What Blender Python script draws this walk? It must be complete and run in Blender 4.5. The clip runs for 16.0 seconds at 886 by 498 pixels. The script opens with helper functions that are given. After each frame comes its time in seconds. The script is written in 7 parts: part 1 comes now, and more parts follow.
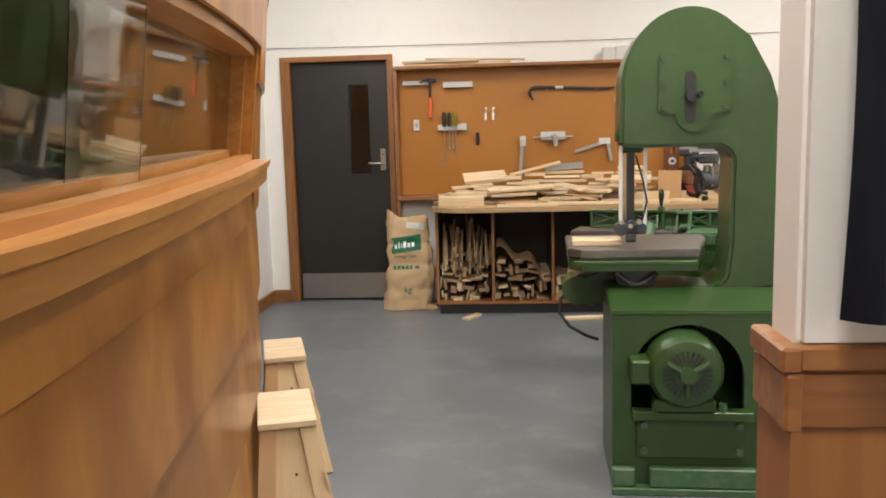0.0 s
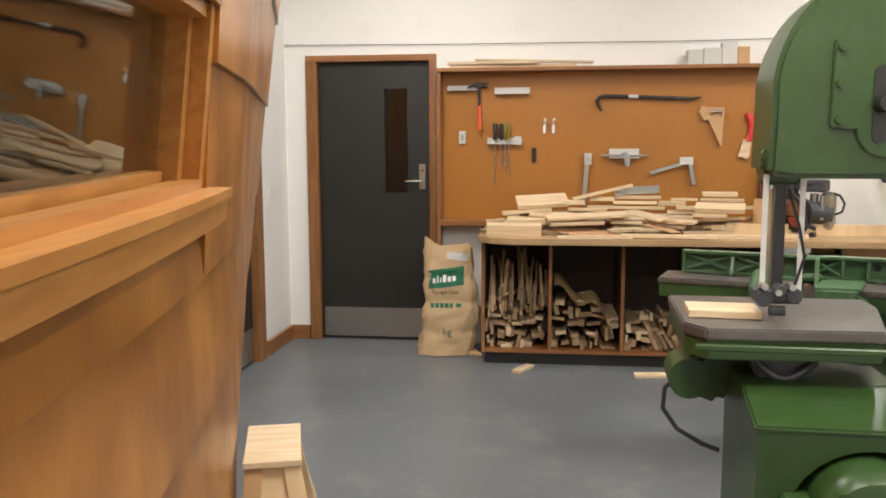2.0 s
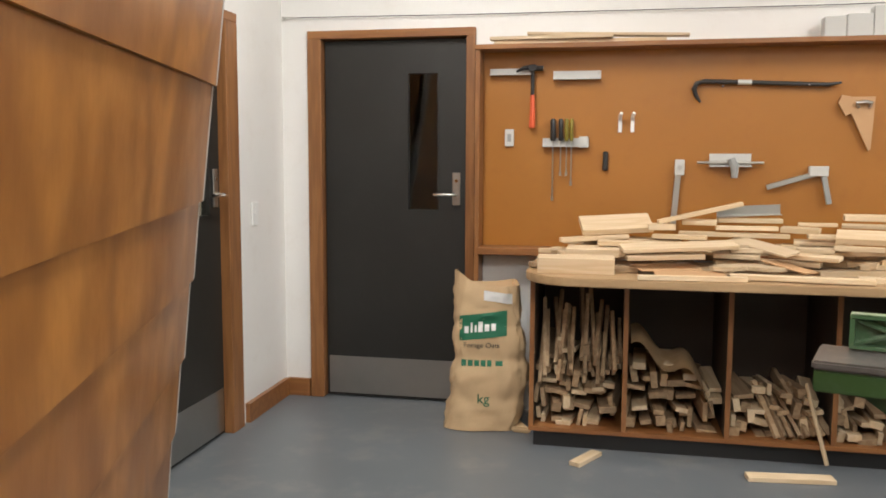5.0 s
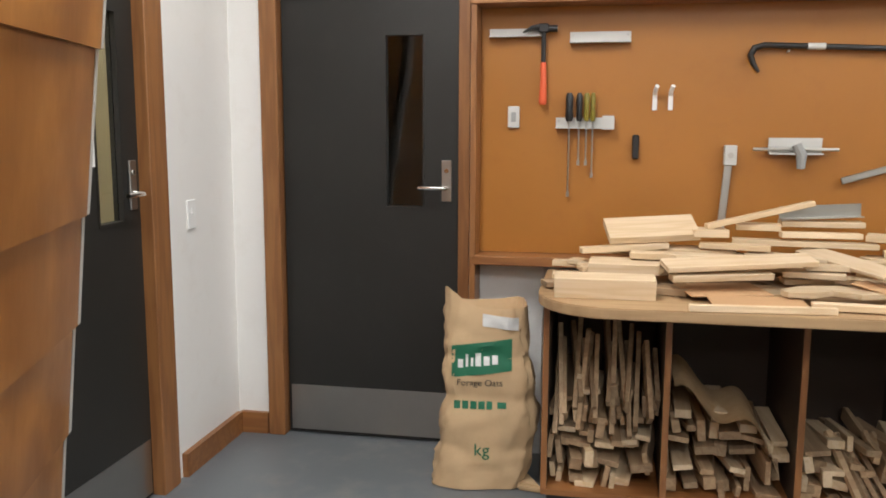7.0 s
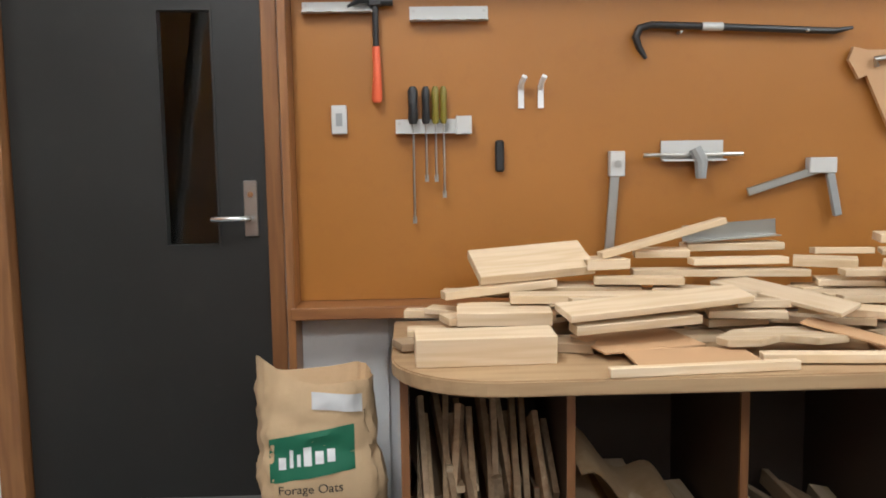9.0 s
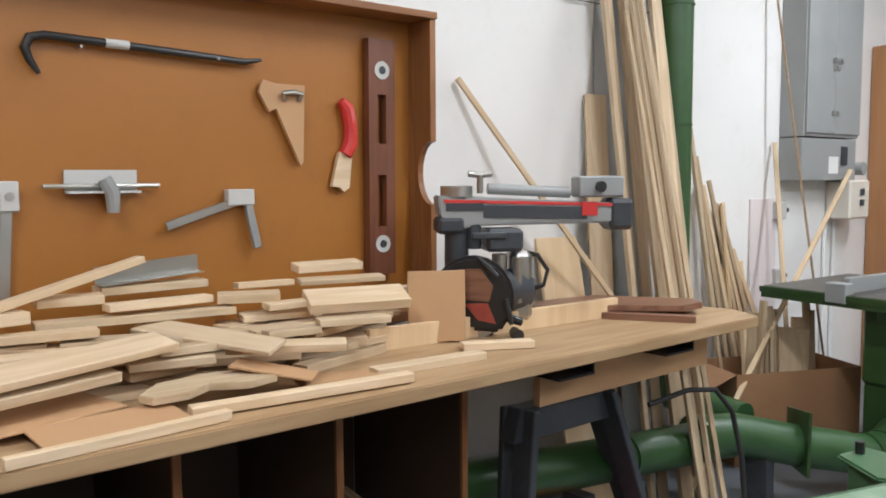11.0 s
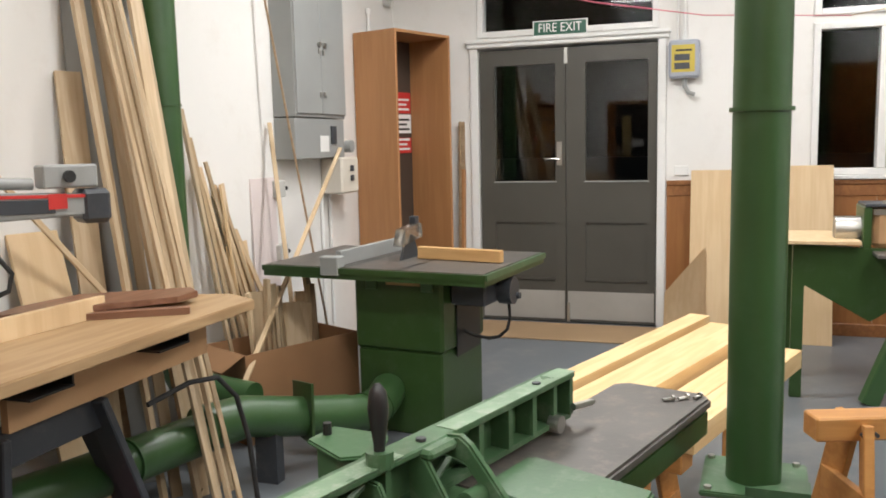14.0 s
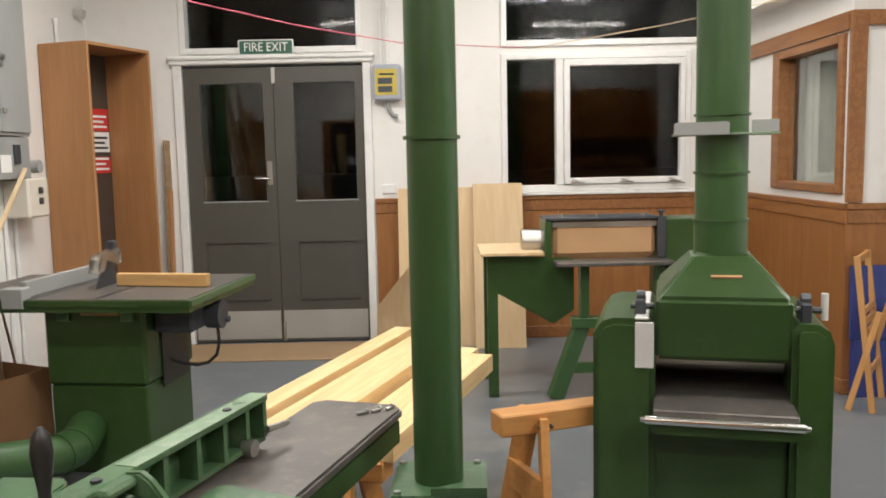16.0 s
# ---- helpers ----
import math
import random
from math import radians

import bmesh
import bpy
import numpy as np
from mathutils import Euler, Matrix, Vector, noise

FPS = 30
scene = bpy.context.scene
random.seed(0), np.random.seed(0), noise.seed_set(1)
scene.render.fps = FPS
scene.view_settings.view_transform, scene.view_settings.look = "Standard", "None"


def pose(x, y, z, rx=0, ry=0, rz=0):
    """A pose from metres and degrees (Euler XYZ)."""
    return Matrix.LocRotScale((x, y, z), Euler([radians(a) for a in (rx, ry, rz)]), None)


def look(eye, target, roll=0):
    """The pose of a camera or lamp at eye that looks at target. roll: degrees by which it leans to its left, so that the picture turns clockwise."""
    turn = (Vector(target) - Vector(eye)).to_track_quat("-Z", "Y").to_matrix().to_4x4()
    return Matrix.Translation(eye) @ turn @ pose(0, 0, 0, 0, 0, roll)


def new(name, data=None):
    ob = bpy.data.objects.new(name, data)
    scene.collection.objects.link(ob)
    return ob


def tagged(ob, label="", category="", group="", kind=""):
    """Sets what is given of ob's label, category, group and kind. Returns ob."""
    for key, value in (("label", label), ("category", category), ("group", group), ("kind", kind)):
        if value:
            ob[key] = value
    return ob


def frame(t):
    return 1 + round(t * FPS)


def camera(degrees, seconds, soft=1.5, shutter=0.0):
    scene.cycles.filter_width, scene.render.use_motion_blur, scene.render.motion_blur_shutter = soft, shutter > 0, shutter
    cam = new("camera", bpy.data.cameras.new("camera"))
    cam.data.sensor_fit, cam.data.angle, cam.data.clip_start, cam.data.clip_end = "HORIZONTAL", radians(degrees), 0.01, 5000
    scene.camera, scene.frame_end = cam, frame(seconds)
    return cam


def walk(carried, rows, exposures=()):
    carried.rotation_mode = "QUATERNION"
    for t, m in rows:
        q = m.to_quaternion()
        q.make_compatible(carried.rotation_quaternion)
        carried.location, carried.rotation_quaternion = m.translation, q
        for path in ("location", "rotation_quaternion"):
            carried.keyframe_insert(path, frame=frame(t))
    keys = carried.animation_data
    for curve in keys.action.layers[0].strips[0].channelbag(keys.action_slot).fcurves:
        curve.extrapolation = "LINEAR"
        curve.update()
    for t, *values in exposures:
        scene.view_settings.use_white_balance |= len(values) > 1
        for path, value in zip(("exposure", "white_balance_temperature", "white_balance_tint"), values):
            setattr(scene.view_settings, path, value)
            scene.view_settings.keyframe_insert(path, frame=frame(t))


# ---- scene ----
cam = camera(55.5, 16.0, soft=1.8)
PATH = [
    (0, (0.53, 0.339, 1.388), (0.379, 2.315, 1.119), -1.5),
    (0.5, (0.522, 0.583, 1.39), (0.311, 2.551, 1.104), -0.3),
    (1, (0.449, 0.848, 1.387), (0.259, 2.82, 1.116), -0.1),
    (1.5, (0.4, 1.105, 1.386), (0.183, 3.072, 1.093), -1.6),
    (2, (0.396, 1.388, 1.401), (0.153, 3.359, 1.162), -0.2),
    (2.5, (0.392, 1.661, 1.386), (0.176, 3.628, 1.099), 0.6),
    (3, (0.388, 1.947, 1.387), (0.161, 3.915, 1.106), -0.8),
    (3.5, (0.435, 2.222, 1.37), (0.108, 4.175, 1.091), -0.6),
    (4, (0.467, 2.411, 1.377), (0.058, 4.345, 1.073), 0.6),
    (4.5, (0.407, 2.633, 1.353), (0.004, 4.577, 1.116), 1.2),
    (4.7, (0.39, 2.723, 1.352), (-0.024, 4.668, 1.141), 0.5),
    (6.8, (0.203, 3.681, 1.414), (-0.152, 5.633, 1.157), 0.4),
    (7, (0.182, 3.765, 1.425), (-0.188, 5.709, 1.14), 0.2),
    (7.5, (0.173, 4.013, 1.406), (-0.276, 5.944, 1.144), 0.6),
    (8, (0.123, 4.246, 1.384), (-0.245, 6.193, 1.118), 0.9),
    (8.5, (0.034, 4.462, 1.386), (-0.125, 6.443, 1.16), -1.5),
    (9, (0.019, 4.651, 1.351), (0.096, 6.637, 1.133), -0.9),
    (9.5, (0.076, 4.809, 1.33), (0.574, 6.739, 1.159), -0.1),
    (10, (0.098, 4.86, 1.351), (0.935, 6.668, 1.188), -0.2),
    (10.2, (0.102, 4.871, 1.352), (1.044, 6.628, 1.192), -0.3),
    (12.3, (0.196, 4.874, 1.396), (1.79, 6.061, 1.167), -0.0),
    (12.5, (0.213, 4.86, 1.392), (1.834, 6.008, 1.156), -0.1),
    (13, (0.252, 4.847, 1.389), (1.971, 5.838, 1.134), -0.5),
    (13.5, (0.278, 4.839, 1.397), (2.091, 5.645, 1.151), -1.2),
    (14, (0.294, 4.824, 1.4), (2.175, 5.458, 1.153), -1.3),
    (14.5, (0.294, 4.8, 1.404), (2.224, 5.266, 1.158), -1.3),
    (15, (0.289, 4.782, 1.41), (2.248, 5.108, 1.171), -1.4),
    (15.5, (0.283, 4.766, 1.411), (2.261, 4.945, 1.174), -1.5),
    (16, (0.27, 4.742, 1.416), (2.258, 4.738, 1.195), -1.2),
]
EXPOSURES = [(0, -0.2, 6700, 10), (4.7, -0.14, 6500, 10), (7, -0.14, 6250, 10), (8.2, -0.16, 6100, 9), (9.5, -0.28, 5750, 8), (10.2, -0.44, 5700, 8), (12.3, -0.2, 5950, 10), (16, -0.34, 6550, 10)]
walk(cam, [(t, look(eye, target, roll)) for t, eye, target, roll in PATH], EXPOSURES)


# ---- world and lamps ----
world = bpy.data.worlds.new("night")
world.use_nodes = True
scene.world = world
sky = world.node_tree.nodes.new("ShaderNodeTexSky")
sky.sky_type, sky.sun_disc = "NISHITA", False
sky.sun_elevation, sky.sun_rotation = radians(-4), radians(200)
world.node_tree.links.new(sky.outputs[0], world.node_tree.nodes["Background"].inputs[0])
world.node_tree.nodes["Background"].inputs[1].default_value = 0.15

CEIL = 3.15
LAMP_POWER, LAMP_COLOR = 47, (1.0, 0.97, 0.94)
LAMP_PLACES = [(0.5, 0.2), (0.45, 2.9), (1.9, 2.9), (-0.5, 5.6), (2.4, 5.6), (4.7, 5.7), (3.8, 3.6), (5.8, 3.6)]
LAMP_SHARE = [1.0, 1.0, 0.8, 1.1, 0.95, 1.45, 0.65, 0.5]


# ---- materials ----
def material(name):
    m = bpy.data.materials.new(name)
    m.use_nodes = True
    nt = m.node_tree
    return m, nt.nodes, nt.links, nt.nodes["Principled BSDF"]


def coords(nodes, links, stretch, shift=True):
    tc = nodes.new("ShaderNodeTexCoord")
    mp = nodes.new("ShaderNodeMapping")
    mp.inputs["Scale"].default_value = stretch
    links.new(tc.outputs["Object"], mp.inputs["Vector"])
    if shift:
        info = nodes.new("ShaderNodeObjectInfo")
        mul = nodes.new("ShaderNodeMath")
        mul.operation = "MULTIPLY"
        mul.inputs[1].default_value = 37.0
        links.new(info.outputs["Random"], mul.inputs[0])
        links.new(mul.outputs[0], mp.inputs["Location"])
    return mp.outputs["Vector"]


def noise_tex(nodes, links, vec, scale, detail=4, rough=0.55):
    n = nodes.new("ShaderNodeTexNoise")
    n.inputs["Scale"].default_value = scale
    n.inputs["Detail"].default_value = detail
    n.inputs["Roughness"].default_value = rough
    links.new(vec, n.inputs["Vector"])
    return n.outputs["Fac"]


def ramp(nodes, links, fac, stops):
    r = nodes.new("ShaderNodeValToRGB")
    el = r.color_ramp.elements
    while len(el) < len(stops):
        el.new(0.5)
    for e, (p, c) in zip(el, stops):
        e.position, e.color = p, (*c, 1)
    links.new(fac, r.inputs["Fac"])
    return r.outputs["Color"]


def mix(nodes, links, fac, a, b, mode="MIX"):
    n = nodes.new("ShaderNodeMix")
    n.data_type, n.blend_type = "RGBA", mode
    for sock, v in ((n.inputs[0], fac), (n.inputs[6], a), (n.inputs[7], b)):
        if isinstance(v, (int, float)):
            sock.default_value = v
        elif isinstance(v, tuple):
            sock.default_value = (*v, 1)
        else:
            links.new(v, sock)
    return n.outputs[2]


def bump(nodes, links, bsdf, height, strength, dist=0.002):
    b = nodes.new("ShaderNodeBump")
    b.inputs["Strength"].default_value = strength
    b.inputs["Distance"].default_value = dist
    links.new(height, b.inputs["Height"])
    links.new(b.outputs[0], bsdf.inputs["Normal"])


def rough_range(nodes, links, bsdf, fac, lo, hi):
    mr = nodes.new("ShaderNodeMapRange")
    mr.inputs["To Min"].default_value, mr.inputs["To Max"].default_value = lo, hi
    links.new(fac, mr.inputs["Value"])
    links.new(mr.outputs[0], bsdf.inputs["Roughness"])


def shade(c, k):
    return tuple(min(1.0, v * k) for v in c)


def paint(name, color, rough=0.5, vary=0.12, grain=60, strength=0.15, large=2.0, metal=0.0, dirt=None, dirt_amount=0.5):
    """Painted or plain surface: slow tone changes, fine relief and, with dirt, worn or stained patches."""
    m, nodes, links, bsdf = material(name)
    vec = coords(nodes, links, (1, 1, 1))
    slow = noise_tex(nodes, links, vec, large, 5, 0.6)
    fine = noise_tex(nodes, links, vec, grain, 3)
    col = ramp(nodes, links, slow, [(0.3, shade(color, 1 - vary)), (0.7, shade(color, 1 + vary))])
    if dirt:
        patch = noise_tex(nodes, links, vec, large * 4, 8, 0.7)
        mask = ramp(nodes, links, patch, [(0.52, (0, 0, 0)), (0.72, (dirt_amount,) * 3)])
        col = mix(nodes, links, mask, col, dirt)
    links.new(col, bsdf.inputs["Base Color"])
    rough_range(nodes, links, bsdf, slow, max(0.05, rough - 0.1), min(1, rough + 0.1))
    bsdf.inputs["Metallic"].default_value = metal
    bump(nodes, links, bsdf, fine, strength)
    return m


def timber(name, light, dark, rough=0.5, along="X", ring=1.0, tone=0.25, coat=0.0, scale=1.0):
    """Timber with grain along one object axis: broad figure, fine fibres, a tone of its own for each piece."""
    m, nodes, links, bsdf = material(name)
    st = {"X": (0.9, 9, 9), "Y": (9, 0.9, 9), "Z": (9, 9, 0.9)}[along]
    vec = coords(nodes, links, tuple(v * scale for v in st))
    fig = noise_tex(nodes, links, vec, 1.6, 3, 0.5)
    wv = nodes.new("ShaderNodeMath")
    wv.operation = "SINE"
    mu = nodes.new("ShaderNodeMath")
    mu.operation = "MULTIPLY"
    mu.inputs[1].default_value = 34 * ring
    links.new(fig, mu.inputs[0])
    links.new(mu.outputs[0], wv.inputs[0])
    fib_vec = coords(nodes, links, tuple(v * scale for v in {"X": (3, 90, 90), "Y": (90, 3, 90), "Z": (90, 90, 3)}[along]))
    fib = noise_tex(nodes, links, fib_vec, 1.5, 4, 0.6)
    half = nodes.new("ShaderNodeMapRange")
    half.inputs["From Min"].default_value = -1
    links.new(wv.outputs[0], half.inputs["Value"])
    col = mix(nodes, links, half.outputs[0], light, dark)
    col = mix(nodes, links, 0.35, col, ramp(nodes, links, fib, [(0.3, dark), (0.7, light)]))
    info = nodes.new("ShaderNodeObjectInfo")
    own = ramp(nodes, links, info.outputs["Random"], [(0, (1 - tone,) * 3), (1, (1.0,) * 3)])
    col = mix(nodes, links, 1.0, col, own, "MULTIPLY")
    links.new(col, bsdf.inputs["Base Color"])
    rough_range(nodes, links, bsdf, fib, rough - 0.08, rough + 0.1)
    bsdf.inputs["Coat Weight"].default_value = coat
    bsdf.inputs["Coat Roughness"].default_value = 0.18
    bump(nodes, links, bsdf, fib, 0.2, 0.001)
    return m


def veneer(name, light, dark, coat=0.12):
    """Rotary-cut plywood under varnish: wide cathedral figure drawn along the board."""
    m, nodes, links, bsdf = material(name)
    vec = coords(nodes, links, (1.3, 1.3, 0.95))
    warp = noise_tex(nodes, links, vec, 1.3, 2, 0.45)
    mu = nodes.new("ShaderNodeMath")
    mu.operation = "MULTIPLY"
    mu.inputs[1].default_value = 30
    si = nodes.new("ShaderNodeMath")
    si.operation = "SINE"
    links.new(warp, mu.inputs[0])
    links.new(mu.outputs[0], si.inputs[0])
    half = nodes.new("ShaderNodeMapRange")
    half.inputs["From Min"].default_value = -1
    links.new(si.outputs[0], half.inputs["Value"])
    blot = noise_tex(nodes, links, coords(nodes, links, (2.2, 2.2, 1.5)), 2.2, 4, 0.6)
    fib = noise_tex(nodes, links, coords(nodes, links, (60, 60, 3)), 1.2, 4, 0.6)
    col = mix(nodes, links, half.outputs[0], light, tuple(0.35 * a + 0.65 * b for a, b in zip(light, dark)))
    col = mix(nodes, links, ramp(nodes, links, blot, [(0.35, (0, 0, 0)), (0.75, (0.75,) * 3)]), col, dark)
    col = mix(nodes, links, 0.08, col, ramp(nodes, links, fib, [(0.3, dark), (0.7, light)]))
    links.new(col, bsdf.inputs["Base Color"])
    rough_range(nodes, links, bsdf, blot, 0.30, 0.50)
    bsdf.inputs["Specular IOR Level"].default_value = 0.35
    bsdf.inputs["Coat Weight"].default_value = coat
    bsdf.inputs["Coat Roughness"].default_value = 0.22
    bump(nodes, links, bsdf, fib, 0.12, 0.001)
    return m


def glass(name, tint=(0.9, 0.95, 0.93), rough=0.02, ior=1.5):
    m, nodes, links, bsdf = material(name)
    bsdf.inputs["Base Color"].default_value = (*tint, 1)
    bsdf.inputs["Roughness"].default_value = rough
    bsdf.inputs["Transmission Weight"].default_value = 1.0
    bsdf.inputs["IOR"].default_value = ior
    return m


def glow(name, color, strength):
    m, nodes, links, bsdf = material(name)
    bsdf.inputs["Base Color"].default_value = (*color, 1)
    bsdf.inputs["Emission Color"].default_value = (*color, 1)
    bsdf.inputs["Emission Strength"].default_value = strength
    return m


WHITE = paint("white wall paint", (0.80, 0.79, 0.76), 0.6, 0.03, 90, 0.12, 1.2, dirt=(0.62, 0.58, 0.52), dirt_amount=0.25)
CEILING = paint("ceiling paint", (0.78, 0.78, 0.76), 0.8, 0.03, 40, 0.1)
GLOSSWHITE = paint("white gloss paint", (0.80, 0.80, 0.78), 0.3, 0.03, 30, 0.08, 3, dirt=(0.6, 0.57, 0.5), dirt_amount=0.3)
FLOOR = paint("grey vinyl floor", (0.140, 0.155, 0.168), 0.38, 0.14, 160, 0.12, 0.9, dirt=(0.24, 0.235, 0.22), dirt_amount=0.6)
GREEN = paint("green machine enamel", (0.031, 0.069, 0.017), 0.33, 0.16, 45, 0.18, 3, dirt=(0.055, 0.085, 0.05), dirt_amount=0.45)
PALEGREEN = paint("worn pale green enamel", (0.060, 0.130, 0.058), 0.34, 0.18, 50, 0.25, 4, dirt=(0.2, 0.24, 0.18), dirt_amount=0.6)
DUCTGREEN = paint("green duct enamel", (0.037, 0.090, 0.028), 0.35, 0.12, 30, 0.12, 2, dirt=(0.06, 0.11, 0.06), dirt_amount=0.35)
DARKDOOR = paint("charcoal door paint", (0.019, 0.0185, 0.016), 0.5, 0.10, 70, 0.12, 2, dirt=(0.03, 0.028, 0.024), dirt_amount=0.4)
OLIVEDOOR = paint("grey-brown door paint", (0.075, 0.070, 0.058), 0.42, 0.08, 60, 0.1, 2)
STEEL = paint("brushed steel", (0.50, 0.49, 0.46), 0.36, 0.08, 120, 0.1, 3, metal=1.0)
CHROME = paint("bright steel", (0.70, 0.70, 0.68), 0.16, 0.05, 60, 0.03, 3, metal=1.0)
CASTTOP = paint("worn cast iron", (0.125, 0.115, 0.105), 0.42, 0.22, 70, 0.18, 5, metal=0.35, dirt=(0.21, 0.18, 0.15), dirt_amount=0.9)
BLACK = paint("black enamel", (0.018, 0.018, 0.018), 0.38, 0.1, 40, 0.15)
RUBBER = paint("black rubber", (0.022, 0.021, 0.020), 0.7, 0.1, 60, 0.2)
DARKGREY = paint("dark grey steel paint", (0.045, 0.050, 0.058), 0.42, 0.1, 50, 0.15, 4, dirt=(0.12, 0.11, 0.1), dirt_amount=0.3)
GREYTRIM = paint("pale grey trim paint", (0.46, 0.45, 0.42), 0.6, 0.08, 50, 0.1, 3)
PAPER = paint("white paper", (0.80, 0.79, 0.76), 0.75, 0.02, 60, 0.02, 3)
ALU = paint("bright machined steel", (0.66, 0.66, 0.64), 0.45, 0.06, 90, 0.05, 3, metal=0.3)
GREY = paint("grey enamel", (0.30, 0.31, 0.30), 0.42, 0.06, 50, 0.1, 3)
PALEGREY = paint("pale grey plastic", (0.55, 0.55, 0.52), 0.45, 0.05, 60, 0.08, 4)
CREAM = paint("cream paint", (0.70, 0.58, 0.36), 0.5, 0.05, 40, 0.1)
RED = paint("red paint", (0.55, 0.035, 0.03), 0.4, 0.08, 40, 0.1)
ORANGE = paint("orange grip", (0.75, 0.13, 0.05), 0.5, 0.06, 40, 0.1)
YELLOW = paint("yellow label", (0.55, 0.43, 0.06), 0.45, 0.05, 40, 0.05)
NAVY = paint("navy cloth", (0.012, 0.014, 0.024), 0.95, 0.3, 220, 0.5, 8)
BLUE = paint("blue board", (0.03, 0.05, 0.22), 0.5, 0.08, 60, 0.1)
SIGNGREEN = paint("dark green sign face", (0.02, 0.10, 0.06), 0.35, 0.03, 30, 0.03)
IVORY = paint("ivory plastic", (0.70, 0.65, 0.56), 0.4, 0.05, 60, 0.08, 4)
SIGNWHITE = paint("white sign face", (0.80, 0.80, 0.78), 0.4, 0.02, 30, 0.03)
# dark board, its tone deepened to include shade under the bench top
SHADEBOARD = paint("dark board with shade in its tone", (0.066, 0.045, 0.032), 0.6, 0.15, 40, 0.2)
HARDBOARD = paint("orange-brown hardboard", (0.36, 0.145, 0.022), 0.42, 0.07, 110, 0.10, 1.6, dirt=(0.28, 0.105, 0.018), dirt_amount=0.4)
PANEL = timber("varnished brown panelling", (0.36, 0.155, 0.045), (0.29, 0.115, 0.032), 0.5, "Z", 0.5, 0.1)
LINING = timber("tan laminated board", (0.46, 0.23, 0.095), (0.40, 0.19, 0.075), 0.5, "Z", 0.4, 0.05)
JAMB = timber("stained door frame timber", (0.34, 0.15, 0.05), (0.23, 0.095, 0.032), 0.42, "Z", 0.8, 0.12, 0.15)
JAMBX = timber("stained trim timber", (0.34, 0.145, 0.044), (0.24, 0.093, 0.028), 0.46, "X", 0.8, 0.12, 0.15)
SILLWOOD = timber("varnished honey timber", (0.50, 0.235, 0.060), (0.38, 0.158, 0.036), 0.38, "Y", 0.8, 0.08, 0.15)
HULLPLY = veneer("varnished plywood strake", (0.44, 0.185, 0.038), (0.19, 0.066, 0.012), 0.3)
MAHOG = timber("red-brown hardwood", (0.27, 0.135, 0.08), (0.17, 0.075, 0.042), 0.4, "X", 0.7, 0.15, 0.1)
PINE = timber("pale sawn pine", (0.78, 0.62, 0.42), (0.66, 0.49, 0.29), 0.6, "X", 0.9, 0.28)
PINEZ = timber("pale sawn pine upright", (0.70, 0.55, 0.36), (0.57, 0.42, 0.25), 0.6, "Z", 0.9, 0.35)
SCRAP = timber("dusty offcut timber", (0.55, 0.39, 0.23), (0.38, 0.25, 0.14), 0.7, "X", 0.9, 0.45)
PLYBOARD = timber("pale plywood", (0.74, 0.56, 0.34), (0.66, 0.47, 0.26), 0.55, "Z", 0.5, 0.12)
MDF = paint("tan fibreboard", (0.50, 0.30, 0.15), 0.7, 0.06, 140, 0.1, 3)
BENCHWOOD = timber("worn bench top timber", (0.47, 0.32, 0.17), (0.36, 0.225, 0.11), 0.5, "X", 0.6, 0.1)
CARD = paint("brown cardboard", (0.30, 0.16, 0.075), 0.8, 0.1, 60, 0.15, 3)
SACK = paint("kraft paper sack", (0.62, 0.44, 0.25), 0.7, 0.1, 25, 0.35, 6, dirt=(0.50, 0.34, 0.18), dirt_amount=0.4)
LABELGREEN = paint("printed green", (0.015, 0.15, 0.075), 0.6, 0.08, 60, 0.1)
MATTAN = paint("tan mat", (0.33, 0.22, 0.12), 0.9, 0.1, 200, 0.4)
GLASS = glass("window glass")
DIMGLASS = glass("dusty window glass", (0.8, 0.82, 0.8), 0.05, 1.3)
PERSPEX = glass("dusty clear guard", (0.85, 0.82, 0.74), 0.25)
TUBE = glow("lamp diffuser", (1.0, 0.95, 0.86), 9.0)
OLIVE = paint("olive plastic", (0.20, 0.16, 0.02), 0.35, 0.05, 40, 0.05)
WORNGREEN = paint("rubbed pale green enamel", (0.20, 0.30, 0.19), 0.30, 0.25, 60, 0.25, 9, dirt=(0.40, 0.41, 0.36), dirt_amount=0.8)
KICK = paint("dull kick plate", (0.40, 0.39, 0.36), 0.45, 0.08, 90, 0.1, 3, metal=0.25)
CURTAIN = paint("grey curtain", (0.55, 0.54, 0.48), 0.9, 0.12, 40, 0.3, 3)


# ---- mesh helpers ----
def mbox(bm, c, s, m=None, bev=0.0):
    """A box of size s about c, turned by the matrix m, with bevelled edges."""
    r = bmesh.ops.create_cube(bm, size=1.0)
    vs = r["verts"]
    bmesh.ops.scale(bm, vec=s, verts=vs)
    if bev:
        es = list({e for v in vs for e in v.link_edges})
        out = bmesh.ops.bevel(bm, geom=es, offset=bev, segments=1, affect="EDGES")
        vs = list({v for f in out["faces"] for v in f.verts} | {v for v in vs if v.is_valid})
    if m is not None:
        bmesh.ops.transform(bm, matrix=m, verts=vs)
    bmesh.ops.translate(bm, vec=c, verts=vs)
    return vs


def mspan(bm, lo, hi, bev=0.0):
    lo, hi = Vector(lo), Vector(hi)
    return mbox(bm, (lo + hi) / 2, hi - lo, None, bev)


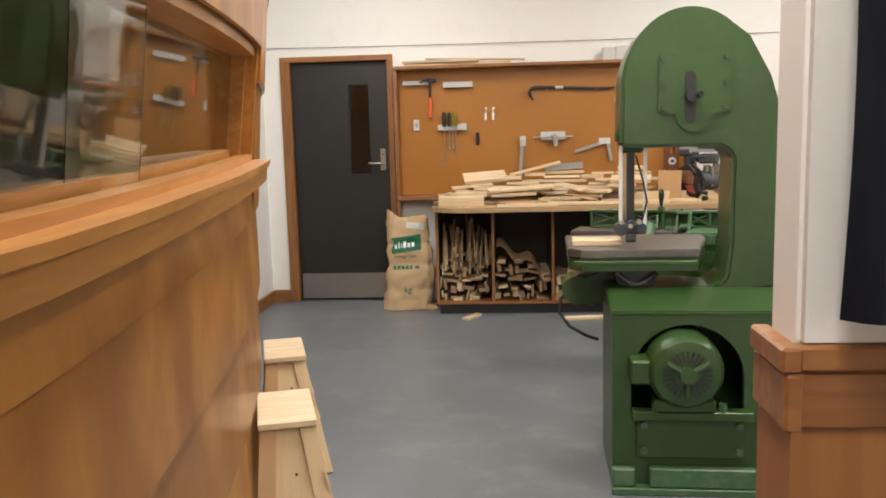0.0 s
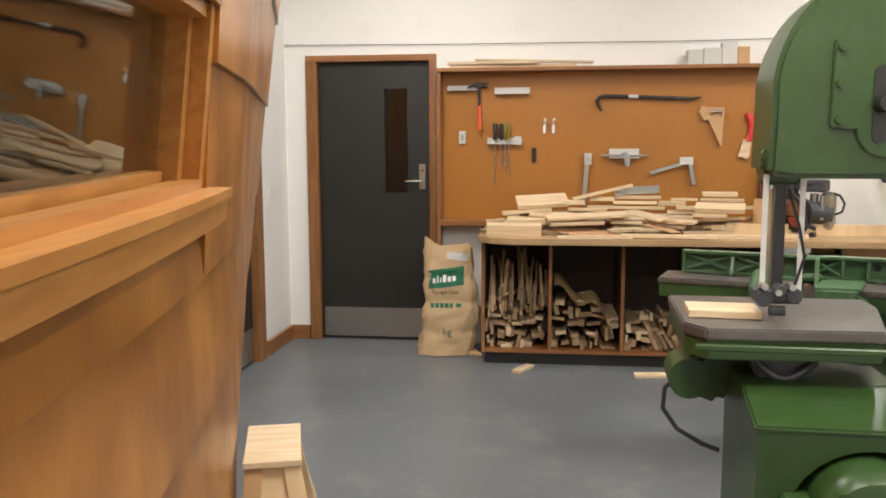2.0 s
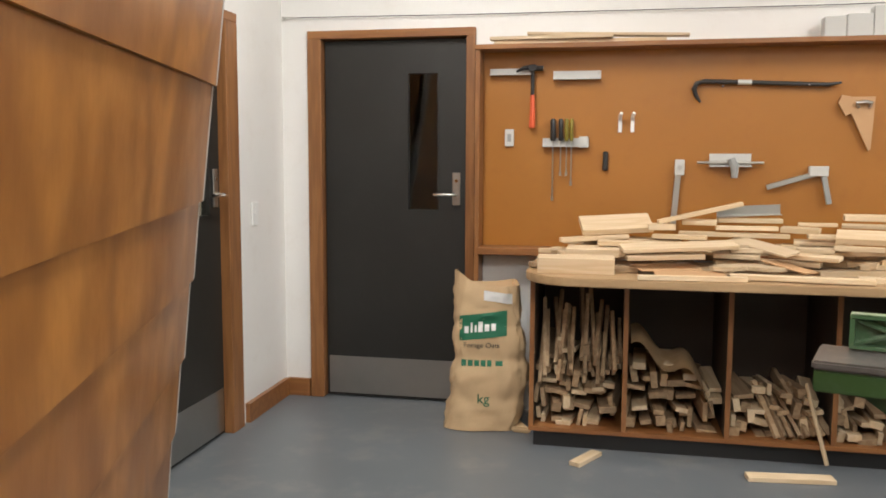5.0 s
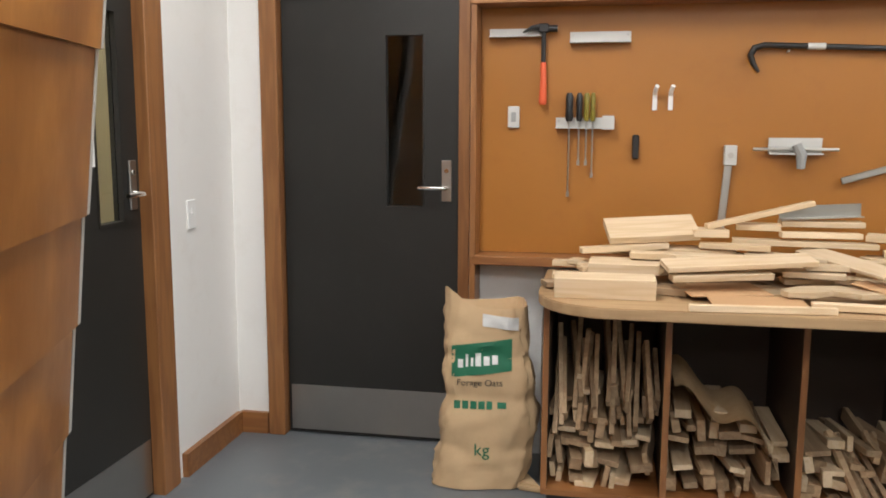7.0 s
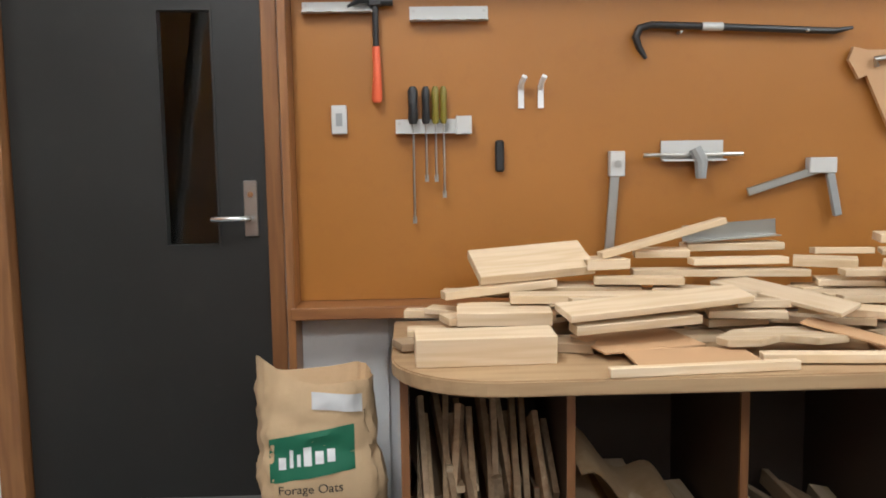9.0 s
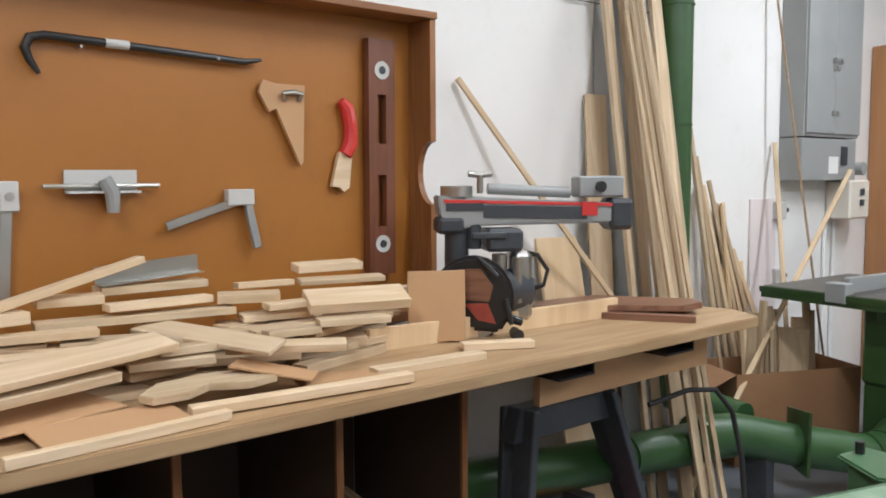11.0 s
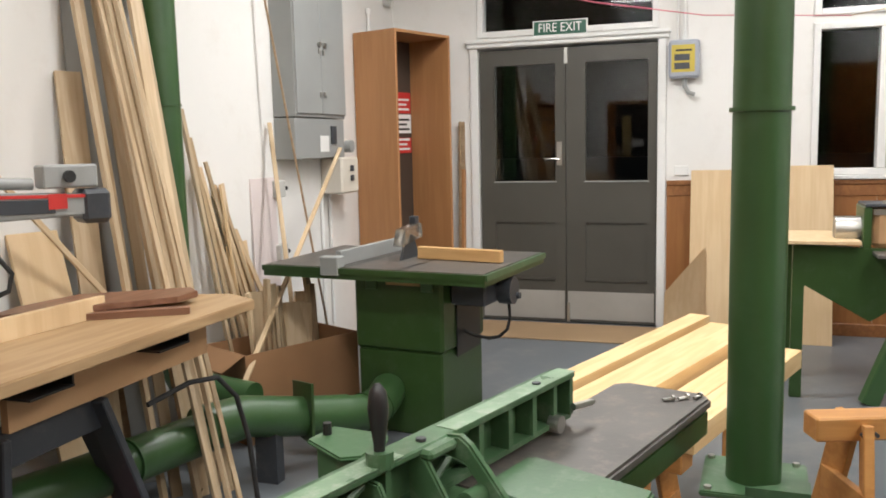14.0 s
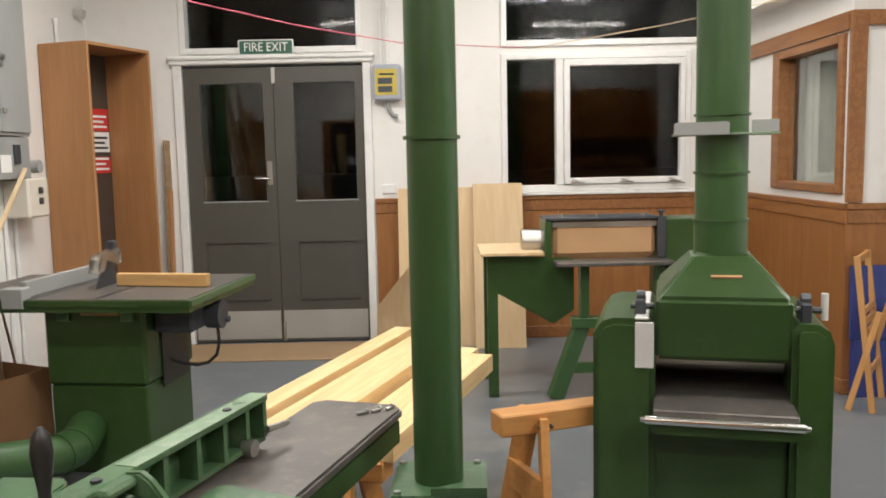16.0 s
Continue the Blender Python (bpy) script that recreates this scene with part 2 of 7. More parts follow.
def mrod(bm, a, b, r, seg=16, r2=None, cap=True):
    a, b = Vector(a), Vector(b)
    d = b - a
    q = d.to_track_quat("Z", "Y").to_matrix().to_4x4()
    m = Matrix.Translation((a + b) / 2) @ q
    out = bmesh.ops.create_cone(bm, cap_ends=cap, segments=seg, radius1=r, radius2=r if r2 is None else r2, depth=d.length, matrix=m)
    return out["verts"]


def mtube(bm, pts, r, seg=10, closed=False):
    """A round tube along a line of points."""
    pts = [Vector(p) for p in pts]
    rings = []
    side = None
    for i, p in enumerate(pts):
        a, b = pts[max(0, i - 1)], pts[min(len(pts) - 1, i + 1)]
        t = (b - a).normalized()
        if side is None:
            side = t.orthogonal().normalized()
        side = (side - t * side.dot(t)).normalized()
        up = t.cross(side)
        rr = r[i] if isinstance(r, (list, tuple)) else r
        rings.append([bm.verts.new(p + (side * math.cos(k * math.tau / seg) + up * math.sin(k * math.tau / seg)) * rr) for k in range(seg)])
    for u, v in zip(rings, rings[1:]):
        for k in range(seg):
            bm.faces.new((u[k], u[(k + 1) % seg], v[(k + 1) % seg], v[k]))
    bm.faces.new(rings[0][::-1])
    bm.faces.new(rings[-1])


def mplate(bm, pts, lo, hi, axis="Y", bev=0.0):
    """An outline (a, b) pushed from lo to hi along an axis: X takes (y, z), Y takes (x, z), Z takes (x, y)."""
    def place(a, b, c):
        return {"X": (c, a, b), "Y": (a, c, b), "Z": (a, b, c)}[axis]
    f = bm.faces.new([bm.verts.new(place(a, b, lo)) for a, b in pts])
    out = bmesh.ops.extrude_face_region(bm, geom=[f])
    vs = [v for v in out["geom"] if isinstance(v, bmesh.types.BMVert)]
    d = hi - lo
    bmesh.ops.translate(bm, vec=place(0, 0, d), verts=vs)
    bmesh.ops.recalc_face_normals(bm, faces=bm.faces)
    if bev:
        fs = {f for v in vs for f in v.link_faces}
        es = list({e for e in (e for f in fs for e in f.edges) if e.calc_face_angle(0) > 0.9})
        bmesh.ops.bevel(bm, geom=es, offset=bev, segments=2, affect="EDGES")


def part(name, bm, mat, parent=None, label="", m=None, smooth=False):
    me = bpy.data.meshes.new(name)
    bmesh.ops.recalc_face_normals(bm, faces=bm.faces)
    bm.to_mesh(me)
    bm.free()
    me.materials.append(mat)
    ob = new(name, me)
    if smooth:
        for p in me.polygons:
            p.use_smooth = True
        me.set_sharp_from_angle(angle=radians(35))
    ob.parent = parent
    if m is not None:
        ob.matrix_basis = m
    return tagged(ob, label) if label else ob


def BM():
    return bmesh.new()


def boxpart(name, lo, hi, mat, parent=None, label="", bev=0.0, m=None):
    bm = BM()
    mspan(bm, lo, hi, bev)
    return part(name, bm, mat, parent, label, m)


def thing(name, m, label, category, group=""):
    ob = new(name)
    ob.empty_display_size = 0.1
    ob.matrix_basis = m
    return tagged(ob, label, category, group)


def structure(name, bm, mat, label, smooth=False):
    return tagged(part(name, bm, mat, None, "", None, smooth), label, "", "", "structure")


def solid(name, lo, hi, mat, label):
    bm = BM()
    mspan(bm, lo, hi)
    return structure(name, bm, mat, label)


def wall_with_holes(name, along, lo, hi, face, back, holes, mat, label, z0=0.0, z1=CEIL):
    """A wall between lo and hi along X or Y, from face to back in depth, with holes (a0, a1, z0, z1) cut through."""
    bm = BM()
    cuts = sorted({lo, hi, *(h[0] for h in holes), *(h[1] for h in holes)})
    for a, b in zip(cuts, cuts[1:]):
        mid = (a + b) / 2
        spans = [(z0, z1)]
        for h in holes:
            if h[0] < mid < h[1]:
                nxt = []
                for s, e in spans:
                    if h[2] > s:
                        nxt.append((s, min(e, h[2])))
                    if h[3] < e:
                        nxt.append((max(s, h[3]), e))
                spans = nxt
        for s, e in spans:
            if along == "X":
                mspan(bm, (a, min(face, back), s), (b, max(face, back), e))
            else:
                mspan(bm, (min(face, back), a, s), (max(face, back), b, e))
    bmesh.ops.remove_doubles(bm, verts=bm.verts, dist=0.0005)
    return structure(name, bm, mat, label)


# ---- the shell ----
solid("floor", (-3.3, -1.8, -0.12), (6.9, 7.6, 0.0), FLOOR, "grey-blue mottled vinyl workshop floor, worn and dusty")
solid("ceiling", (-3.3, -1.8, CEIL), (6.9, 7.6, CEIL + 0.1), CEILING, "flat white painted ceiling")
wall_with_holes("wall_north", "X", -3.3, 6.87, 7.36, 7.56, [(-1.255, -0.435, -0.01, 2.03)], WHITE, "off-white painted plaster wall behind the workbench")
wall_with_holes("wall_west", "Y", 5.66, 7.36, -1.48, -1.60, [(5.84, 6.71, -0.01, 2.03)], WHITE, "white painted wall beside the doors")
wall_with_holes("wall_east", "Y", 2.2, 7.36, 6.69, 6.87, [(5.30, 6.66, -0.01, 2.12), (5.30, 6.66, 2.20, 2.75), (2.84, 4.27, 1.13, 2.16), (2.62, 4.27, 2.21, 2.75)], WHITE, "white painted wall with the fire exit and windows")
wall_with_holes("wall_partition", "X", 5.0, 6.69, 2.45, 2.37, [(5.06, 6.06, 1.15, 2.05)], WHITE, "partition with a glazed upper half")
solid("wall_partition_end", (5.0, 1.3, 0), (5.08, 2.37, CEIL), WHITE, "white painted end of the partition")
solid("wall_south", (0.915, 1.475, 0), (5.0, 1.575, CEIL), WHITE, "white painted wall at the corridor corner")
solid("wall_corridor", (1.9, -1.7, 0), (2.02, 1.475, CEIL), WHITE, "white painted corridor wall")
solid("wall_back", (-3.3, -1.8, 0), (2.02, -1.7, CEIL), WHITE, "white painted wall at the corridor end")
solid("wall_office", (-3.3, -1.7, 0), (-3.2, 7.36, CEIL), CREAM, "cream painted wall of the inner office")
solid("wall_office_end", (-3.2, 5.60, 0), (-1.36, 5.66, CEIL), CREAM, "cream painted dividing wall")

# skirting and wainscot
bm = BM()
mspan(bm, (-1.465, 7.335, 0), (-1.33, 7.36, 0.10))
structure("baseboard_north", bm, JAMBX, "brown varnished skirting board")
bm = BM()
mspan(bm, (-1.48, 6.80, 0), (-1.455, 7.335, 0.10))
structure("baseboard_west", bm, JAMBX, "brown varnished skirting board")


def wainscot(name, lo, hi, face, along, sign, joints):
    """Panelling 1.07 m high with a projecting cap."""
    w = thing(name, pose(0, 0, 0), "brown varnished wall panelling with a projecting cap", "panelling")
    w["kind"] = "structure"
    step = (hi - lo) / joints
    for i in range(joints):
        a, b = lo + i * step + 0.0015, lo + (i + 1) * step - 0.0015
        l2, h2 = (face, a, 0.09), (face + sign * 0.014, b, 1.065)
        if along == "X":
            l2, h2 = (a, face, 0.09), (b, face + sign * 0.014, 1.065)
        l2, h2 = [min(u, v) for u, v in zip(l2, h2)], [max(u, v) for u, v in zip(l2, h2)]
        boxpart("panel", l2, h2, PANEL, w)
    for nm, z0, z1, d in (("cap", 1.065, 1.10, 0.028), ("rail", 0.985, 1.064, 0.022), ("skirting", 0.0, 0.09, 0.022)):
        if along == "X":
            l2, h2 = (lo, face, z0), (hi, face + sign * d, z1)
        else:
            l2, h2 = (face, lo, z0), (face + sign * d, hi, z1)
        l2, h2 = [min(u, v) for u, v in zip(l2, h2)], [max(u, v) for u, v in zip(l2, h2)]
        boxpart(nm, l2, h2, JAMBX, w, "", 0.004)


wainscot("wainscot_east", 2.45, 5.235, 6.689, "Y", -1, 4)
wainscot("wainscot_partition", 4.985, 6.65, 2.451, "X", 1, 3)
wainscot("wainscot_partition_end", 1.58, 2.46, 4.999, "Y", -1, 1)
wainscot("wainscot_corner", 0.905, 1.9, 1.474, "X", -1, 2)
wainscot("wainscot_corner_end", 1.437, 1.585, 0.914, "Y", -1, 1)
bm = BM()
mspan(bm, (0.921, 1.46, 1.102), (1.6, 1.475, CEIL - 0.002))
structure("corner_post", bm, WHITE, "off-white painted boxed corner post")


# ---- doors ----
def leaf_door(name, m, width, height, win, plate_z, glassmat, mat=DARKDOOR):
    """A flush leaf with a narrow vision panel, lever handle and kick plate. Local x runs along the leaf, y into the wall."""
    d = tagged(new(name), "charcoal painted flush door with a narrow vision panel, closed", "door", "", "structure")
    d.matrix_basis = m
    x0, x1, z0, z1 = win
    bm = BM()
    for lo, hi in (((0, 0, 0.008), (x0, 0.04, height)), ((x1, 0, 0.008), (width, 0.04, height)), ((x0, 0, 0.008), (x1, 0.04, z0)), ((x0, 0, z1), (x1, 0.04, height))):
        mspan(bm, lo, hi)
    bmesh.ops.remove_doubles(bm, verts=bm.verts, dist=0.0005)
    part("leaf", bm, mat, d)
    boxpart("pane", (x0, 0.016, z0), (x1, 0.022, z1), glassmat, d).visible_shadow = False
    bm = BM()
    for lo, hi in (((x0 - 0.006, -0.004, z0 - 0.012), (x1 + 0.006, -0.0005, z0)), ((x0 - 0.006, -0.004, z1), (x1 + 0.006, -0.0005, z1 + 0.012)), ((x0 - 0.008, -0.004, z0), (x0, -0.0005, z1)), ((x1, -0.004, z0), (x1 + 0.008, -0.0005, z1))):
        mspan(bm, lo, hi)
    part("glazing_bead", bm, mat, d)
    boxpart("kick_plate", (0.012, -0.003, 0.02), (width - 0.012, -0.0005, 0.235), STEEL, d, "brushed steel kick plate")
    h = boxpart("door_handle", (width - 0.075, -0.010, plate_z - 0.06), (width - 0.030, -0.0005, plate_z + 0.12), STEEL, d, "steel lever handle on a plate", 0.003)
    bm = BM()
    mtube(bm, [(width - 0.052, -0.008, plate_z), (width - 0.052, -0.05, plate_z), (width - 0.07, -0.058, plate_z), (width - 0.17, -0.056, plate_z)], 0.009, 10)
    part("lever", bm, CHROME, h, "", None, True)
    bm = BM()
    mrod(bm, (width - 0.052, -0.014, plate_z + 0.075), (width - 0.052, -0.008, plate_z + 0.075), 0.010, 12)
    part("lock_cylinder", bm, CHROME, h)
    return d


def door_frame(name, m, width, height, face, label="stained timber door frame", far=0.055):
    """Jambs, head and architraves about an opening."""
    f = tagged(new(name), label, "door frame", "", "structure")
    f.matrix_basis = m
    boxpart("jamb", (-0.085, -face, 0), (-0.006, 0.10, height + 0.008), JAMB, f, "", 0.003)
    boxpart("jamb", (width + 0.006, -face, 0), (width + far, 0.10, height + 0.008), JAMB, f, "", 0.003)
    boxpart("head", (-0.085, -face, height + 0.008), (width + far, 0.10, height + 0.052), JAMBX, f, "", 0.003)
    return f


leaf_door("door_1", pose(-1.238, 7.385, 0), 0.80, 2.0, (0.476, 0.640, 1.08, 1.82), 1.165, GLASS)
door_frame("door_frame_1", pose(-1.238, 7.36, 0), 0.80, 2.0, 0.028)
leaf_door("door_2", pose(-1.505, 5.86, 0, 0, 0, 90), 0.755, 2.0, (0.495, 0.640, 1.09, 1.82), 1.185, GLASS)
NOTICE_Y = 6.345
bm = BM()
mspan(bm, (-1.5045, NOTICE_Y - 0.19, 1.29), (-1.503, NOTICE_Y, 1.41))
notice = thing("paper_notice", pose(0, 0, 0), "white paper notice taped to the charcoal door", "notice")
part("sheet", bm, PAPER, notice)
cu = bpy.data.curves.new("letter", "FONT")
cu.body, cu.size, cu.extrude, cu.align_x = "t", 0.055, 0.0003, "RIGHT"
letter = new("letter", cu)
letter.data.materials.append(BLACK)
letter.parent = notice
letter.matrix_basis = pose(-1.5026, NOTICE_Y - 0.042, 1.352, 90, 0, 90)
door_frame("door_frame_2", pose(-1.48, 5.86, 0, 0, 0, 90), 0.755, 2.0, 0.022, far=0.13)

# the room behind the second door
cd = thing("inner_door", pose(-3.185, 5.75, 0, 0, 0, 90), "cream painted door with a brass knob", "door")
cd["kind"] = "structure"
boxpart("leaf", (0, 0, 0.01), (0.8, 0.03, 2.0), CREAM, cd, "", 0.003)
bm = BM()
bmesh.ops.create_uvsphere(bm, u_segments=14, v_segments=8, radius=0.03, matrix=Matrix.Translation((0.7, -0.05, 1.05)))
mrod(bm, (0.7, 0.0, 1.05), (0.7, -0.04, 1.05), 0.012, 10)
part("knob", bm, STEEL, cd, "brass knob", None, True)

# passage added behind the first door, coloured black so its pane looks unlit
solid("wall_passage", (-1.9, 8.6, 0), (0.4, 8.7, 2.4), BLACK, "passage wall, black to stand in for darkness")
solid("wall_passage_side", (-1.9, 7.56, 0), (-1.8, 8.6, 2.4), BLACK, "passage side wall, black to stand in for darkness")
solid("wall_passage_side_2", (0.3, 7.56, 0), (0.4, 8.6, 2.4), BLACK, "passage side wall, black to stand in for darkness")
solid("ceiling_passage", (-1.9, 7.56, 2.4), (0.4, 8.7, 2.45), BLACK, "passage ceiling, black to stand in for darkness")

# fire exit
fx = tagged(new("door_3"), "pair of grey-brown panelled fire exit doors with glazed tops, closed", "door", "", "structure")
fx.matrix_basis = pose(6.70, 6.655, 0, 0, 0, -90)
for k, (a, b, g0, g1) in enumerate(((0.004, 0.672, 0.12, 0.594), (0.676, 1.346, 0.823, 1.283))):
    bm = BM()
    for lo, hi in (((a, 0, 0.01), (g0, 0.045, 2.10)), ((g1, 0, 0.01), (b, 0.045, 2.10)), ((g0, 0, 0.01), (g1, 0.045, 0.33)), ((g0, 0, 0.78), (g1, 0.045, 1.10)), ((g0, 0, 1.985), (g1, 0.045, 2.10))):
        mspan(bm, lo, hi)
    mspan(bm, (g0, 0.014, 0.33), (g1, 0.03, 0.78))
    bmesh.ops.remove_doubles(bm, verts=bm.verts, dist=0.0005)
    leaf = part("leaf", bm, OLIVEDOOR, fx)
    boxpart("pane", (g0, 0.018, 1.10), (g1, 0.024, 1.985), GLASS, leaf).visible_shadow = False
    boxpart("kick_plate", (a + 0.01, -0.003, 0.03), (b - 0.01, -0.0005, 0.25), KICK, leaf, "dull steel kick plate")
    boxpart("bead", (g0 - 0.01, -0.008, 1.09), (g1 + 0.01, -0.0005, 1.10), GREY, leaf)
    boxpart("weather_bar", (g0, -0.012, 0.335), (g1, -0.0005, 0.35), OLIVEDOOR, leaf)
h = boxpart("door_handle", (0.605, -0.010, 1.22), (0.645, -0.0005, 1.40), STEEL, fx, "steel lever handle on a plate", 0.003)
bm = BM()
mtube(bm, [(0.625, -0.008, 1.27), (0.625, -0.05, 1.27), (0.60, -0.055, 1.27), (0.52, -0.055, 1.27)], 0.009, 10)
part("lever", bm, CHROME, h, "", None, True)
boxpart("flush_bolt", (0.665, -0.012, 1.98), (0.692, -0.0005, 2.10), STEEL, fx, "steel bolt at the top")
boxpart("floor_bolt", (0.682, -0.02, 0.01), (0.702, -0.004, 0.16), STEEL, fx, "steel floor bolt")
ff = tagged(new("door_frame_3"), "white gloss door frame with a moulded head", "door frame", "", "structure")
ff.matrix_basis = pose(6.69, 6.655, 0, 0, 0, -90)
for lo, hi in (((-0.065, -0.03, 0), (-0.002, 0.10, 2.12)), ((1.352, -0.03, 0), (1.412, 0.10, 2.12))):
    boxpart("jamb", lo, hi, GLOSSWHITE, ff, "", 0.004)
boxpart("head", (-0.085, -0.045, 2.122), (1.432, 0.10, 2.155), GLOSSWHITE, ff, "", 0.008)
boxpart("head_cap", (-0.095, -0.06, 2.155), (1.442, 0.10, 2.185), GLOSSWHITE, ff, "", 0.008)


def window(name, y0, y1, z0, z1, bars, label):
    """White timber window in the east wall: outer frame, bars at the given y, glass."""
    w = tagged(new(name), label, "window", "", "structure")
    w.matrix_basis = pose(6.69, 0, 0)
    t = 0.045
    for lo, hi in (((-0.02, y0, z0), (0.09, y0 + t, z1)), ((-0.02, y1 - t, z0), (0.09, y1, z1)), ((-0.019, y0 + t, z0), (0.089, y1 - t, z0 + t)), ((-0.019, y0 + t, z1 - t), (0.089, y1 - t, z1))):
        boxpart("window_frame", lo, hi, GLOSSWHITE, w, "", 0.004)
    for b in bars:
        boxpart("mullion", (-0.022, b - 0.028, z0 + t), (0.088, b + 0.028, z1 - t), GLOSSWHITE, w, "", 0.004)
    edges = [y0 + t, *bars, y1 - t]
    for a, b in zip(edges, edges[1:]):
        boxpart("pane", (0.05, a, z0 + t), (0.055, b, z1 - t), DIMGLASS, w).visible_shadow = False
    return w


w1 = window("window_1", 2.84, 4.27, 1.13, 2.16, [3.83], "white painted timber window, dark outside, sash closed")
for lo, hi in (((-0.035, 2.885, 1.18), (0.03, 2.925, 2.11)), ((-0.035, 3.755, 1.18), (0.03, 3.80, 2.11)), ((-0.034, 2.925, 1.18), (0.029, 3.755, 1.225)), ((-0.034, 2.925, 2.06), (0.029, 3.755, 2.11))):
    boxpart("sash", lo, hi, GLOSSWHITE, w1, "", 0.004)
for y in (2.97, 3.33, 3.70):
    bm = BM()
    mspan(bm, (-0.05, y - 0.05, 1.185), (-0.036, y + 0.05, 1.197))
    mrod(bm, (-0.05, y - 0.03, 1.19), (-0.065, y + 0.045, 1.215), 0.006, 8)
    part("window_stay", bm, STEEL, w1, "metal casement stay")
boxpart("window_sill", (-0.045, 2.80, 1.10), (0.0, 4.30, 1.128), GLOSSWHITE, w1, "", 0.005)
window("window_2", 2.62, 4.27, 2.21, 2.75, [], "white painted fixed transom window, dark outside")
window("window_3", 5.30, 6.66, 2.20, 2.75, [], "white painted transom window over the fire exit, dark outside")

# glazed partition
w4 = tagged(new("window_4"), "timber-framed partition window with a pale curtain behind", "window", "", "structure")
for lo, hi in (((5.06, 2.36, 1.15), (5.12, 2.475, 2.05)), ((5.95, 2.36, 1.15), (6.06, 2.475, 2.05)), ((5.12, 2.361, 1.15), (5.95, 2.474, 1.20)), ((5.12, 2.361, 2.0), (5.95, 2.474, 2.05))):
    boxpart("window_frame", lo, hi, JAMBX, w4, "", 0.004)
boxpart("pane", (5.12, 2.40, 1.20), (5.95, 2.405, 2.0), GLASS, w4).visible_shadow = False
for lo, hi in (((4.965, 2.38, 1.105), (4.998, 2.47, 2.16)), ((4.965, 2.02, 1.105), (4.998, 2.10, 2.16)), ((4.966, 2.10, 2.08), (4.998, 2.38, 2.16)), ((5.0, 2.452, 2.06), (6.64, 2.475, 2.16))):
    boxpart("trim", lo, hi, JAMBX, w4, "", 0.003)
bm = BM()
n = 60
vs = [[bm.verts.new((5.15 + 1.5 * i / n, 2.28 + 0.025 * math.sin(i * 1.1) + 0.01 * math.sin(i * 2.7), z)) for z in (0.95, 2.3)] for i in range(n + 1)]
for u, v in zip(vs, vs[1:]):
    bm.faces.new((u[0], v[0], v[1], u[1]))
bmesh.ops.solidify(bm, geom=bm.faces[:], thickness=0.003)
tagged(part("curtain", bm, CURTAIN, None, "", None, True), "pale grey gathered curtain hanging behind the partition glass", "curtain")
solid("wall_office_east", (5.08, 1.3, 0), (6.87, 1.36, CEIL), WHITE, "white painted wall behind the partition")
solid("wall_partition_side", (6.69, 1.36, 0), (6.87, 2.2, CEIL), WHITE, "white painted wall behind the partition")
solid("soffit", (5.0, 2.372, 2.35), (6.68, 2.62, CEIL - 0.002), WHITE, "white boxed soffit above the partition")

# tall open cabinet in the corner
bx = thing("tall_cabinet", pose(5.77, 6.985, 0, 0, 0, -19.3), "tall open tan cabinet with a dark back, set at an angle", "cabinet")
for lo, hi in (((0, 0, 0), (0.022, 0.39, 2.195)), ((0.600, 0, 0), (0.622, 0.39, 2.195)), ((0.022, 0.0005, 2.173), (0.600, 0.39, 2.1945)), ((0.022, 0.002, 0.0), (0.600, 0.39, 0.08))):
    boxpart("side_board", lo, hi, LINING, bx, "", 0.0015)
boxpart("back_board", (0.022, 0.371, 0.081), (0.600, 0.389, 2.172), SHADEBOARD, bx, "dark back board")
for z0, z1, mats in ((1.64, 1.80, RED), (1.49, 1.636, SIGNWHITE), (1.34, 1.46, RED)):
    sg = boxpart("notice", (0.40, 0.363, z0), (0.585, 0.3705, z1 - 0.004), mats, bx, "red and white warning notice")
    for i in range(3):
        boxpart("text_bar", (0.42, 0.3615, z0 + 0.022 + i * 0.036), (0.565 - 0.03 * (i % 2), 0.3628, z0 + 0.038 + i * 0.036), SIGNWHITE if mats is RED else BLACK, sg)

# outside
solid("ground", (6.88, -40, -0.2), (80, 60, -0.13), paint("dark ground", (0.05, 0.05, 0.05), 0.9), "dark ground outside at night")


# ---- the boat-shaped office front ----
HULL = [(-1.58, 0.07), (-0.37, 0.05), (0.63, 0.028), (1.23, 0.0), (1.83, -0.074), (2.42, -0.170), (2.985, -0.290), (3.605, -0.458), (4.29, -0.675), (4.98, -0.895), (5.37, -1.020), (5.60, -1.098), (5.78, -1.160)]


def hull_x(y):
    for i in range(len(HULL) - 1):
        (y1, x1), (y2, x2) = HULL[i], HULL[i + 1]
        if y <= y2 or i == len(HULL) - 2:
            (y0, x0) = HULL[max(0, i - 1)]
            (y3, x3) = HULL[min(len(HULL) - 1, i + 2)]
            t = (y - y1) / (y2 - y1)
            m1 = (x2 - x0) / (y2 - y0) * (y2 - y1)
            m2 = (x3 - x1) / (y3 - y1) * (y2 - y1)
            return (2 * t**3 - 3 * t**2 + 1) * x1 + (t**3 - 2 * t**2 + t) * m1 + (-2 * t**3 + 3 * t**2) * x2 + (t**3 - t**2) * m2


def sheer(y, z):
    z *= 1.018
    return z + 0.016 * max(0.0, y - 1.12) * (0.6 + 0.4 * z)


def hull_p(y, z, out=0.0):
    far = min(1.0, max(0.0, (y - 3.4) / 2.3))
    lean_in = 0.12 + 0.035 * far if z > 1.22 else 0.035 + 0.12 * far
    return Vector((hull_x(y) + lean_in * (z - 1.22) + out, y, z))


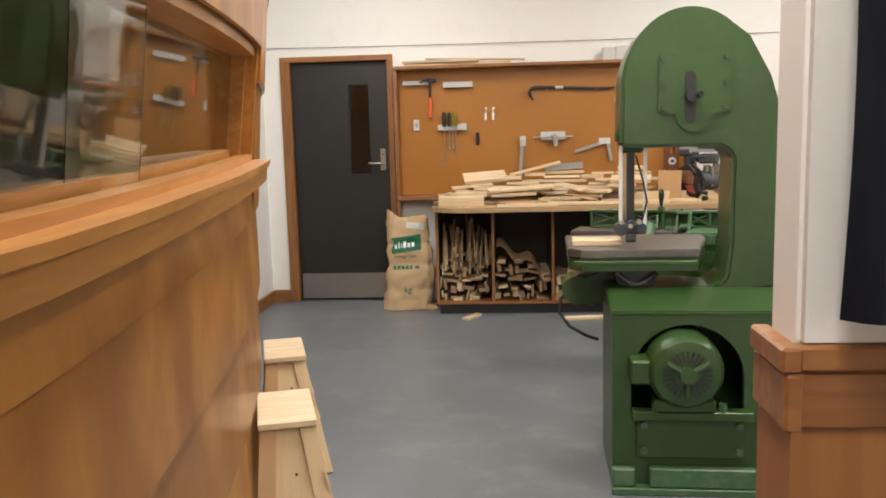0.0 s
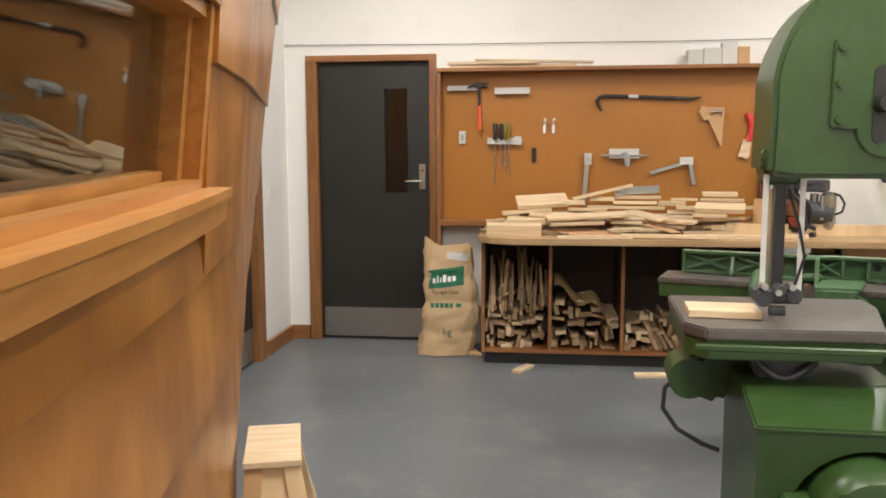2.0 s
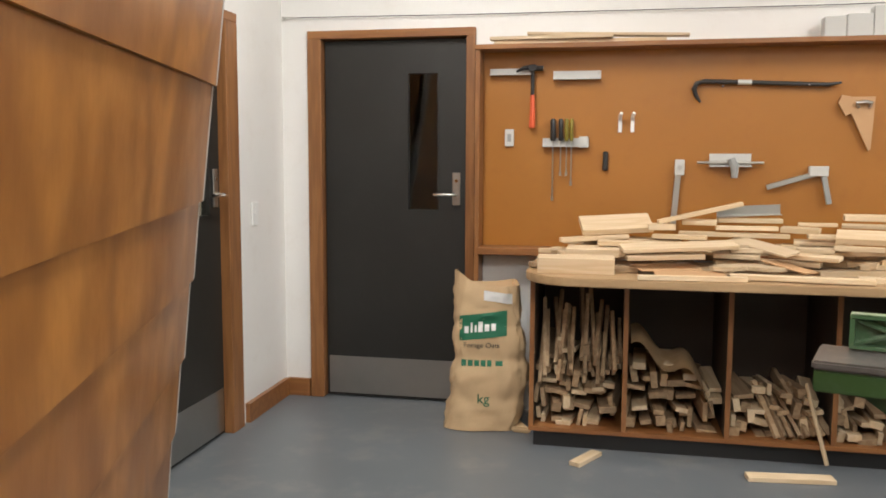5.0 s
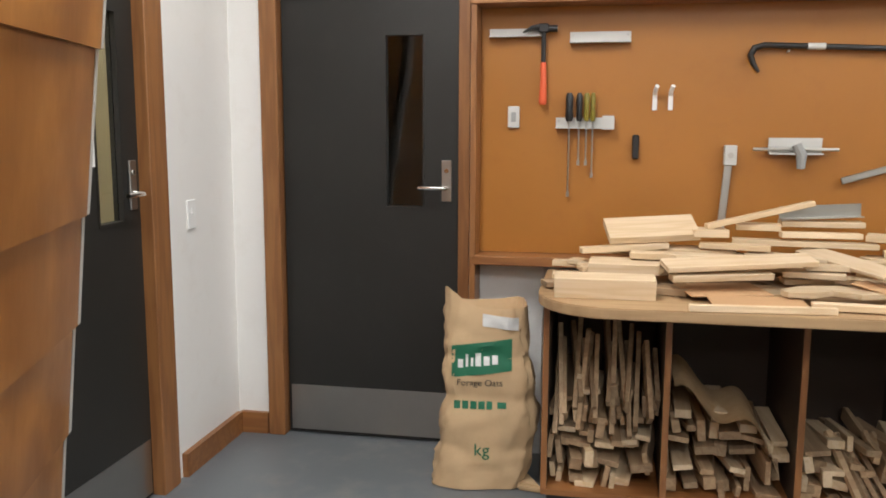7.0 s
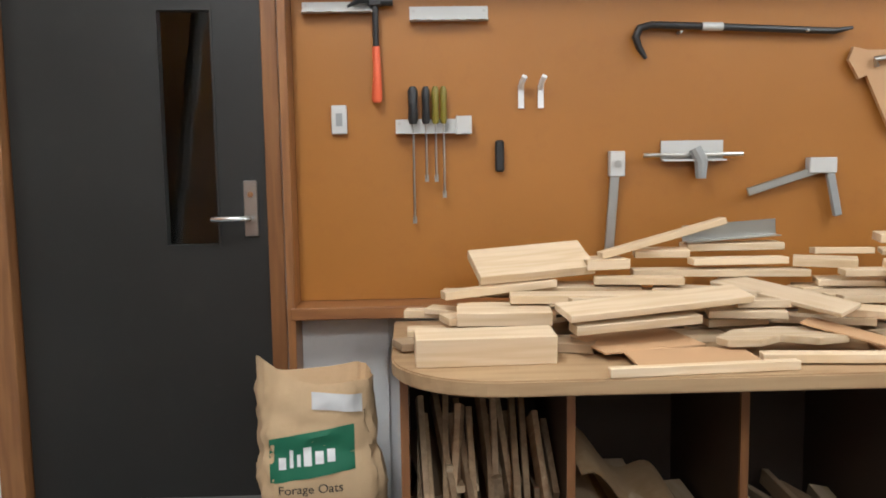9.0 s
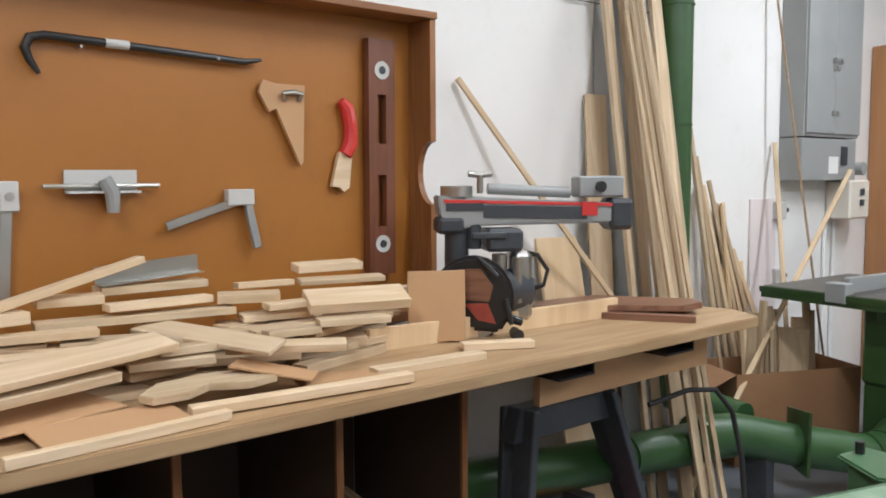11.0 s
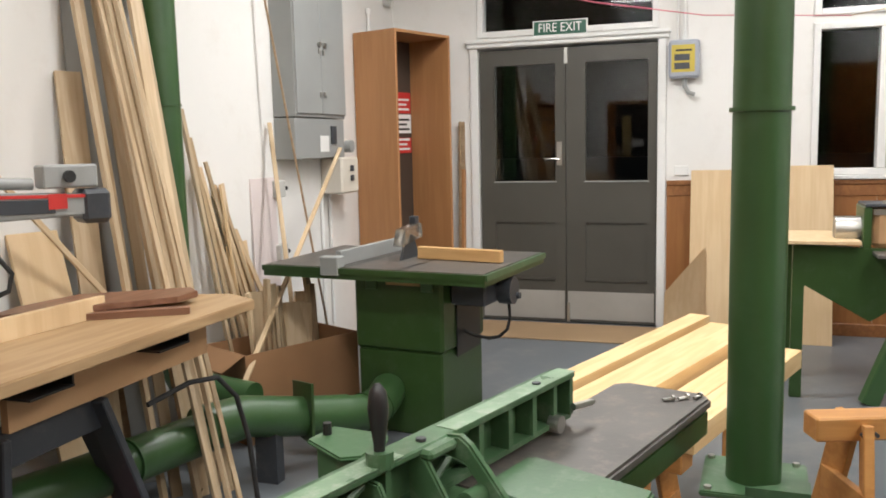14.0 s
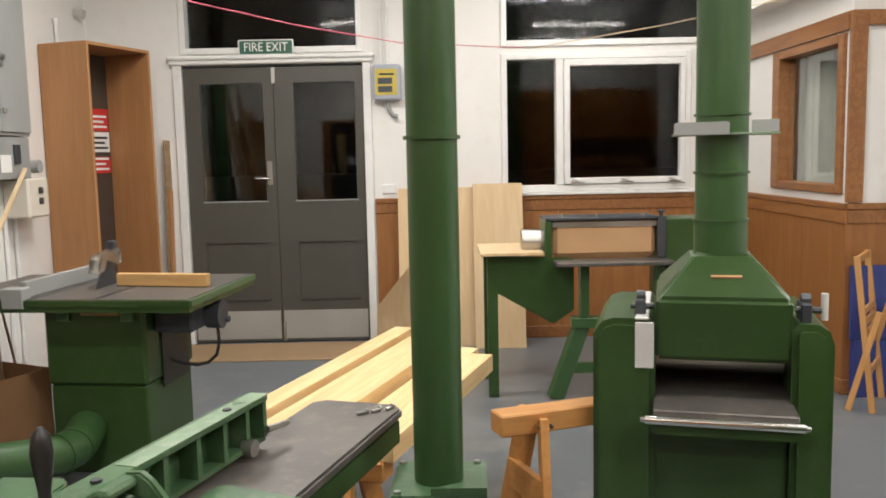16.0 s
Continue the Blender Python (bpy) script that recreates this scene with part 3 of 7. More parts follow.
def strake(bm, y0, y1, z0, z1, out0, out1, thick, n=40):
    """A bent board between two heights that follow the sheer, proud by out0 below and out1 above."""
    rows = []
    for i in range(n + 1):
        y = y0 + (y1 - y0) * i / n
        a, b = sheer(y, z0), sheer(y, z1)
        rows.append([bm.verts.new(hull_p(y, a, out0)), bm.verts.new(hull_p(y, b, out1)), bm.verts.new(hull_p(y, b, out1 - thick)), bm.verts.new(hull_p(y, a, out0 - thick))])
    for u, v in zip(rows, rows[1:]):
        for k in range(4):
            bm.faces.new((u[k], v[k], v[(k + 1) % 4], u[(k + 1) % 4]))
    bm.faces.new(rows[0])
    bm.faces.new(rows[-1][::-1])


hull = tagged(new("wall_hull"), "curved varnished plywood office front lapped like a boat hull", "wall", "", "structure")
LAPS = [0.0, 0.27, 0.55, 0.84, 1.12, 1.52, 1.92, 2.32]
for k, (a, b) in enumerate(zip(LAPS, LAPS[1:])):
    spans = [(-1.58, 5.72, a, b)]
    if k == 4:
        spans = [(2.945, 5.72, a, b), (-1.58, 2.945, a, 1.215)]
    if k == 5:
        spans = [(2.945, 5.72, a, b), (-1.58, 2.945, 1.60, b)]
    for y0, y1, za, zb in spans:
        bm = BM()
        strake(bm, y0, y1, za - 0.02 if za == a and k else za, zb, 0.016, 0.0, 0.012)
        part("strake", bm, HULLPLY, hull, "", None, True)
bm = BM()
strake(bm, -1.58, 5.70, 2.33, CEIL - 0.12, -0.01, -0.01, 0.03)
part("bulkhead", bm, WHITE, hull, "white painted strip above the boards", None, True)
bm = BM()
strake(bm, -1.58, 2.97, 1.208, 1.252, 0.055, 0.055, 0.075)
part("apron", bm, SILLWOOD, hull, "bent honey-varnished apron board", None, True)
bm = BM()
strake(bm, -1.58, 2.975, 1.252, 1.270, 0.062, 0.062, 0.20)
part("window_sill", bm, SILLWOOD, hull, "bent honey-varnished sill", None, True)
for off, z in ((0.005, 1.288), (-0.06, 1.305)):
    bm = BM()
    strake(bm, -1.58, 2.94, 1.268, z, off, off, 0.05)
    part("sill_bead", bm, SILLWOOD, hull, "", None, True)
bm = BM()
strake(bm, -1.58, 2.945, 1.575, 1.62, -0.005, -0.005, 0.10)
part("window_head", bm, SILLWOOD, hull, "", None, True)
for y0, y1, o, d in ((2.905, 2.945, 0.004, 0.12), (2.865, 2.905, -0.03, 0.06)):
    bm = BM()
    strake(bm, y0, y1, 1.27, 1.60, o, o, d, 4)
    part("window_stile", bm, SILLWOOD, hull)
for y0, y1, o in ((-1.58, 1.74, -0.045), (1.47, 2.87, -0.07)):
    bm = BM()
    strake(bm, y0, y1, 1.285, 1.595, o, o, 0.006, 1)
    part("pane", bm, GLASS, hull, "sliding glass pane", None, True).visible_shadow = False
for a, b in zip(LAPS, LAPS[1:]):
    bm = BM()
    strake(bm, 5.7205, 5.742, max(a - 0.018, 0), b - 0.004, 0.017, 0.003, 0.03, 2)
    part("edge_trim", bm, GREYTRIM, hull, "pale grey edge strip")
bm = BM()
mplate(bm, [(-1.478, 0.0), (-1.36, 0.0), (-1.03, 2.35), (-1.478, 2.35)], 5.745, 5.755, "Y")
part("end_board", bm, HULLPLY, hull)
# added wall, set close and pale so the hull panes look brighter
solid("wall_office_back", (-1.46, -1.7, 0), (-1.36, 5.59, CEIL), CREAM, "added cream wall close behind the panes to brighten the glass")


# ---- ceiling lamps ----
def ceiling_lamp(x, y):
    t = thing("ceiling_light", pose(x, y, CEIL), "white fluorescent ceiling fitting with a glowing diffuser, switched on", "ceiling light", "ceiling lights")
    boxpart("body", (-0.11, -0.62, -0.05), (0.11, 0.62, 0.0), GLOSSWHITE, t, "", 0.006)
    boxpart("diffuser", (-0.085, -0.60, -0.062), (0.085, 0.60, -0.051), TUBE, t, "", 0.004)
    return t


for (x, y), share in zip(LAMP_PLACES, LAMP_SHARE):
    ceiling_lamp(x, y)
    la = bpy.data.lights.new("fluorescent", "AREA")
    la.shape, la.size, la.size_y, la.energy, la.color = "RECTANGLE", 0.16, 1.18, LAMP_POWER * share, LAMP_COLOR
    lo = new("fluorescent", la)
    lo.matrix_basis = pose(x, y, CEIL - 0.07)
la = bpy.data.lights.new("office_lamp", "AREA")
la.size, la.energy, la.color = 0.3, 14, (1.0, 0.85, 0.55)
new("office_lamp", la).matrix_basis = pose(-2.85, 6.5, CEIL - 0.08)
t = thing("ceiling_light", pose(-2.85, 6.5, CEIL), "round ceiling fitting in the inner office", "ceiling light", "ceiling lights")
bm = BM()
mrod(bm, (0, 0, -0.05), (0, 0, 0), 0.17, 24)
part("body", bm, GLOSSWHITE, t)


# ---- tool board ----
board = thing("tool_board", pose(0, 7.36, 0), "orange-brown hardboard tool board in a deep timber surround", "tool board")
boxpart("backing", (-0.335, -0.035, 0.90), (2.025, -0.004, 1.915), HARDBOARD, board)
boxpart("side_board", (-0.36, -0.16, 0.60), (-0.336, -0.002, 1.915), JAMB, board, "", 0.002)
bm = BM()
out = [(-0.002, 0.86), (-0.16, 0.86), (-0.16, 1.265)]
for i in range(11):
    a = math.pi * i / 10
    out.append((-0.16 + 0.075 * math.sin(a), 1.378 - 0.112 * math.cos(a)))
out += [(-0.16, 1.915), (-0.002, 1.915)]
mplate(bm, out, 2.026, 2.05, "X")
part("side_board", bm, JAMB, board, "side board with a half-round cut-out")
boxpart("top_board", (-0.36, -0.17, 1.916), (2.052, -0.002, 1.94), JAMBX, board, "", 0.002)
boxpart("ledge", (-0.35, -0.165, 0.86), (2.02, -0.004, 0.898), JAMBX, board, "", 0.003)
boxpart("lower_panel", (-0.335, -0.02, 0.0), (-0.06, -0.002, 0.855), GLOSSWHITE, board)

TB = 7.32  # front of the hardboard


def strip(name, x0, x1, z, h, label, hooks=0):
    t = thing(name, pose((x0 + x1) / 2, TB, z), label, "tool rack")
    w = x1 - x0
    boxpart("plate", (-w / 2, -0.003, -h / 2), (w / 2, 0.0, h / 2), PALEGREY, t)
    boxpart("shelf", (-w / 2, -0.032, -h / 2), (w / 2, -0.003, -h / 2 + 0.004), PALEGREY, t)
    for s in (-1, 1):
        bm = BM()
        mrod(bm, (s * w * 0.45, -0.004, h * 0.2), (s * w * 0.45, -0.0025, h * 0.2), 0.005, 8)
        part("screw", bm, STEEL, t)
    for i in range(hooks):
        xx = -w / 2 + w * (i + 0.5) / hooks
        boxpart("tooth", (xx - 0.008, -0.045, -h / 2), (xx + 0.008, -0.032, -h / 2 + 0.004), PALEGREY, t)
    return t


strip("tool_strip", -0.30, -0.07, 1.812, 0.034, "pale metal tool strip screwed to the board", 4)
strip("tool_strip", 0.03, 0.273, 1.79, 0.045, "empty pale metal tool strip with short teeth", 6)
rack = strip("screwdriver_rack", -0.02, 0.218, 1.446, 0.045, "pale metal screwdriver rack holding three screwdrivers", 5)
boxpart("bracket", (0.07, -0.04, -0.026), (0.117, -0.004, 0.03), PALEGREY, rack)


def screwdriver(x, z, length, mat, r, label):
    t = thing("screwdriver", pose(x, TB - 0.022, z), label, "screwdriver", "screwdrivers on the rack")
    bm = BM()
    mtube(bm, [(0, 0, 0.0), (0, 0, 0.012), (0, 0, 0.05), (0, 0, 0.10), (0, 0, 0.115)], [r * 0.7, r, r * 0.85, r, r * 0.6], 10)
    part("handle", bm, mat, t, "", None, True)
    bm = BM()
    mrod(bm, (0, 0, -length), (0, 0, 0.0), 0.0035, 8)
    mspan(bm, (-0.006, -0.001, -length - 0.01), (0.006, 0.001, -length + 0.012))
    part("shaft", bm, STEEL, t)


screwdriver(0.035, 1.453, 0.30, BLACK, 0.016, "long black-handled screwdriver in the rack")
screwdriver(0.075, 1.453, 0.17, BLACK, 0.013, "short black-handled screwdriver in the rack")
screwdriver(0.105, 1.453, 0.17, OLIVE, 0.012, "thick yellow-handled screwdriver in the rack")
screwdriver(0.13, 1.453, 0.22, OLIVE, 0.011, "thin yellow-handled screwdriver in the rack")

t = thing("hammer", pose(-0.075, TB - 0.025, 1.52), "claw hammer with an orange grip hanging from a metal strip", "hammer")
bm = BM()
mtube(bm, [(0, 0, 0.0), (0, 0, 0.01), (0.002, 0, 0.10), (0, 0, 0.17)], [0.012, 0.017, 0.013, 0.012], 12)
part("grip", bm, ORANGE, t, "orange rubber grip", None, True)
bm = BM()
mrod(bm, (0, 0, 0.16), (0, 0, 0.30), 0.010, 10)
part("shaft", bm, BLACK, t)
bm = BM()
mrod(bm, (0.0, 0, 0.305), (0.055, 0, 0.305), 0.014, 12)
mspan(bm, (-0.02, -0.015, 0.29), (0.02, 0.015, 0.325), 0.004)
mtube(bm, [(-0.015, 0, 0.312), (-0.05, 0, 0.308), (-0.085, 0, 0.29)], [0.013, 0.010, 0.004], 8)
part("head", bm, BLACK, t, "", None, True)

t = thing("wall_plate", pose(-0.195, TB, 1.47), "small grey metal plate screwed to the board", "plate")
boxpart("plate", (-0.024, -0.012, -0.045), (0.024, 0.0, 0.045), PALEGREY, t, "", 0.003)
boxpart("slot", (-0.010, -0.0135, -0.02), (0.010, -0.0121, 0.02), GREY, t)
for x in (0.375, 0.437):
    t = thing("spring_clip", pose(x, TB, 1.548), "small white metal spring clip", "clip", "clips on the tool board")
    boxpart("plate", (-0.009, -0.004, -0.05), (0.009, 0.0, 0.02), SIGNWHITE, t)
    bm = BM()
    mtube(bm, [(0, -0.004, 0.015), (0, -0.03, 0.03), (0.006, -0.045, 0.045)], 0.009, 8)
    part("hook", bm, SIGNWHITE, t, "", None, True)
t = thing("file_handle", pose(0.305, TB - 0.012, 1.35), "short black plastic handle hanging on the board", "handle")
boxpart("grip", (-0.014, -0.01, -0.05), (0.014, 0.01, 0.05), BLACK, t, "", 0.006)

t = thing("crowbar", pose(0.62, TB - 0.02, 1.73), "long black crowbar with a hooked end and pale tape", "crowbar")
bm = BM()
mtube(bm, [(0.145, 0, -0.085), (0.122, 0, -0.05), (0.112, 0, -0.02), (0.124, 0, 0.008), (0.16, 0, 0.018), (0.35, 0, 0.011), (0.74, 0, -0.006), (0.80, 0, 0.004)], [0.006, 0.011, 0.013, 0.013, 0.012, 0.012, 0.011, 0.005], 10)
part("bar", bm, BLACK, t, "", None, True)
bm = BM()
mrod(bm, (0.32, 0, 0.0115), (0.385, 0, 0.0105), 0.0132, 12)
part("tape", bm, PALEGREY, t, "pale tape band")
for i, x in enumerate((0.25, 0.65)):
    bm = BM()
    mrod(bm, (x, 0.02, -0.006), (x, -0.02, -0.006), 0.004, 6)
    part("peg", bm, STEEL, t)

# bevel gauge, caul rack, sliding bevel
t = thing("angle_gauge", pose(0.675, TB - 0.004, 1.33), "steel angle gauge hanging from a small pale bracket", "angle gauge")
boxpart("bracket", (-0.024, -0.03, -0.05), (0.024, 0.004, 0.03), PALEGREY, t, "", 0.003)
boxpart("blade", (-0.018, -0.02, -0.33), (0.012, -0.012, -0.045), STEEL, t, "", 0.002, pose(0, 0, 0, 0, 4, 0))
bm = BM()
mrod(bm, (0, -0.034, -0.01), (0, -0.028, -0.01), 0.012, 10)
part("screw", bm, STEEL, t)
t = thing("clamp_rack", pose(0.92, TB, 1.345), "pale metal bracket with a crossbar and a hanging clamp", "bracket")
boxpart("plate", (-0.10, -0.006, -0.015), (0.10, 0.0, 0.045), PALEGREY, t)
boxpart("shelf", (-0.10, -0.04, -0.02), (0.10, -0.006, -0.014), PALEGREY, t)
bm = BM()
mrod(bm, (-0.16, -0.02, 0.0), (0.16, -0.02, 0.0), 0.007, 8)
part("crossbar", bm, STEEL, t, "", None, True)
bm = BM()
mtube(bm, [(0.0, -0.03, 0.02), (0.02, -0.035, -0.02), (0.02, -0.035, -0.075)], [0.02, 0.022, 0.016], 10)
part("clamp", bm, GREY, t, "", None, True)
t = thing("try_square", pose(1.335, TB - 0.004, 1.30), "steel try square hanging from a pale bracket", "square")
boxpart("bracket", (-0.045, -0.03, -0.02), (0.045, 0.004, 0.03), PALEGREY, t, "", 0.003)
boxpart("blade", (-0.25, -0.022, -0.012), (0.0, -0.014, 0.014), STEEL, t, "", 0.002, pose(0, 0, -0.005, 0, -17, 0))
boxpart("stock", (-0.012, -0.03, -0.16), (0.014, -0.012, -0.02), GREY, t, "", 0.003, pose(0.02, 0, 0, 0, -12, 0))

t = thing("handsaw_guard", pose(1.50, TB - 0.014, 1.605), "plywood saw-shaped board with a metal handle loop", "wooden saw")
bm = BM()
mplate(bm, [(-0.09, 0.03), (-0.075, 0.07), (-0.03, 0.06), (0.075, 0.06), (0.065, -0.19), (0.055, -0.20), (-0.03, -0.02), (-0.055, -0.03)], -0.008, 0.008, "Y")
part("board", bm, MDF, t)
bm = BM()
mtube(bm, [(0.0, -0.01, 0.01), (-0.012, -0.022, 0.03), (0.025, -0.026, 0.035), (0.055, -0.022, 0.03), (0.05, -0.01, 0.008)], 0.009, 8)
part("handle_loop", bm, STEEL, t, "", None, True)
t = thing("pruning_saw", pose(1.735, TB - 0.014, 1.46), "folding pruning saw with a red handle and pale wooden end", "pruning saw")
bm = BM()
mtube(bm, [(-0.002, 0, -0.02), (0.02, 0, 0.02), (0.022, 0, 0.08), (0.008, 0, 0.14), (-0.015, 0, 0.165)], [0.024, 0.026, 0.024, 0.026, 0.015], 10)
part("handle", bm, RED, t, "red handle", None, True)
bm = BM()
mplate(bm, [(-0.03, -0.01), (0.025, -0.0), (0.01, -0.13), (-0.012, -0.145), (-0.028, -0.13), (-0.06, -0.125)], -0.008, 0.008, "Y")
part("grip_end", bm, PINE, t, "pale wooden end")

t = thing("spirit_level", pose(1.874, TB - 0.012, 1.432, 0, 0.3, 0), "long red-brown wooden spirit level with two round vials", "spirit level")
bm = BM()
for lo, hi in (((-0.055, -0.025, -0.41), (0.055, 0.011, -0.24)), ((-0.055, -0.025, 0.22), (0.055, 0.011, 0.41)), ((-0.055, -0.025, -0.24), (-0.018, 0.011, 0.22)), ((0.018, -0.025, -0.24), (0.055, 0.011, 0.22)), ((-0.018, -0.025, -0.06), (0.018, 0.011, 0.05))):
    mspan(bm, lo, hi)
bmesh.ops.remove_doubles(bm, verts=bm.verts, dist=0.0005)
part("stock", bm, timber("level hardwood", (0.19, 0.07, 0.035), (0.12, 0.042, 0.022), 0.35, "Z", 0.6, 0.05, 0.2), t)
for z in (-0.302, 0.303):
    bm = BM()
    mrod(bm, (0, -0.028, z), (0, -0.0255, z), 0.031, 20)
    v = part("vial_ring", bm, PALEGREY, t, "pale metal ring", None, True)
    bm = BM()
    mrod(bm, (0, -0.030, z), (0, -0.0282, z), 0.014, 16)
    part("vial", bm, DARKGREY, v)

# things on top of the tool board
for k, (x, y, l, w, h, rz, z) in enumerate(((0.16, -0.09, 0.86, 0.07, 0.022, 0.6, 1.952), (0.02, -0.12, 0.62, 0.05, 0.018, -1.0, 1.973), (0.30, -0.10, 0.80, 0.06, 0.014, 1.0, 1.984))):
    tagged(boxpart("batten", (-l / 2, -w / 2, -h / 2), (l / 2, w / 2, h / 2), PINE, None, "", 0.002, pose(x, 7.36 + y, z, 0, 1.6 if k == 2 else 0, rz)), "pale pine batten lying on the tool board", "batten", "battens on the tool board")
for x, w, h, mt, lab in ((1.365, 0.10, 0.10, PALEGREY, "small grey block standing on the tool board"), (1.475, 0.115, 0.11, PALEGREY, "small grey block standing on the tool board"), (1.585, 0.10, 0.145, PALEGREY, "taller grey block standing on the tool board"), (1.675, 0.075, 0.115, MDF, "brown wooden block standing on the tool board")):
    bm = BM()
    mspan(bm, (x - w / 2, 7.24, 1.9405), (x + w / 2, 7.32, 1.9405 + h), 0.004)
    tagged(part("block", bm, mt), lab, "block", "blocks on the tool board")

# picture wire
t = thing("wall_wire", pose(-1.44, 7.345, 2.13), "thin dark steel wire stretched along the wall", "wire")
bm = BM()
mtube(bm, [(0, 0, 0), (1.0, 0, -0.012), (2.8, 0, -0.02), (5.0, 0, 0.0)], 0.0022, 6)
part("wire", bm, BLACK, t)
bm = BM()
mrod(bm, (-0.02, 0.015, 0), (-0.02, -0.01, 0), 0.007, 8)
mrod(bm, (-0.02, -0.006, 0), (0.07, -0.0, 0), 0.004, 8)
part("eyelet", bm, STEEL, t)
# light switch
t = thing("light_switch", pose(-1.48, 6.95, 1.07), "white plastic light switch plate", "light switch")
boxpart("plate", (0.0, -0.035, -0.06), (0.009, 0.035, 0.06), SIGNWHITE, t, "", 0.003)
boxpart("rocker", (0.009, -0.008, 0.0), (0.014, 0.008, 0.03), SIGNWHITE, t, "", 0.002)

# ---- workbench ----
bench = thing("workbench", pose(0.025, 0.02, 0), "long timber workbench top with a rounded end over open cubbies", "workbench")
bm = BM()
R = 0.26
out = [(-0.06 + R - R * math.cos(a), 6.46 + R - R * math.sin(a)) for a in [math.pi / 2 * i / 10 for i in range(11)]]
out += [(2.94, 6.44), (3.03, 6.60), (2.86, 7.19), (-0.06, 7.19)]
mplate(bm, out, 0.812, 0.85, "Z", 0.004)
part("bench_top", bm, BENCHWOOD, bench, "worn timber bench top")
CUB = (-0.03, 0.40, 0.857, 1.31, 1.76)
# the dividers and back board carry the bench's shade in their colour
for x in CUB:
    dv = boxpart("divider", (x - 0.010, 6.742, 0.10), (x + 0.010, 7.32, 0.811), SHADEBOARD, bench)
    boxpart("edge_strip", (x - 0.011, 6.73, 0.10), (x + 0.011, 6.7415, 0.811), JAMB, dv, "brown timber edge")
boxpart("cubby_floor", (-0.041, 6.725, 0.08), (1.771, 7.33, 0.0995), JAMBX, bench)
boxpart("plinth", (-0.02, 6.76, 0.0), (1.75, 7.32, 0.0795), BLACK, bench)
boxpart("back_board", (-0.019, 7.321, 0.0995), (1.749, 7.335, 0.811), SHADEBOARD, bench)
boxpart("apron", (1.95, 6.60, 0.66), (2.86, 6.625, 0.811), MDF, bench, "tan fibreboard apron")
for x in (1.93, 2.46):
    bm = BM()
    mspan(bm, (x, 6.50, 0.76), (x + 0.16, 6.599, 0.766))
    mspan(bm, (x + 0.152, 6.50, 0.766), (x + 0.158, 6.599, 0.811))
    part("bracket", bm, BLACK, bench, "black steel angle bracket")

# trestle under the far end
t = thing("steel_trestle", pose(2.165, 6.68, 0), "dark grey folding steel trestle under the bench", "trestle")
bm = BM()
mplate(bm, [(-0.24, 0.655), (0.17, 0.655), (0.20, 0.55), (-0.27, 0.55)], -0.03, 0.03, "Y", 0.003)
part("beam", bm, DARKGREY, t)
for s, x0, x1 in ((-1, -0.21, -0.23), (1, 0.16, 0.46)):
    for dy in (-1, 1):
        bm = BM()
        a, b = Vector((x0, 0.032 * dy, 0.65)), Vector((x1 + 0.03 * dy, 0.02 + 0.05 * dy, 0.0))
        d = b - a
        m = d.to_track_quat("Z", "Y").to_matrix().to_4x4()
        mbox(bm, (a + b) / 2, (0.085, 0.03, d.length), m, 0.004)
        leg = part("leg", bm, DARKGREY, t)
        for u in (0.06, 0.18):
            bm = BM()
            c = a + d * u
            mrod(bm, c + Vector((0, 0.016 * dy - 0.016, 0)), c + Vector((0, 0.016 * dy + 0.016, 0)), 0.008, 8)
            part("bolt", bm, STEEL, leg)


# ---- band saw ----
bs = thing("band_saw", pose(1.25, 3.835, 0, 0, 0, -2.5) @ Matrix.Diagonal((1.02, 1.02, 1.02, 1)), "large dark green cast-iron band saw with a motor in its base", "band saw")


def arc(cx, cz, r, a0, a1, n, sx=1.0):
    return [(cx + r * sx * math.cos(math.radians(a0 + (a1 - a0) * i / n)), cz + r * math.sin(math.radians(a0 + (a1 - a0) * i / n))) for i in range(n + 1)]


bm = BM()
outl = [(-0.26, 1.30), (-0.255, 1.47)] + arc(0.0, 1.50, 0.315, 172, 60, 14, 0.82)
outl += [(0.22, 1.70), (0.30, 1.55), (0.345, 1.40), (0.365, 1.22), (0.372, 1.0), (0.372, 0.74)]
outl += [(-0.06, 0.74)] + arc(0.06, 0.84, 0.10, 250, 330, 6) + [(0.16, 0.90), (0.162, 1.18)] + arc(0.10, 1.225, 0.065, 0, 90, 5) + [(-0.20, 1.29)]
mplate(bm, outl, -0.13, 0.13, "Y", 0.014)
part("frame", bm, GREEN, bs, "", None, True)
# base box with the arched motor opening
bm = BM()
base = [(-0.305, 0.0), (0.33, 0.0), (0.33, 0.68), (-0.305, 0.68)]
hole = [(-0.235, 0.30), (-0.235, 0.44)] + arc(-0.03, 0.44, 0.205, 180, 0, 14) + [(0.175, 0.30)]
fo = [bm.verts.new((x, -0.34, z)) for x, z in base]
fi = [bm.verts.new((x, -0.34, z)) for x, z in hole]
bm.edges.new((fo[0], fo[1])), bm.edges.new((fo[1], fo[2])), bm.edges.new((fo[2], fo[3])), bm.edges.new((fo[3], fo[0]))
for a, b in zip(fi, fi[1:] + fi[:1]):
    bm.edges.new((a, b))
bmesh.ops.triangle_fill(bm, edges=bm.edges[:], use_beauty=True)
ex = bmesh.ops.extrude_face_region(bm, geom=bm.faces[:])
bmesh.ops.translate(bm, vec=(0, 0.03, 0), verts=[v for v in ex["geom"] if isinstance(v, bmesh.types.BMVert)])
part("base_front", bm, GREEN, bs)
boxpart("base_side", (-0.305, -0.3095, 0.0), (-0.275, 0.14, 0.68), GREEN, bs)
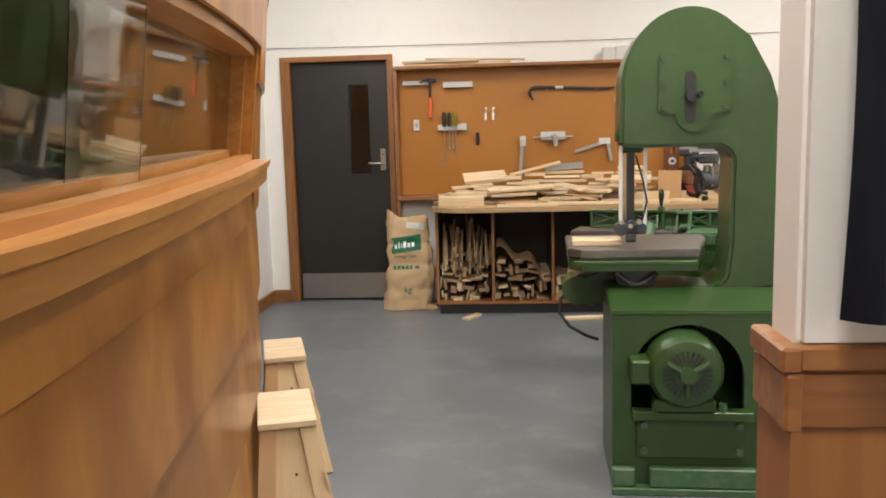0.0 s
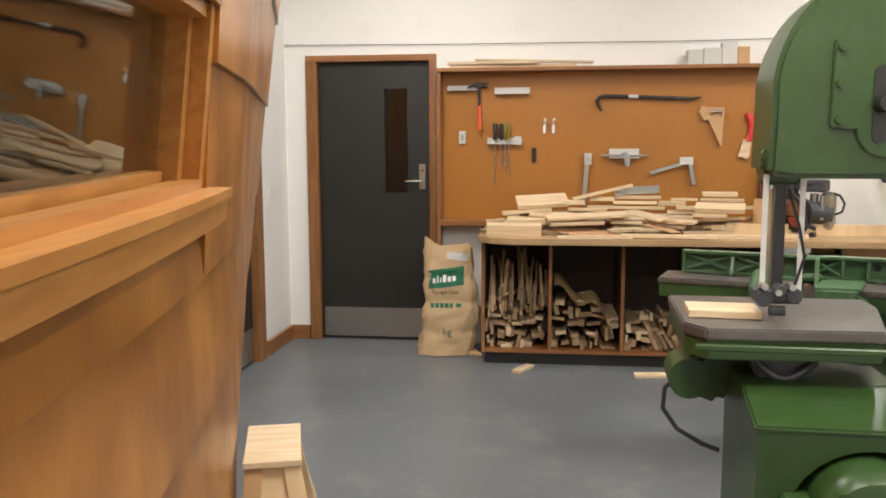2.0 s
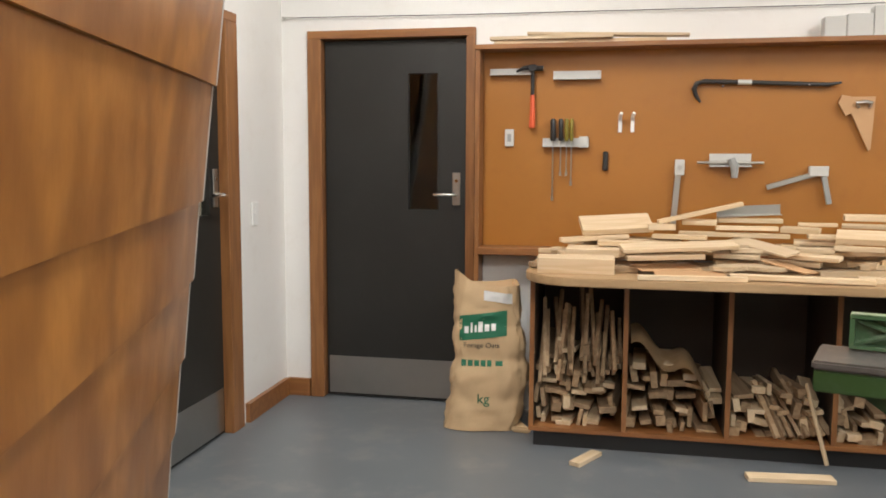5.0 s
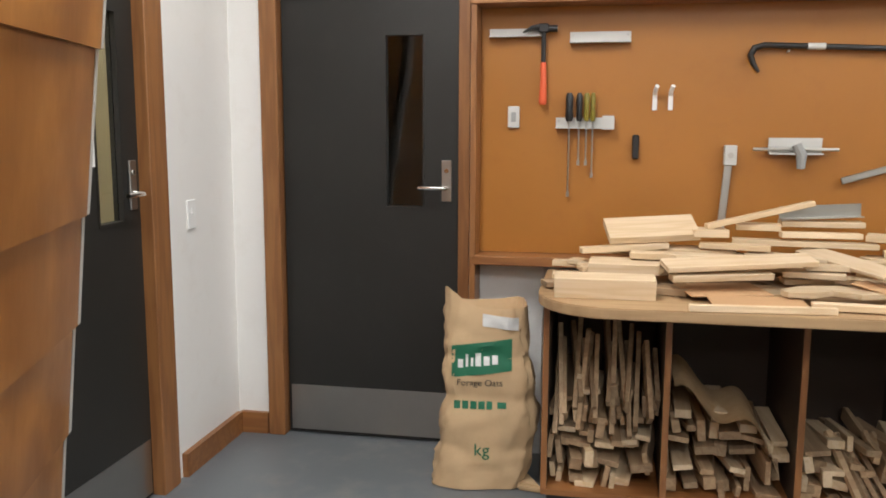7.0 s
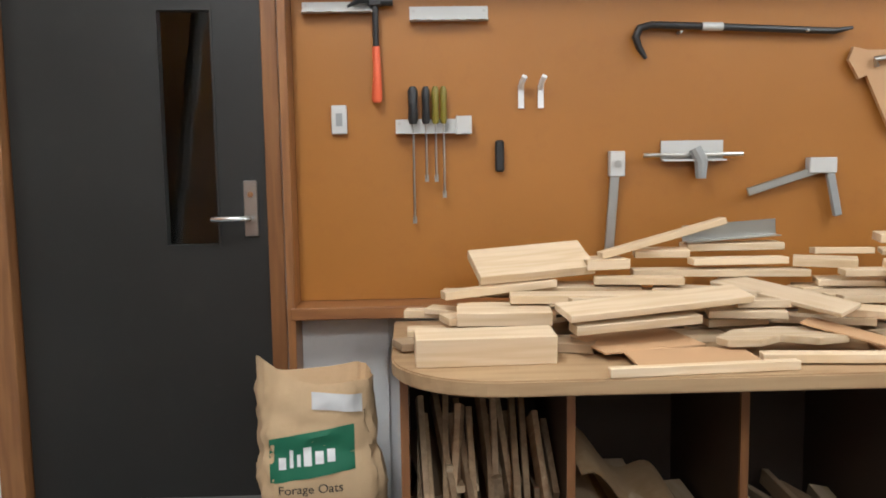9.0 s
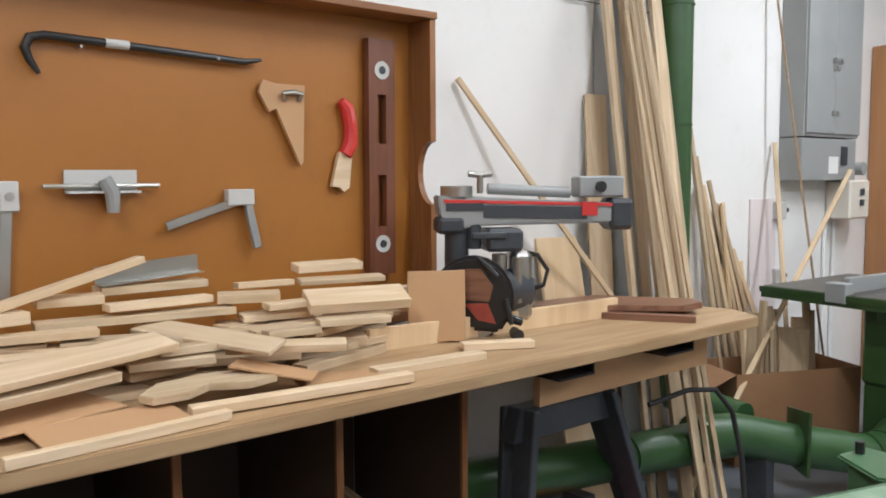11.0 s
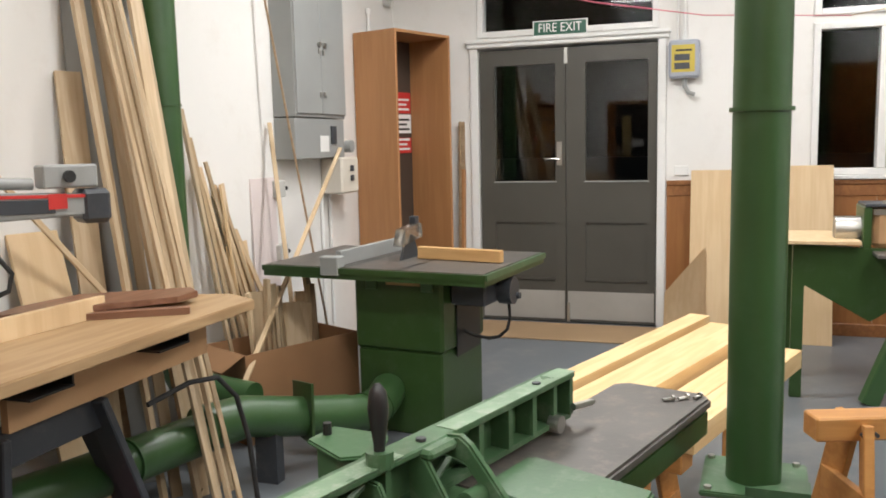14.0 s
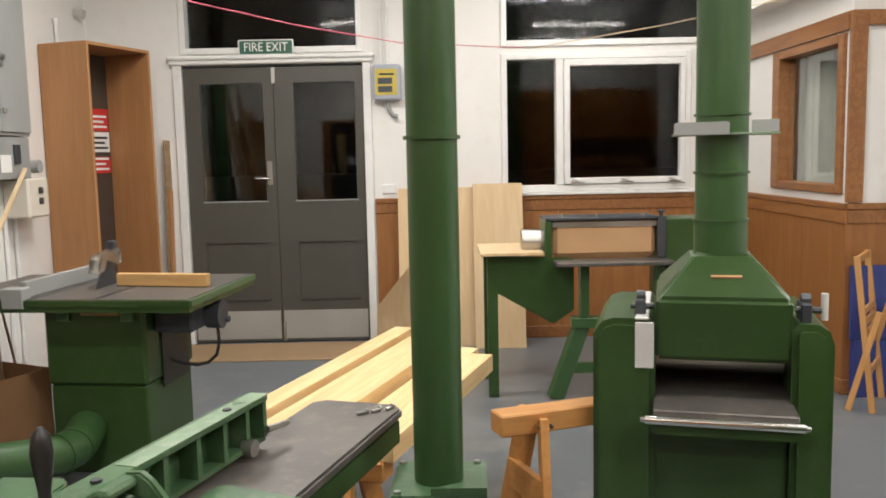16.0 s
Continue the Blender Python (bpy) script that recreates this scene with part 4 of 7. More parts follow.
boxpart("base_side", (0.30, -0.3095, 0.0), (0.33, 0.14, 0.68), GREEN, bs)
boxpart("base_back", (-0.2745, 0.11, 0.0), (0.2995, 0.14, 0.68), GREEN, bs)
bm = BM()
mplate(bm, [(-0.345, 0.6805), (0.145, 0.6805), (0.145, 0.745), (-0.14, 0.745), (-0.345, 0.695)], -0.31, 0.34, "X", 0.006)
part("base_top", bm, GREEN, bs)
bm = BM()
mtube(bm, [(-0.05, -0.10, 0.49), (-0.05, -0.40, 0.49), (-0.05, -0.43, 0.49), (-0.05, -0.455, 0.49), (-0.05, -0.465, 0.49)], [0.135, 0.138, 0.134, 0.118, 0.075], 32)
motor = part("motor", bm, GREEN, bs, "round green electric motor with a slotted end bell", None, True)
for s in range(3):
    for k in range(7):
        a = math.radians(90 + s * 120 - 42 + k * 14)
        bm = BM()
        m = Matrix.Translation((-0.05, -0.461, 0.49)) @ Matrix.Rotation(-a, 4, "Y")
        vs = mbox(bm, (0.066, 0, 0), (0.042, 0.012, 0.008))
        bmesh.ops.transform(bm, matrix=m, verts=vs)
        part("vent_slot", bm, BLACK, motor)
for s in range(3):
    a = math.radians(30 + s * 120)
    bm = BM()
    mtube(bm, [(-0.05 + 0.02 * math.cos(a), -0.472, 0.49 + 0.02 * math.sin(a)), (-0.05 + 0.085 * math.cos(a), -0.466, 0.49 + 0.085 * math.sin(a))], 0.011, 8)
    part("spoke", bm, GREEN, motor, "", None, True)
bm = BM()
mrod(bm, (-0.05, -0.485, 0.49), (-0.05, -0.462, 0.49), 0.03, 16)
part("hub", bm, GREEN, motor, "", None, True)
for a in (45, 135, 225, 315):
    bm = BM()
    c = (-0.05 + 0.115 * math.cos(math.radians(a)), 0.49 + 0.115 * math.sin(math.radians(a)))
    mrod(bm, (c[0], -0.455, c[1]), (c[0], -0.440, c[1]), 0.009, 8)
    part("bolt", bm, GREEN, motor)
boxpart("terminal_box", (-0.245, -0.43, 0.44), (-0.16, -0.30, 0.53), GREEN, motor, "", 0.008)
boxpart("foot", (-0.16, -0.42, 0.335), (0.06, -0.22, 0.38), GREEN, motor, "", 0.006)
boxpart("motor_rail", (-0.235, -0.40, 0.295), (0.20, -0.345, 0.33), GREEN, bs, "", 0.004)
boxpart("motor_plate", (-0.215, -0.365, 0.14), (0.175, -0.345, 0.294), GREEN, bs, "", 0.004)
for x, z in ((-0.19, 0.27), (-0.19, 0.17), (0.155, 0.27), (0.155, 0.17)):
    bm = BM()
    mrod(bm, (x, -0.38, z), (x, -0.364, z), 0.014, 6)
    part("bolt", bm, PALEGREEN, bs)
for x in (0.09, -0.15):
    bm = BM()
    mrod(bm, (x, -0.385, 0.325), (x, -0.385, 0.36), 0.016, 6)
    part("nut", bm, PALEGREEN, bs)
boxpart("toe_plate", (-0.17, -0.385, 0.03), (0.22, -0.345, 0.105), PALEGREEN, bs, "", 0.005)
boxpart("skid", (-0.31, -0.39, 0.0), (0.335, -0.341, 0.028), PALEGREEN, bs, "", 0.004)
boxpart("foot_pad", (-0.305, -0.38, 0.0285), (-0.22, -0.342, 0.10), PALEGREEN, bs, "", 0.006)
# wheel cover plate on the upper casting
bm = BM()
cov = [(-0.115, 1.64), (0.145, 1.645), (0.15, 1.42), (0.10, 1.415)] + arc(0.015, 1.415, 0.07, 0, -180, 10) + [(-0.075, 1.415), (-0.12, 1.42)]
mplate(bm, cov, -0.142, -0.131, "Y", 0.003)
cover = part("cover_plate", bm, GREEN, bs)
for x, z in ((-0.10, 1.62), (0.13, 1.625), (-0.10, 1.53), (0.13, 1.53), (-0.10, 1.44), (0.13, 1.44)):
    bm = BM()
    mrod(bm, (x, -0.153, z), (x, -0.141, z), 0.010, 6)
    part("bolt", bm, GREEN, cover)
bm = BM()
mplate(bm, arc(0.0, 1.555, 0.02, 0, 180, 8) + arc(0.0, 1.40, 0.02, 180, 360, 8), -0.146, -0.1425, "Y")
slot = part("slot", bm, BLACK, cover)
bm = BM()
mrod(bm, (0.0, -0.147, 1.48), (0.0, -0.20, 1.48), 0.022, 14)
mrod(bm, (0.0, -0.175, 1.48), (0.03, -0.205, 1.485), 0.014, 10)
part("tension_knob", bm, BLACK, cover, "", None, True)
# blade guide post, guides, table
bm = BM()
mspan(bm, (-0.255, -0.05, 1.27), (-0.16, 0.05, 1.38), 0.01)
mrod(bm, (-0.27, -0.06, 1.33), (-0.14, -0.06, 1.33), 0.016, 10)
mrod(bm, (-0.25, -0.08, 1.35), (-0.25, -0.05, 1.35), 0.02, 10)
mrod(bm, (-0.16, -0.08, 1.35), (-0.16, -0.05, 1.35), 0.018, 10)
part("guide_bracket", bm, GREEN, bs)
bm = BM()
mspan(bm, (-0.225, -0.045, 0.98), (-0.195, -0.015, 1.30))
part("guide_post", bm, BLACK, bs, "dark steel guide post")
for x in (-0.26, -0.165):
    boxpart("blade_guard", (x + 0.004, -0.052, 0.97), (x + 0.018, -0.046, 1.30), ALU, bs, "thin pale metal blade guard strip")
boxpart("guard_window", (-0.242, -0.054, 0.985), (-0.225, -0.0525, 1.26), PERSPEX, bs, "dusty clear plastic guard")
boxpart("switch_box", (0.375, -0.10, 0.83), (0.43, 0.0, 0.93), SIGNWHITE, bs, "white plastic switch box", 0.006)
boxpart("fence_rail", (-0.44, -0.205, 0.845), (0.03, -0.188, 0.862), GREEN, bs, "", 0.003)
for k in range(3):
    bm = BM()
    mrod(bm, (-0.25 + 0.035 * k, -0.10, 1.0 - 0.015 * (k % 2)), (-0.25 + 0.035 * k, -0.055, 1.0 - 0.015 * (k % 2)), 0.009, 8)
    part("adjuster_screw", bm, STEEL, bs)
bm = BM()
mtube(bm, [(-0.19, -0.05, 1.26), (-0.165, -0.075, 1.16), (-0.15, -0.08, 1.08), (-0.17, -0.06, 0.99)], 0.004, 6)
part("guide_cable", bm, RUBBER, bs, "", None, True)
bm = BM()
mspan(bm, (-0.27, -0.07, 0.95), (-0.15, 0.0, 0.99), 0.006)
mrod(bm, (-0.25, -0.085, 0.965), (-0.25, -0.05, 0.965), 0.022, 12)
mrod(bm, (-0.17, -0.085, 0.975), (-0.17, -0.05, 0.975), 0.02, 12)
mrod(bm, (-0.21, -0.09, 0.99), (-0.21, -0.05, 0.99), 0.016, 10)
mrod(bm, (-0.23, -0.06, 0.93), (-0.19, -0.06, 0.93), 0.014, 10)
part("blade_guide", bm, DARKGREY, bs, "", None, True)
bm = BM()
mspan(bm, (-0.2105, -0.04, 0.86), (-0.2095, -0.022, 0.96))
part("blade", bm, STEEL, bs)
bm = BM()
tab = [(-0.46, -0.10), (-0.46, 0.33), (0.13, 0.33), (0.13, 0.20), (0.04, -0.16), (-0.41, -0.18)]
mplate(bm, tab, 0.868, 0.90, "Z", 0.005)
tb = part("table", bm, CASTTOP, bs, "worn cast-iron table")
bm = BM()
rim = [(-0.455, -0.10), (-0.455, 0.325), (0.125, 0.325), (0.125, 0.20), (0.035, -0.155), (-0.405, -0.175)]
mplate(bm, rim, 0.815, 0.8675, "Z", 0.004)
part("table_rim", bm, GREEN, tb)
bm = BM()
mplate(bm, [(-0.28, 0.81), (-0.10, 0.81), (-0.12, 0.745), (-0.26, 0.745)], -0.08, 0.12, "Y", 0.008)
mtube(bm, [(-0.27 + 0.02 * i, -0.09, 0.80 - 0.05 * math.sin(math.pi * i / 8)) for i in range(9)], 0.012, 8)
part("trunnion", bm, DARKGREY, bs)
bm = BM()
mplate(bm, [(-0.32, 0.80), (-0.20, 0.81), (-0.33, 0.62), (-0.45, 0.66), (-0.47, 0.74)], 0.06, 0.16, "Y", 0.02)
mrod(bm, (-0.42, 0.05, 0.70), (-0.42, 0.20, 0.70), 0.06, 18)
part("lower_wheel_cover", bm, GREEN, bs, "", None, True)
bm = BM()
mtube(bm, [(-0.44, 0.10, 0.70), (-0.485, 0.09, 0.66), (-0.49, 0.08, 0.60), (-0.45, 0.06, 0.545), (-0.38, 0.04, 0.51), (-0.334, 0.02, 0.50)], 0.007, 8)
part("cable", bm, RUBBER, bs, "black power cable", None, True)
for z in (0.95, 1.08, 1.2):
    bm = BM()
    mrod(bm, (0.372, 0.0, z), (0.382, 0.0, z), 0.016, 8)
    part("bolt", bm, GREEN, bs)
bm = BM()
mspan(bm, (-0.10, -0.07, -0.011), (0.10, 0.07, 0.011), 0.002)
tagged(part("pine_block", bm, PINE, None, "", pose(0.905, 3.875, 0.9297, 0, 0, -4)), "planed pine block lying on the band saw table", "block")

# ---- surface planer ----
JM = pose(1.60, 5.30, 0, 0, 0, -17.5) @ Matrix.Diagonal((1, 1, 1.032, 1))
jo = thing("surface_planer", JM, "green cast-iron surface planer with a ribbed fence and worn tables", "planer")
for x0, x1, z in ((-0.66, -0.06, 0.785), (0.06, 0.82, 0.775)):
    bm = BM()
    mplate(bm, [(x0, -0.225), (x1 - 0.03, -0.225), (x1, -0.20), (x1, -0.01), (x1 - 0.03, 0.02), (x0, 0.02)], z - 0.025, z, "Z", 0.006)
    tb = part("table", bm, CASTTOP, jo, "worn cast-iron table")
    bm = BM()
    mplate(bm, [(x0 + 0.006, -0.22), (x1 - 0.035, -0.22), (x1 - 0.008, -0.195), (x1 - 0.008, 0.005), (x0 + 0.006, 0.015)], z - 0.085, z - 0.0255, "Z", 0.004)
    part("table_rim", bm, GREEN, tb)
bm = BM()
mplate(bm, [(-0.56, 0.70), (-0.35, 0.56), (-0.30, 0.0), (0.34, 0.0), (0.40, 0.56), (0.66, 0.70)], -0.15, 0.09, "Y", 0.01)
part("body", bm, GREEN, jo)
bm = BM()
mrod(bm, (0, -0.165, 0.72), (0, 0.11, 0.72), 0.055, 20)
part("cutter_block", bm, STEEL, jo, "", None, True)
# fence
bm = BM()
mspan(bm, (-0.58, 0.0, 0.79), (0.46, 0.014, 0.885))
mspan(bm, (-0.58, -0.045, 0.876), (0.46, 0.0, 0.889), 0.003)
mspan(bm, (-0.58, -0.035, 0.79), (0.46, 0.0, 0.80))
for x in (-0.58, -0.36, -0.16, 0.10, 0.20, 0.29, 0.375, 0.445):
    mspan(bm, (x, -0.04, 0.80), (x + 0.014, 0.0, 0.876))
for a, b in ((-0.566, -0.36), (-0.346, -0.16), (-0.02, 0.10)):
    for s in (0, 1):
        z0, z1 = (0.802, 0.874) if s else (0.874, 0.802)
        mtube(bm, [(a, -0.018, z0), (b, -0.018, z1)], 0.008, 6)
fence = part("fence", bm, PALEGREEN, jo, "pale worn green ribbed fence")
# pale strips: worn paint plus the top edge's gloss highlight as colour
for x0, x1 in ((-0.578, -0.12), (0.02, 0.458)):
    boxpart("worn_edge", (x0, -0.046, 0.8892), (x1, -0.004, 0.8905), WORNGREEN, fence, "worn pale paint along the top with the gloss highlight in its colour")
for x in (-0.25, 0.05, 0.245, 0.335, 0.41):
    bm = BM()
    mrod(bm, (x, -0.003, 0.845), (x, 0.0, 0.845), 0.014, 14)
    part("hole", bm, BLACK, fence)
for x in (-0.46, -0.05, 0.33):
    bm = BM()
    mrod(bm, (x, -0.025, 0.886), (x, -0.025, 0.894), 0.009, 8)
    part("bolt", bm, DARKGREY, fence)
bm = BM()
mtube(bm, [(0.44, -0.05, 0.82), (0.50, -0.06, 0.815), (0.515, -0.062, 0.814)], [0.008, 0.008, 0.004], 8)
mrod(bm, (0.38, -0.055, 0.80), (0.38, -0.03, 0.80), 0.018, 12)
part("fence_clamp", bm, STEEL, fence, "", None, True)
bm = BM()
mrod(bm, (-0.165, -0.034, 0.885), (-0.165, -0.034, 0.91), 0.022, 14)
part("knob_boss", bm, PALEGREEN, fence)
bm = BM()
mtube(bm, [(-0.165, -0.034, 0.905), (-0.165, -0.034, 0.92), (-0.165, -0.034, 0.945), (-0.165, -0.034, 0.975), (-0.165, -0.034, 1.0), (-0.165, -0.034, 1.012)], [0.009, 0.009, 0.013, 0.0165, 0.0135, 0.004], 16)
part("knob", bm, BLACK, jo, "black turned handle", None, True)
bm = BM()
mplate(bm, [(-0.015, 0.886), (-0.07, 0.892), (-0.09, 0.880), (-0.185, 0.775), (-0.155, 0.765), (-0.075, 0.850), (-0.015, 0.858)], -0.006, 0.012, "X", 0.004)
mplate(bm, [(-0.015, 0.874), (-0.04, 0.880), (-0.055, 0.870), (-0.12, 0.775), (-0.02, 0.775)], -0.078, -0.064, "X", 0.004)
mspan(bm, (-0.078, -0.066, 0.868), (0.0, -0.012, 0.886), 0.006)
mspan(bm, (-0.14, -0.10, 0.776), (0.012, -0.045, 0.800), 0.004)
part("fence_bracket", bm, PALEGREEN, jo)
bm = BM()
mrod(bm, (-0.05, -0.112, 0.805), (0.022, -0.112, 0.805), 0.017, 16)
mrod(bm, (0.022, -0.112, 0.805), (0.03, -0.112, 0.805), 0.009, 6)
part("pivot_pin", bm, PALEGREEN, jo, "", None, True)
for x in (-0.36, -0.19):
    bm = BM()
    mplate(bm, [(-0.005, 0.872), (-0.05, 0.868), (-0.085, 0.80), (-0.085, 0.776), (-0.005, 0.776)], x, x + 0.012, "X", 0.003)
    part("web", bm, PALEGREEN, fence)
bm = BM()
mrod(bm, (-0.22, -0.30, 0.74), (-0.22, -0.16, 0.80), 0.045, 20)
mrod(bm, (-0.22, -0.315, 0.735), (-0.22, -0.285, 0.745), 0.026, 16)
part("handwheel_boss", bm, PALEGREEN, jo, "", None, True)
bm = BM()
mplate(bm, [(0.0, -0.36), (0.17, -0.34), (0.20, -0.10), (0.185, -0.083), (0.066, -0.082), (0.02, -0.13)], 0.786, 0.800, "Z", 0.005)
mspan(bm, (0.0, -0.36, 0.74), (0.16, -0.345, 0.792), 0.004)
part("cutter_guard", bm, PALEGREEN, jo, "green cutter guard")
bm = BM()
mrod(bm, (0.13, -0.34, 0.67), (0.13, -0.23, 0.67), 0.10, 28)
mrod(bm, (0.13, -0.355, 0.67), (0.13, -0.34, 0.67), 0.035, 18)
part("pulley_cover", bm, GREEN, jo, "", None, True)
bm = BM()
mplate(bm, [(0.02, 0.17), (0.12, 0.19), (0.145, 0.21), (0.12, 0.335), (0.03, 0.325), (-0.01, 0.20)], 0.792, 0.802, "Z", 0.004)
mspan(bm, (0.03, 0.02, 0.70), (0.085, 0.30, 0.7925), 0.004)
part("guard_wing", bm, PALEGREEN, jo)
bm = BM()
mrod(bm, (0.075, 0.31, 0.80), (0.075, 0.31, 0.825), 0.009, 10)
part("wing_knob", bm, BLACK, jo)
for k in range(3):
    bm = BM()
    mrod(bm, (0.0, 0, 0.004), (0.024, 0, 0.004), 0.004, 8)
    mrod(bm, (0.023, 0, 0.006), (0.029, 0, 0.006), 0.007, 6)
    tagged(part("bolt", bm, STEEL, None, "", pose(2.236 + 0.0150 * k, 4.953 - 0.0340 * k, 0.8005, 0, 0, -60 + 14 * k)), "loose steel bolt lying on the planer table", "bolt", "loose bolts")

# ---- dust duct post ----
def duct_ring(bm, c, r, z):
    mrod(bm, (c[0], c[1], z - 0.004), (c[0], c[1], z + 0.004), r + 0.007, 28)


po = thing("dust_duct", pose(2.11, 4.758, 0), "tall green round steel dust duct standing on a square flange", "dust duct")
bm = BM()
mrod(bm, (0, 0, 0.690), (0, 0, CEIL - 0.01), 0.0555, 36)
part("pipe", bm, DUCTGREEN, po, "", None, True)
for z in (1.455, 2.3):
    bm = BM()
    duct_ring(bm, (0, 0), 0.0555, z)
    part("seam_ring", bm, DUCTGREEN, po, "", None, True)
bm = BM()
mplate(bm, [(-0.107, -0.103), (0.098, -0.112), (0.112, 0.098), (-0.103, 0.107)], 0.678, 0.690, "Z", 0.003)
mplate(bm, [(-0.107, -0.103), (-0.045, -0.107), (-0.103, 0.018)], 0.690, 0.707, "Z")
part("flange", bm, PALEGREEN, po, "bent pale green flange plate")
bm = BM()
mrod(bm, (0, 0, 0.0), (0, 0, 0.677), 0.06, 24)
part("lower_pipe", bm, DARKGREY, po, "", None, True)
for x, y in ((-0.088, -0.088), (0.085, -0.09), (0.09, 0.085), (-0.088, 0.09)):
    bm = BM()
    mrod(bm, (x, y, 0.689), (x, y, 0.697), 0.008, 6)
    part("bolt", bm, STEEL, po)

# ---- thicknesser ----
th = thing("thicknesser", pose(2.83, 3.895, 0, 0, 0, -15) @ Matrix.Diagonal((1.01, 0.915, 1.025, 1)), "green thickness planer with a tall extraction hood", "thicknesser")
for y0, y1, zt in ((0.20, 0.41, 0.875), (-0.365, -0.235, 0.87)):
    bm = BM()
    mplate(bm, [(y0, 0.0), (y1, 0.0), (y1, zt - 0.05), (y1 - 0.03, zt - 0.012), (y1 - 0.07, zt), (y0 + 0.02, zt), (y0, zt - 0.02)] if y0 > 0 else [(y0, 0.0), (y1, 0.0), (y1, zt - 0.02), (y1 - 0.02, zt), (y0 + 0.05, zt), (y0 + 0.015, zt - 0.02), (y0, zt - 0.06)], -0.05, 0.5, "X", 0.02)
    part("side_casting", bm, GREEN, th, "", None, True)
bm = BM()
mspan(bm, (-0.056, 0.205, 0.725), (-0.048, 0.268, 0.868), 0.003)
mspan(bm, (-0.05, 0.222, 0.873), (0.45, 0.268, 0.882), 0.003)
part("steel_band", bm, ALU, th, "bright steel band")
bm = BM()
mspan(bm, (0.0, -0.24, 0.0), (0.48, 0.21, 0.56), 0.01)
part("body", bm, GREEN, th)
bm = BM()
mspan(bm, (-0.09, -0.26, 0.0), (0.0, 0.26, 0.20), 0.01)
mtube(bm, [(-0.085, -0.25, 0.215), (-0.085, 0.25, 0.215)], 0.012, 8)
part("apron", bm, GREEN, th)
bm = BM()
mspan(bm, (-0.16, -0.245, 0.595), (0.55, 0.205, 0.63), 0.004)
bed = part("bed", bm, CASTTOP, th, "worn cast-iron bed")
bm = BM()
mrod(bm, (-0.165, -0.26, 0.60), (-0.165, 0.23, 0.60), 0.014, 16)
mrod(bm, (-0.165, -0.275, 0.60), (-0.165, -0.26, 0.60), 0.008, 10)
mrod(bm, (-0.165, 0.23, 0.60), (-0.165, 0.245, 0.60), 0.008, 10)
part("bed_roller", bm, CHROME, bed, "bright steel roller", None, True)
boxpart("bed_front", (-0.155, -0.24, 0.555), (0.0, 0.20, 0.594), GREEN, bed)
for x in (0.16, 0.34):
    bm = BM()
    mrod(bm, (x, -0.235, 0.715), (x, 0.20, 0.715), 0.04, 18)
    part("feed_roller", bm, STEEL, th, "", None, True)
boxpart("throat_back", (0.43, -0.235, 0.632), (0.46, 0.20, 0.75), STEEL, th, "pale steel plate")
# hood: box below, tapered top
bm = BM()
lo = [(-0.03, -0.235, 0.75), (0.42, -0.235, 0.70), (0.42, 0.20, 0.70), (-0.03, 0.20, 0.75)]
mid = [(-0.05, -0.235, 0.94), (0.42, -0.235, 0.94), (0.42, 0.20, 0.94), (-0.05, 0.20, 0.94)]
top = [(0.10, -0.115, 1.06), (0.28, -0.115, 1.06), (0.28, 0.075, 1.06), (0.10, 0.075, 1.06)]
rings = [[bm.verts.new(p) for p in r] for r in (lo, mid, top)]
for u, v in zip(rings, rings[1:]):
    for k in range(4):
        bm.faces.new((u[k], u[(k + 1) % 4], v[(k + 1) % 4], v[k]))
bm.faces.new(rings[0][::-1]), bm.faces.new(rings[-1])
bmesh.ops.bevel(bm, geom=bm.edges[:], offset=0.012, segments=2, affect="EDGES")
hood = part("hood", bm, GREEN, th, "", None, True)
bm = BM()
mtube(bm, [(0.02, -0.03 + 0.0 + 0.1 * (i / 4 - 0.5), 1.0) for i in range(5)], 0.006, 6)
part("label", bm, MDF, hood)
bm = BM()
mrod(bm, (0.19, -0.02, 1.05), (0.19, -0.02, 1.16), 0.093, 36)
part("collar", bm, DUCTGREEN, th, "", None, True)
bm = BM()
mrod(bm, (0.19, -0.02, 1.16), (0.19, -0.02, CEIL - 0.01), 0.090, 36)
duct = part("duct", bm, DUCTGREEN, th, "green round extraction duct", None, True)
for z in (1.16, 1.31, 1.49, 2.2):
    bm = BM()
    duct_ring(bm, (0.19, -0.02), 0.090, z)
    part("seam_ring", bm, DUCTGREEN, duct, "", None, True)
bm = BM()
mplate(bm, [(0.055, 0.15), (0.055, -0.03), (0.115, -0.205), (0.30, -0.205), (0.30, 0.15)], 1.426, 1.432, "Z", 0.001)
gate = part("gate_plate", bm, WORNGREEN, duct, "pale worn edge of the sliding gate plate")
bm = BM()
mspan(bm, (0.048, -0.035, 1.426), (0.054, 0.145, 1.462), 0.001)
mspan(bm, (0.048, -0.03, 1.462), (0.07, 0.14, 1.465), 0.001)
part("gate_angle", bm, GREY, duct, "grey steel angle of the sliding gate")
bm = BM()
mspan(bm, (0.115, -0.20, 1.433), (0.121, -0.112, 1.470), 0.001)
part("gate_angle", bm, GREY, duct, "grey steel angle of the sliding gate")
for y0 in (-0.30, 0.235):
    bm = BM()
    mspan(bm, (0.0, y0, 0.86), (0.10, y0 + 0.035, 0.925), 0.004)
    mrod(bm, (0.05, y0 + 0.0, 0.93), (0.05, y0 + 0.03, 0.93), 0.02, 10)
    mrod(bm, (0.02, y0 - 0.03, 0.905), (0.02, y0 + 0.05, 0.905), 0.01, 8)
    part("adjuster", bm, DARKGREY, th)
bm = BM()
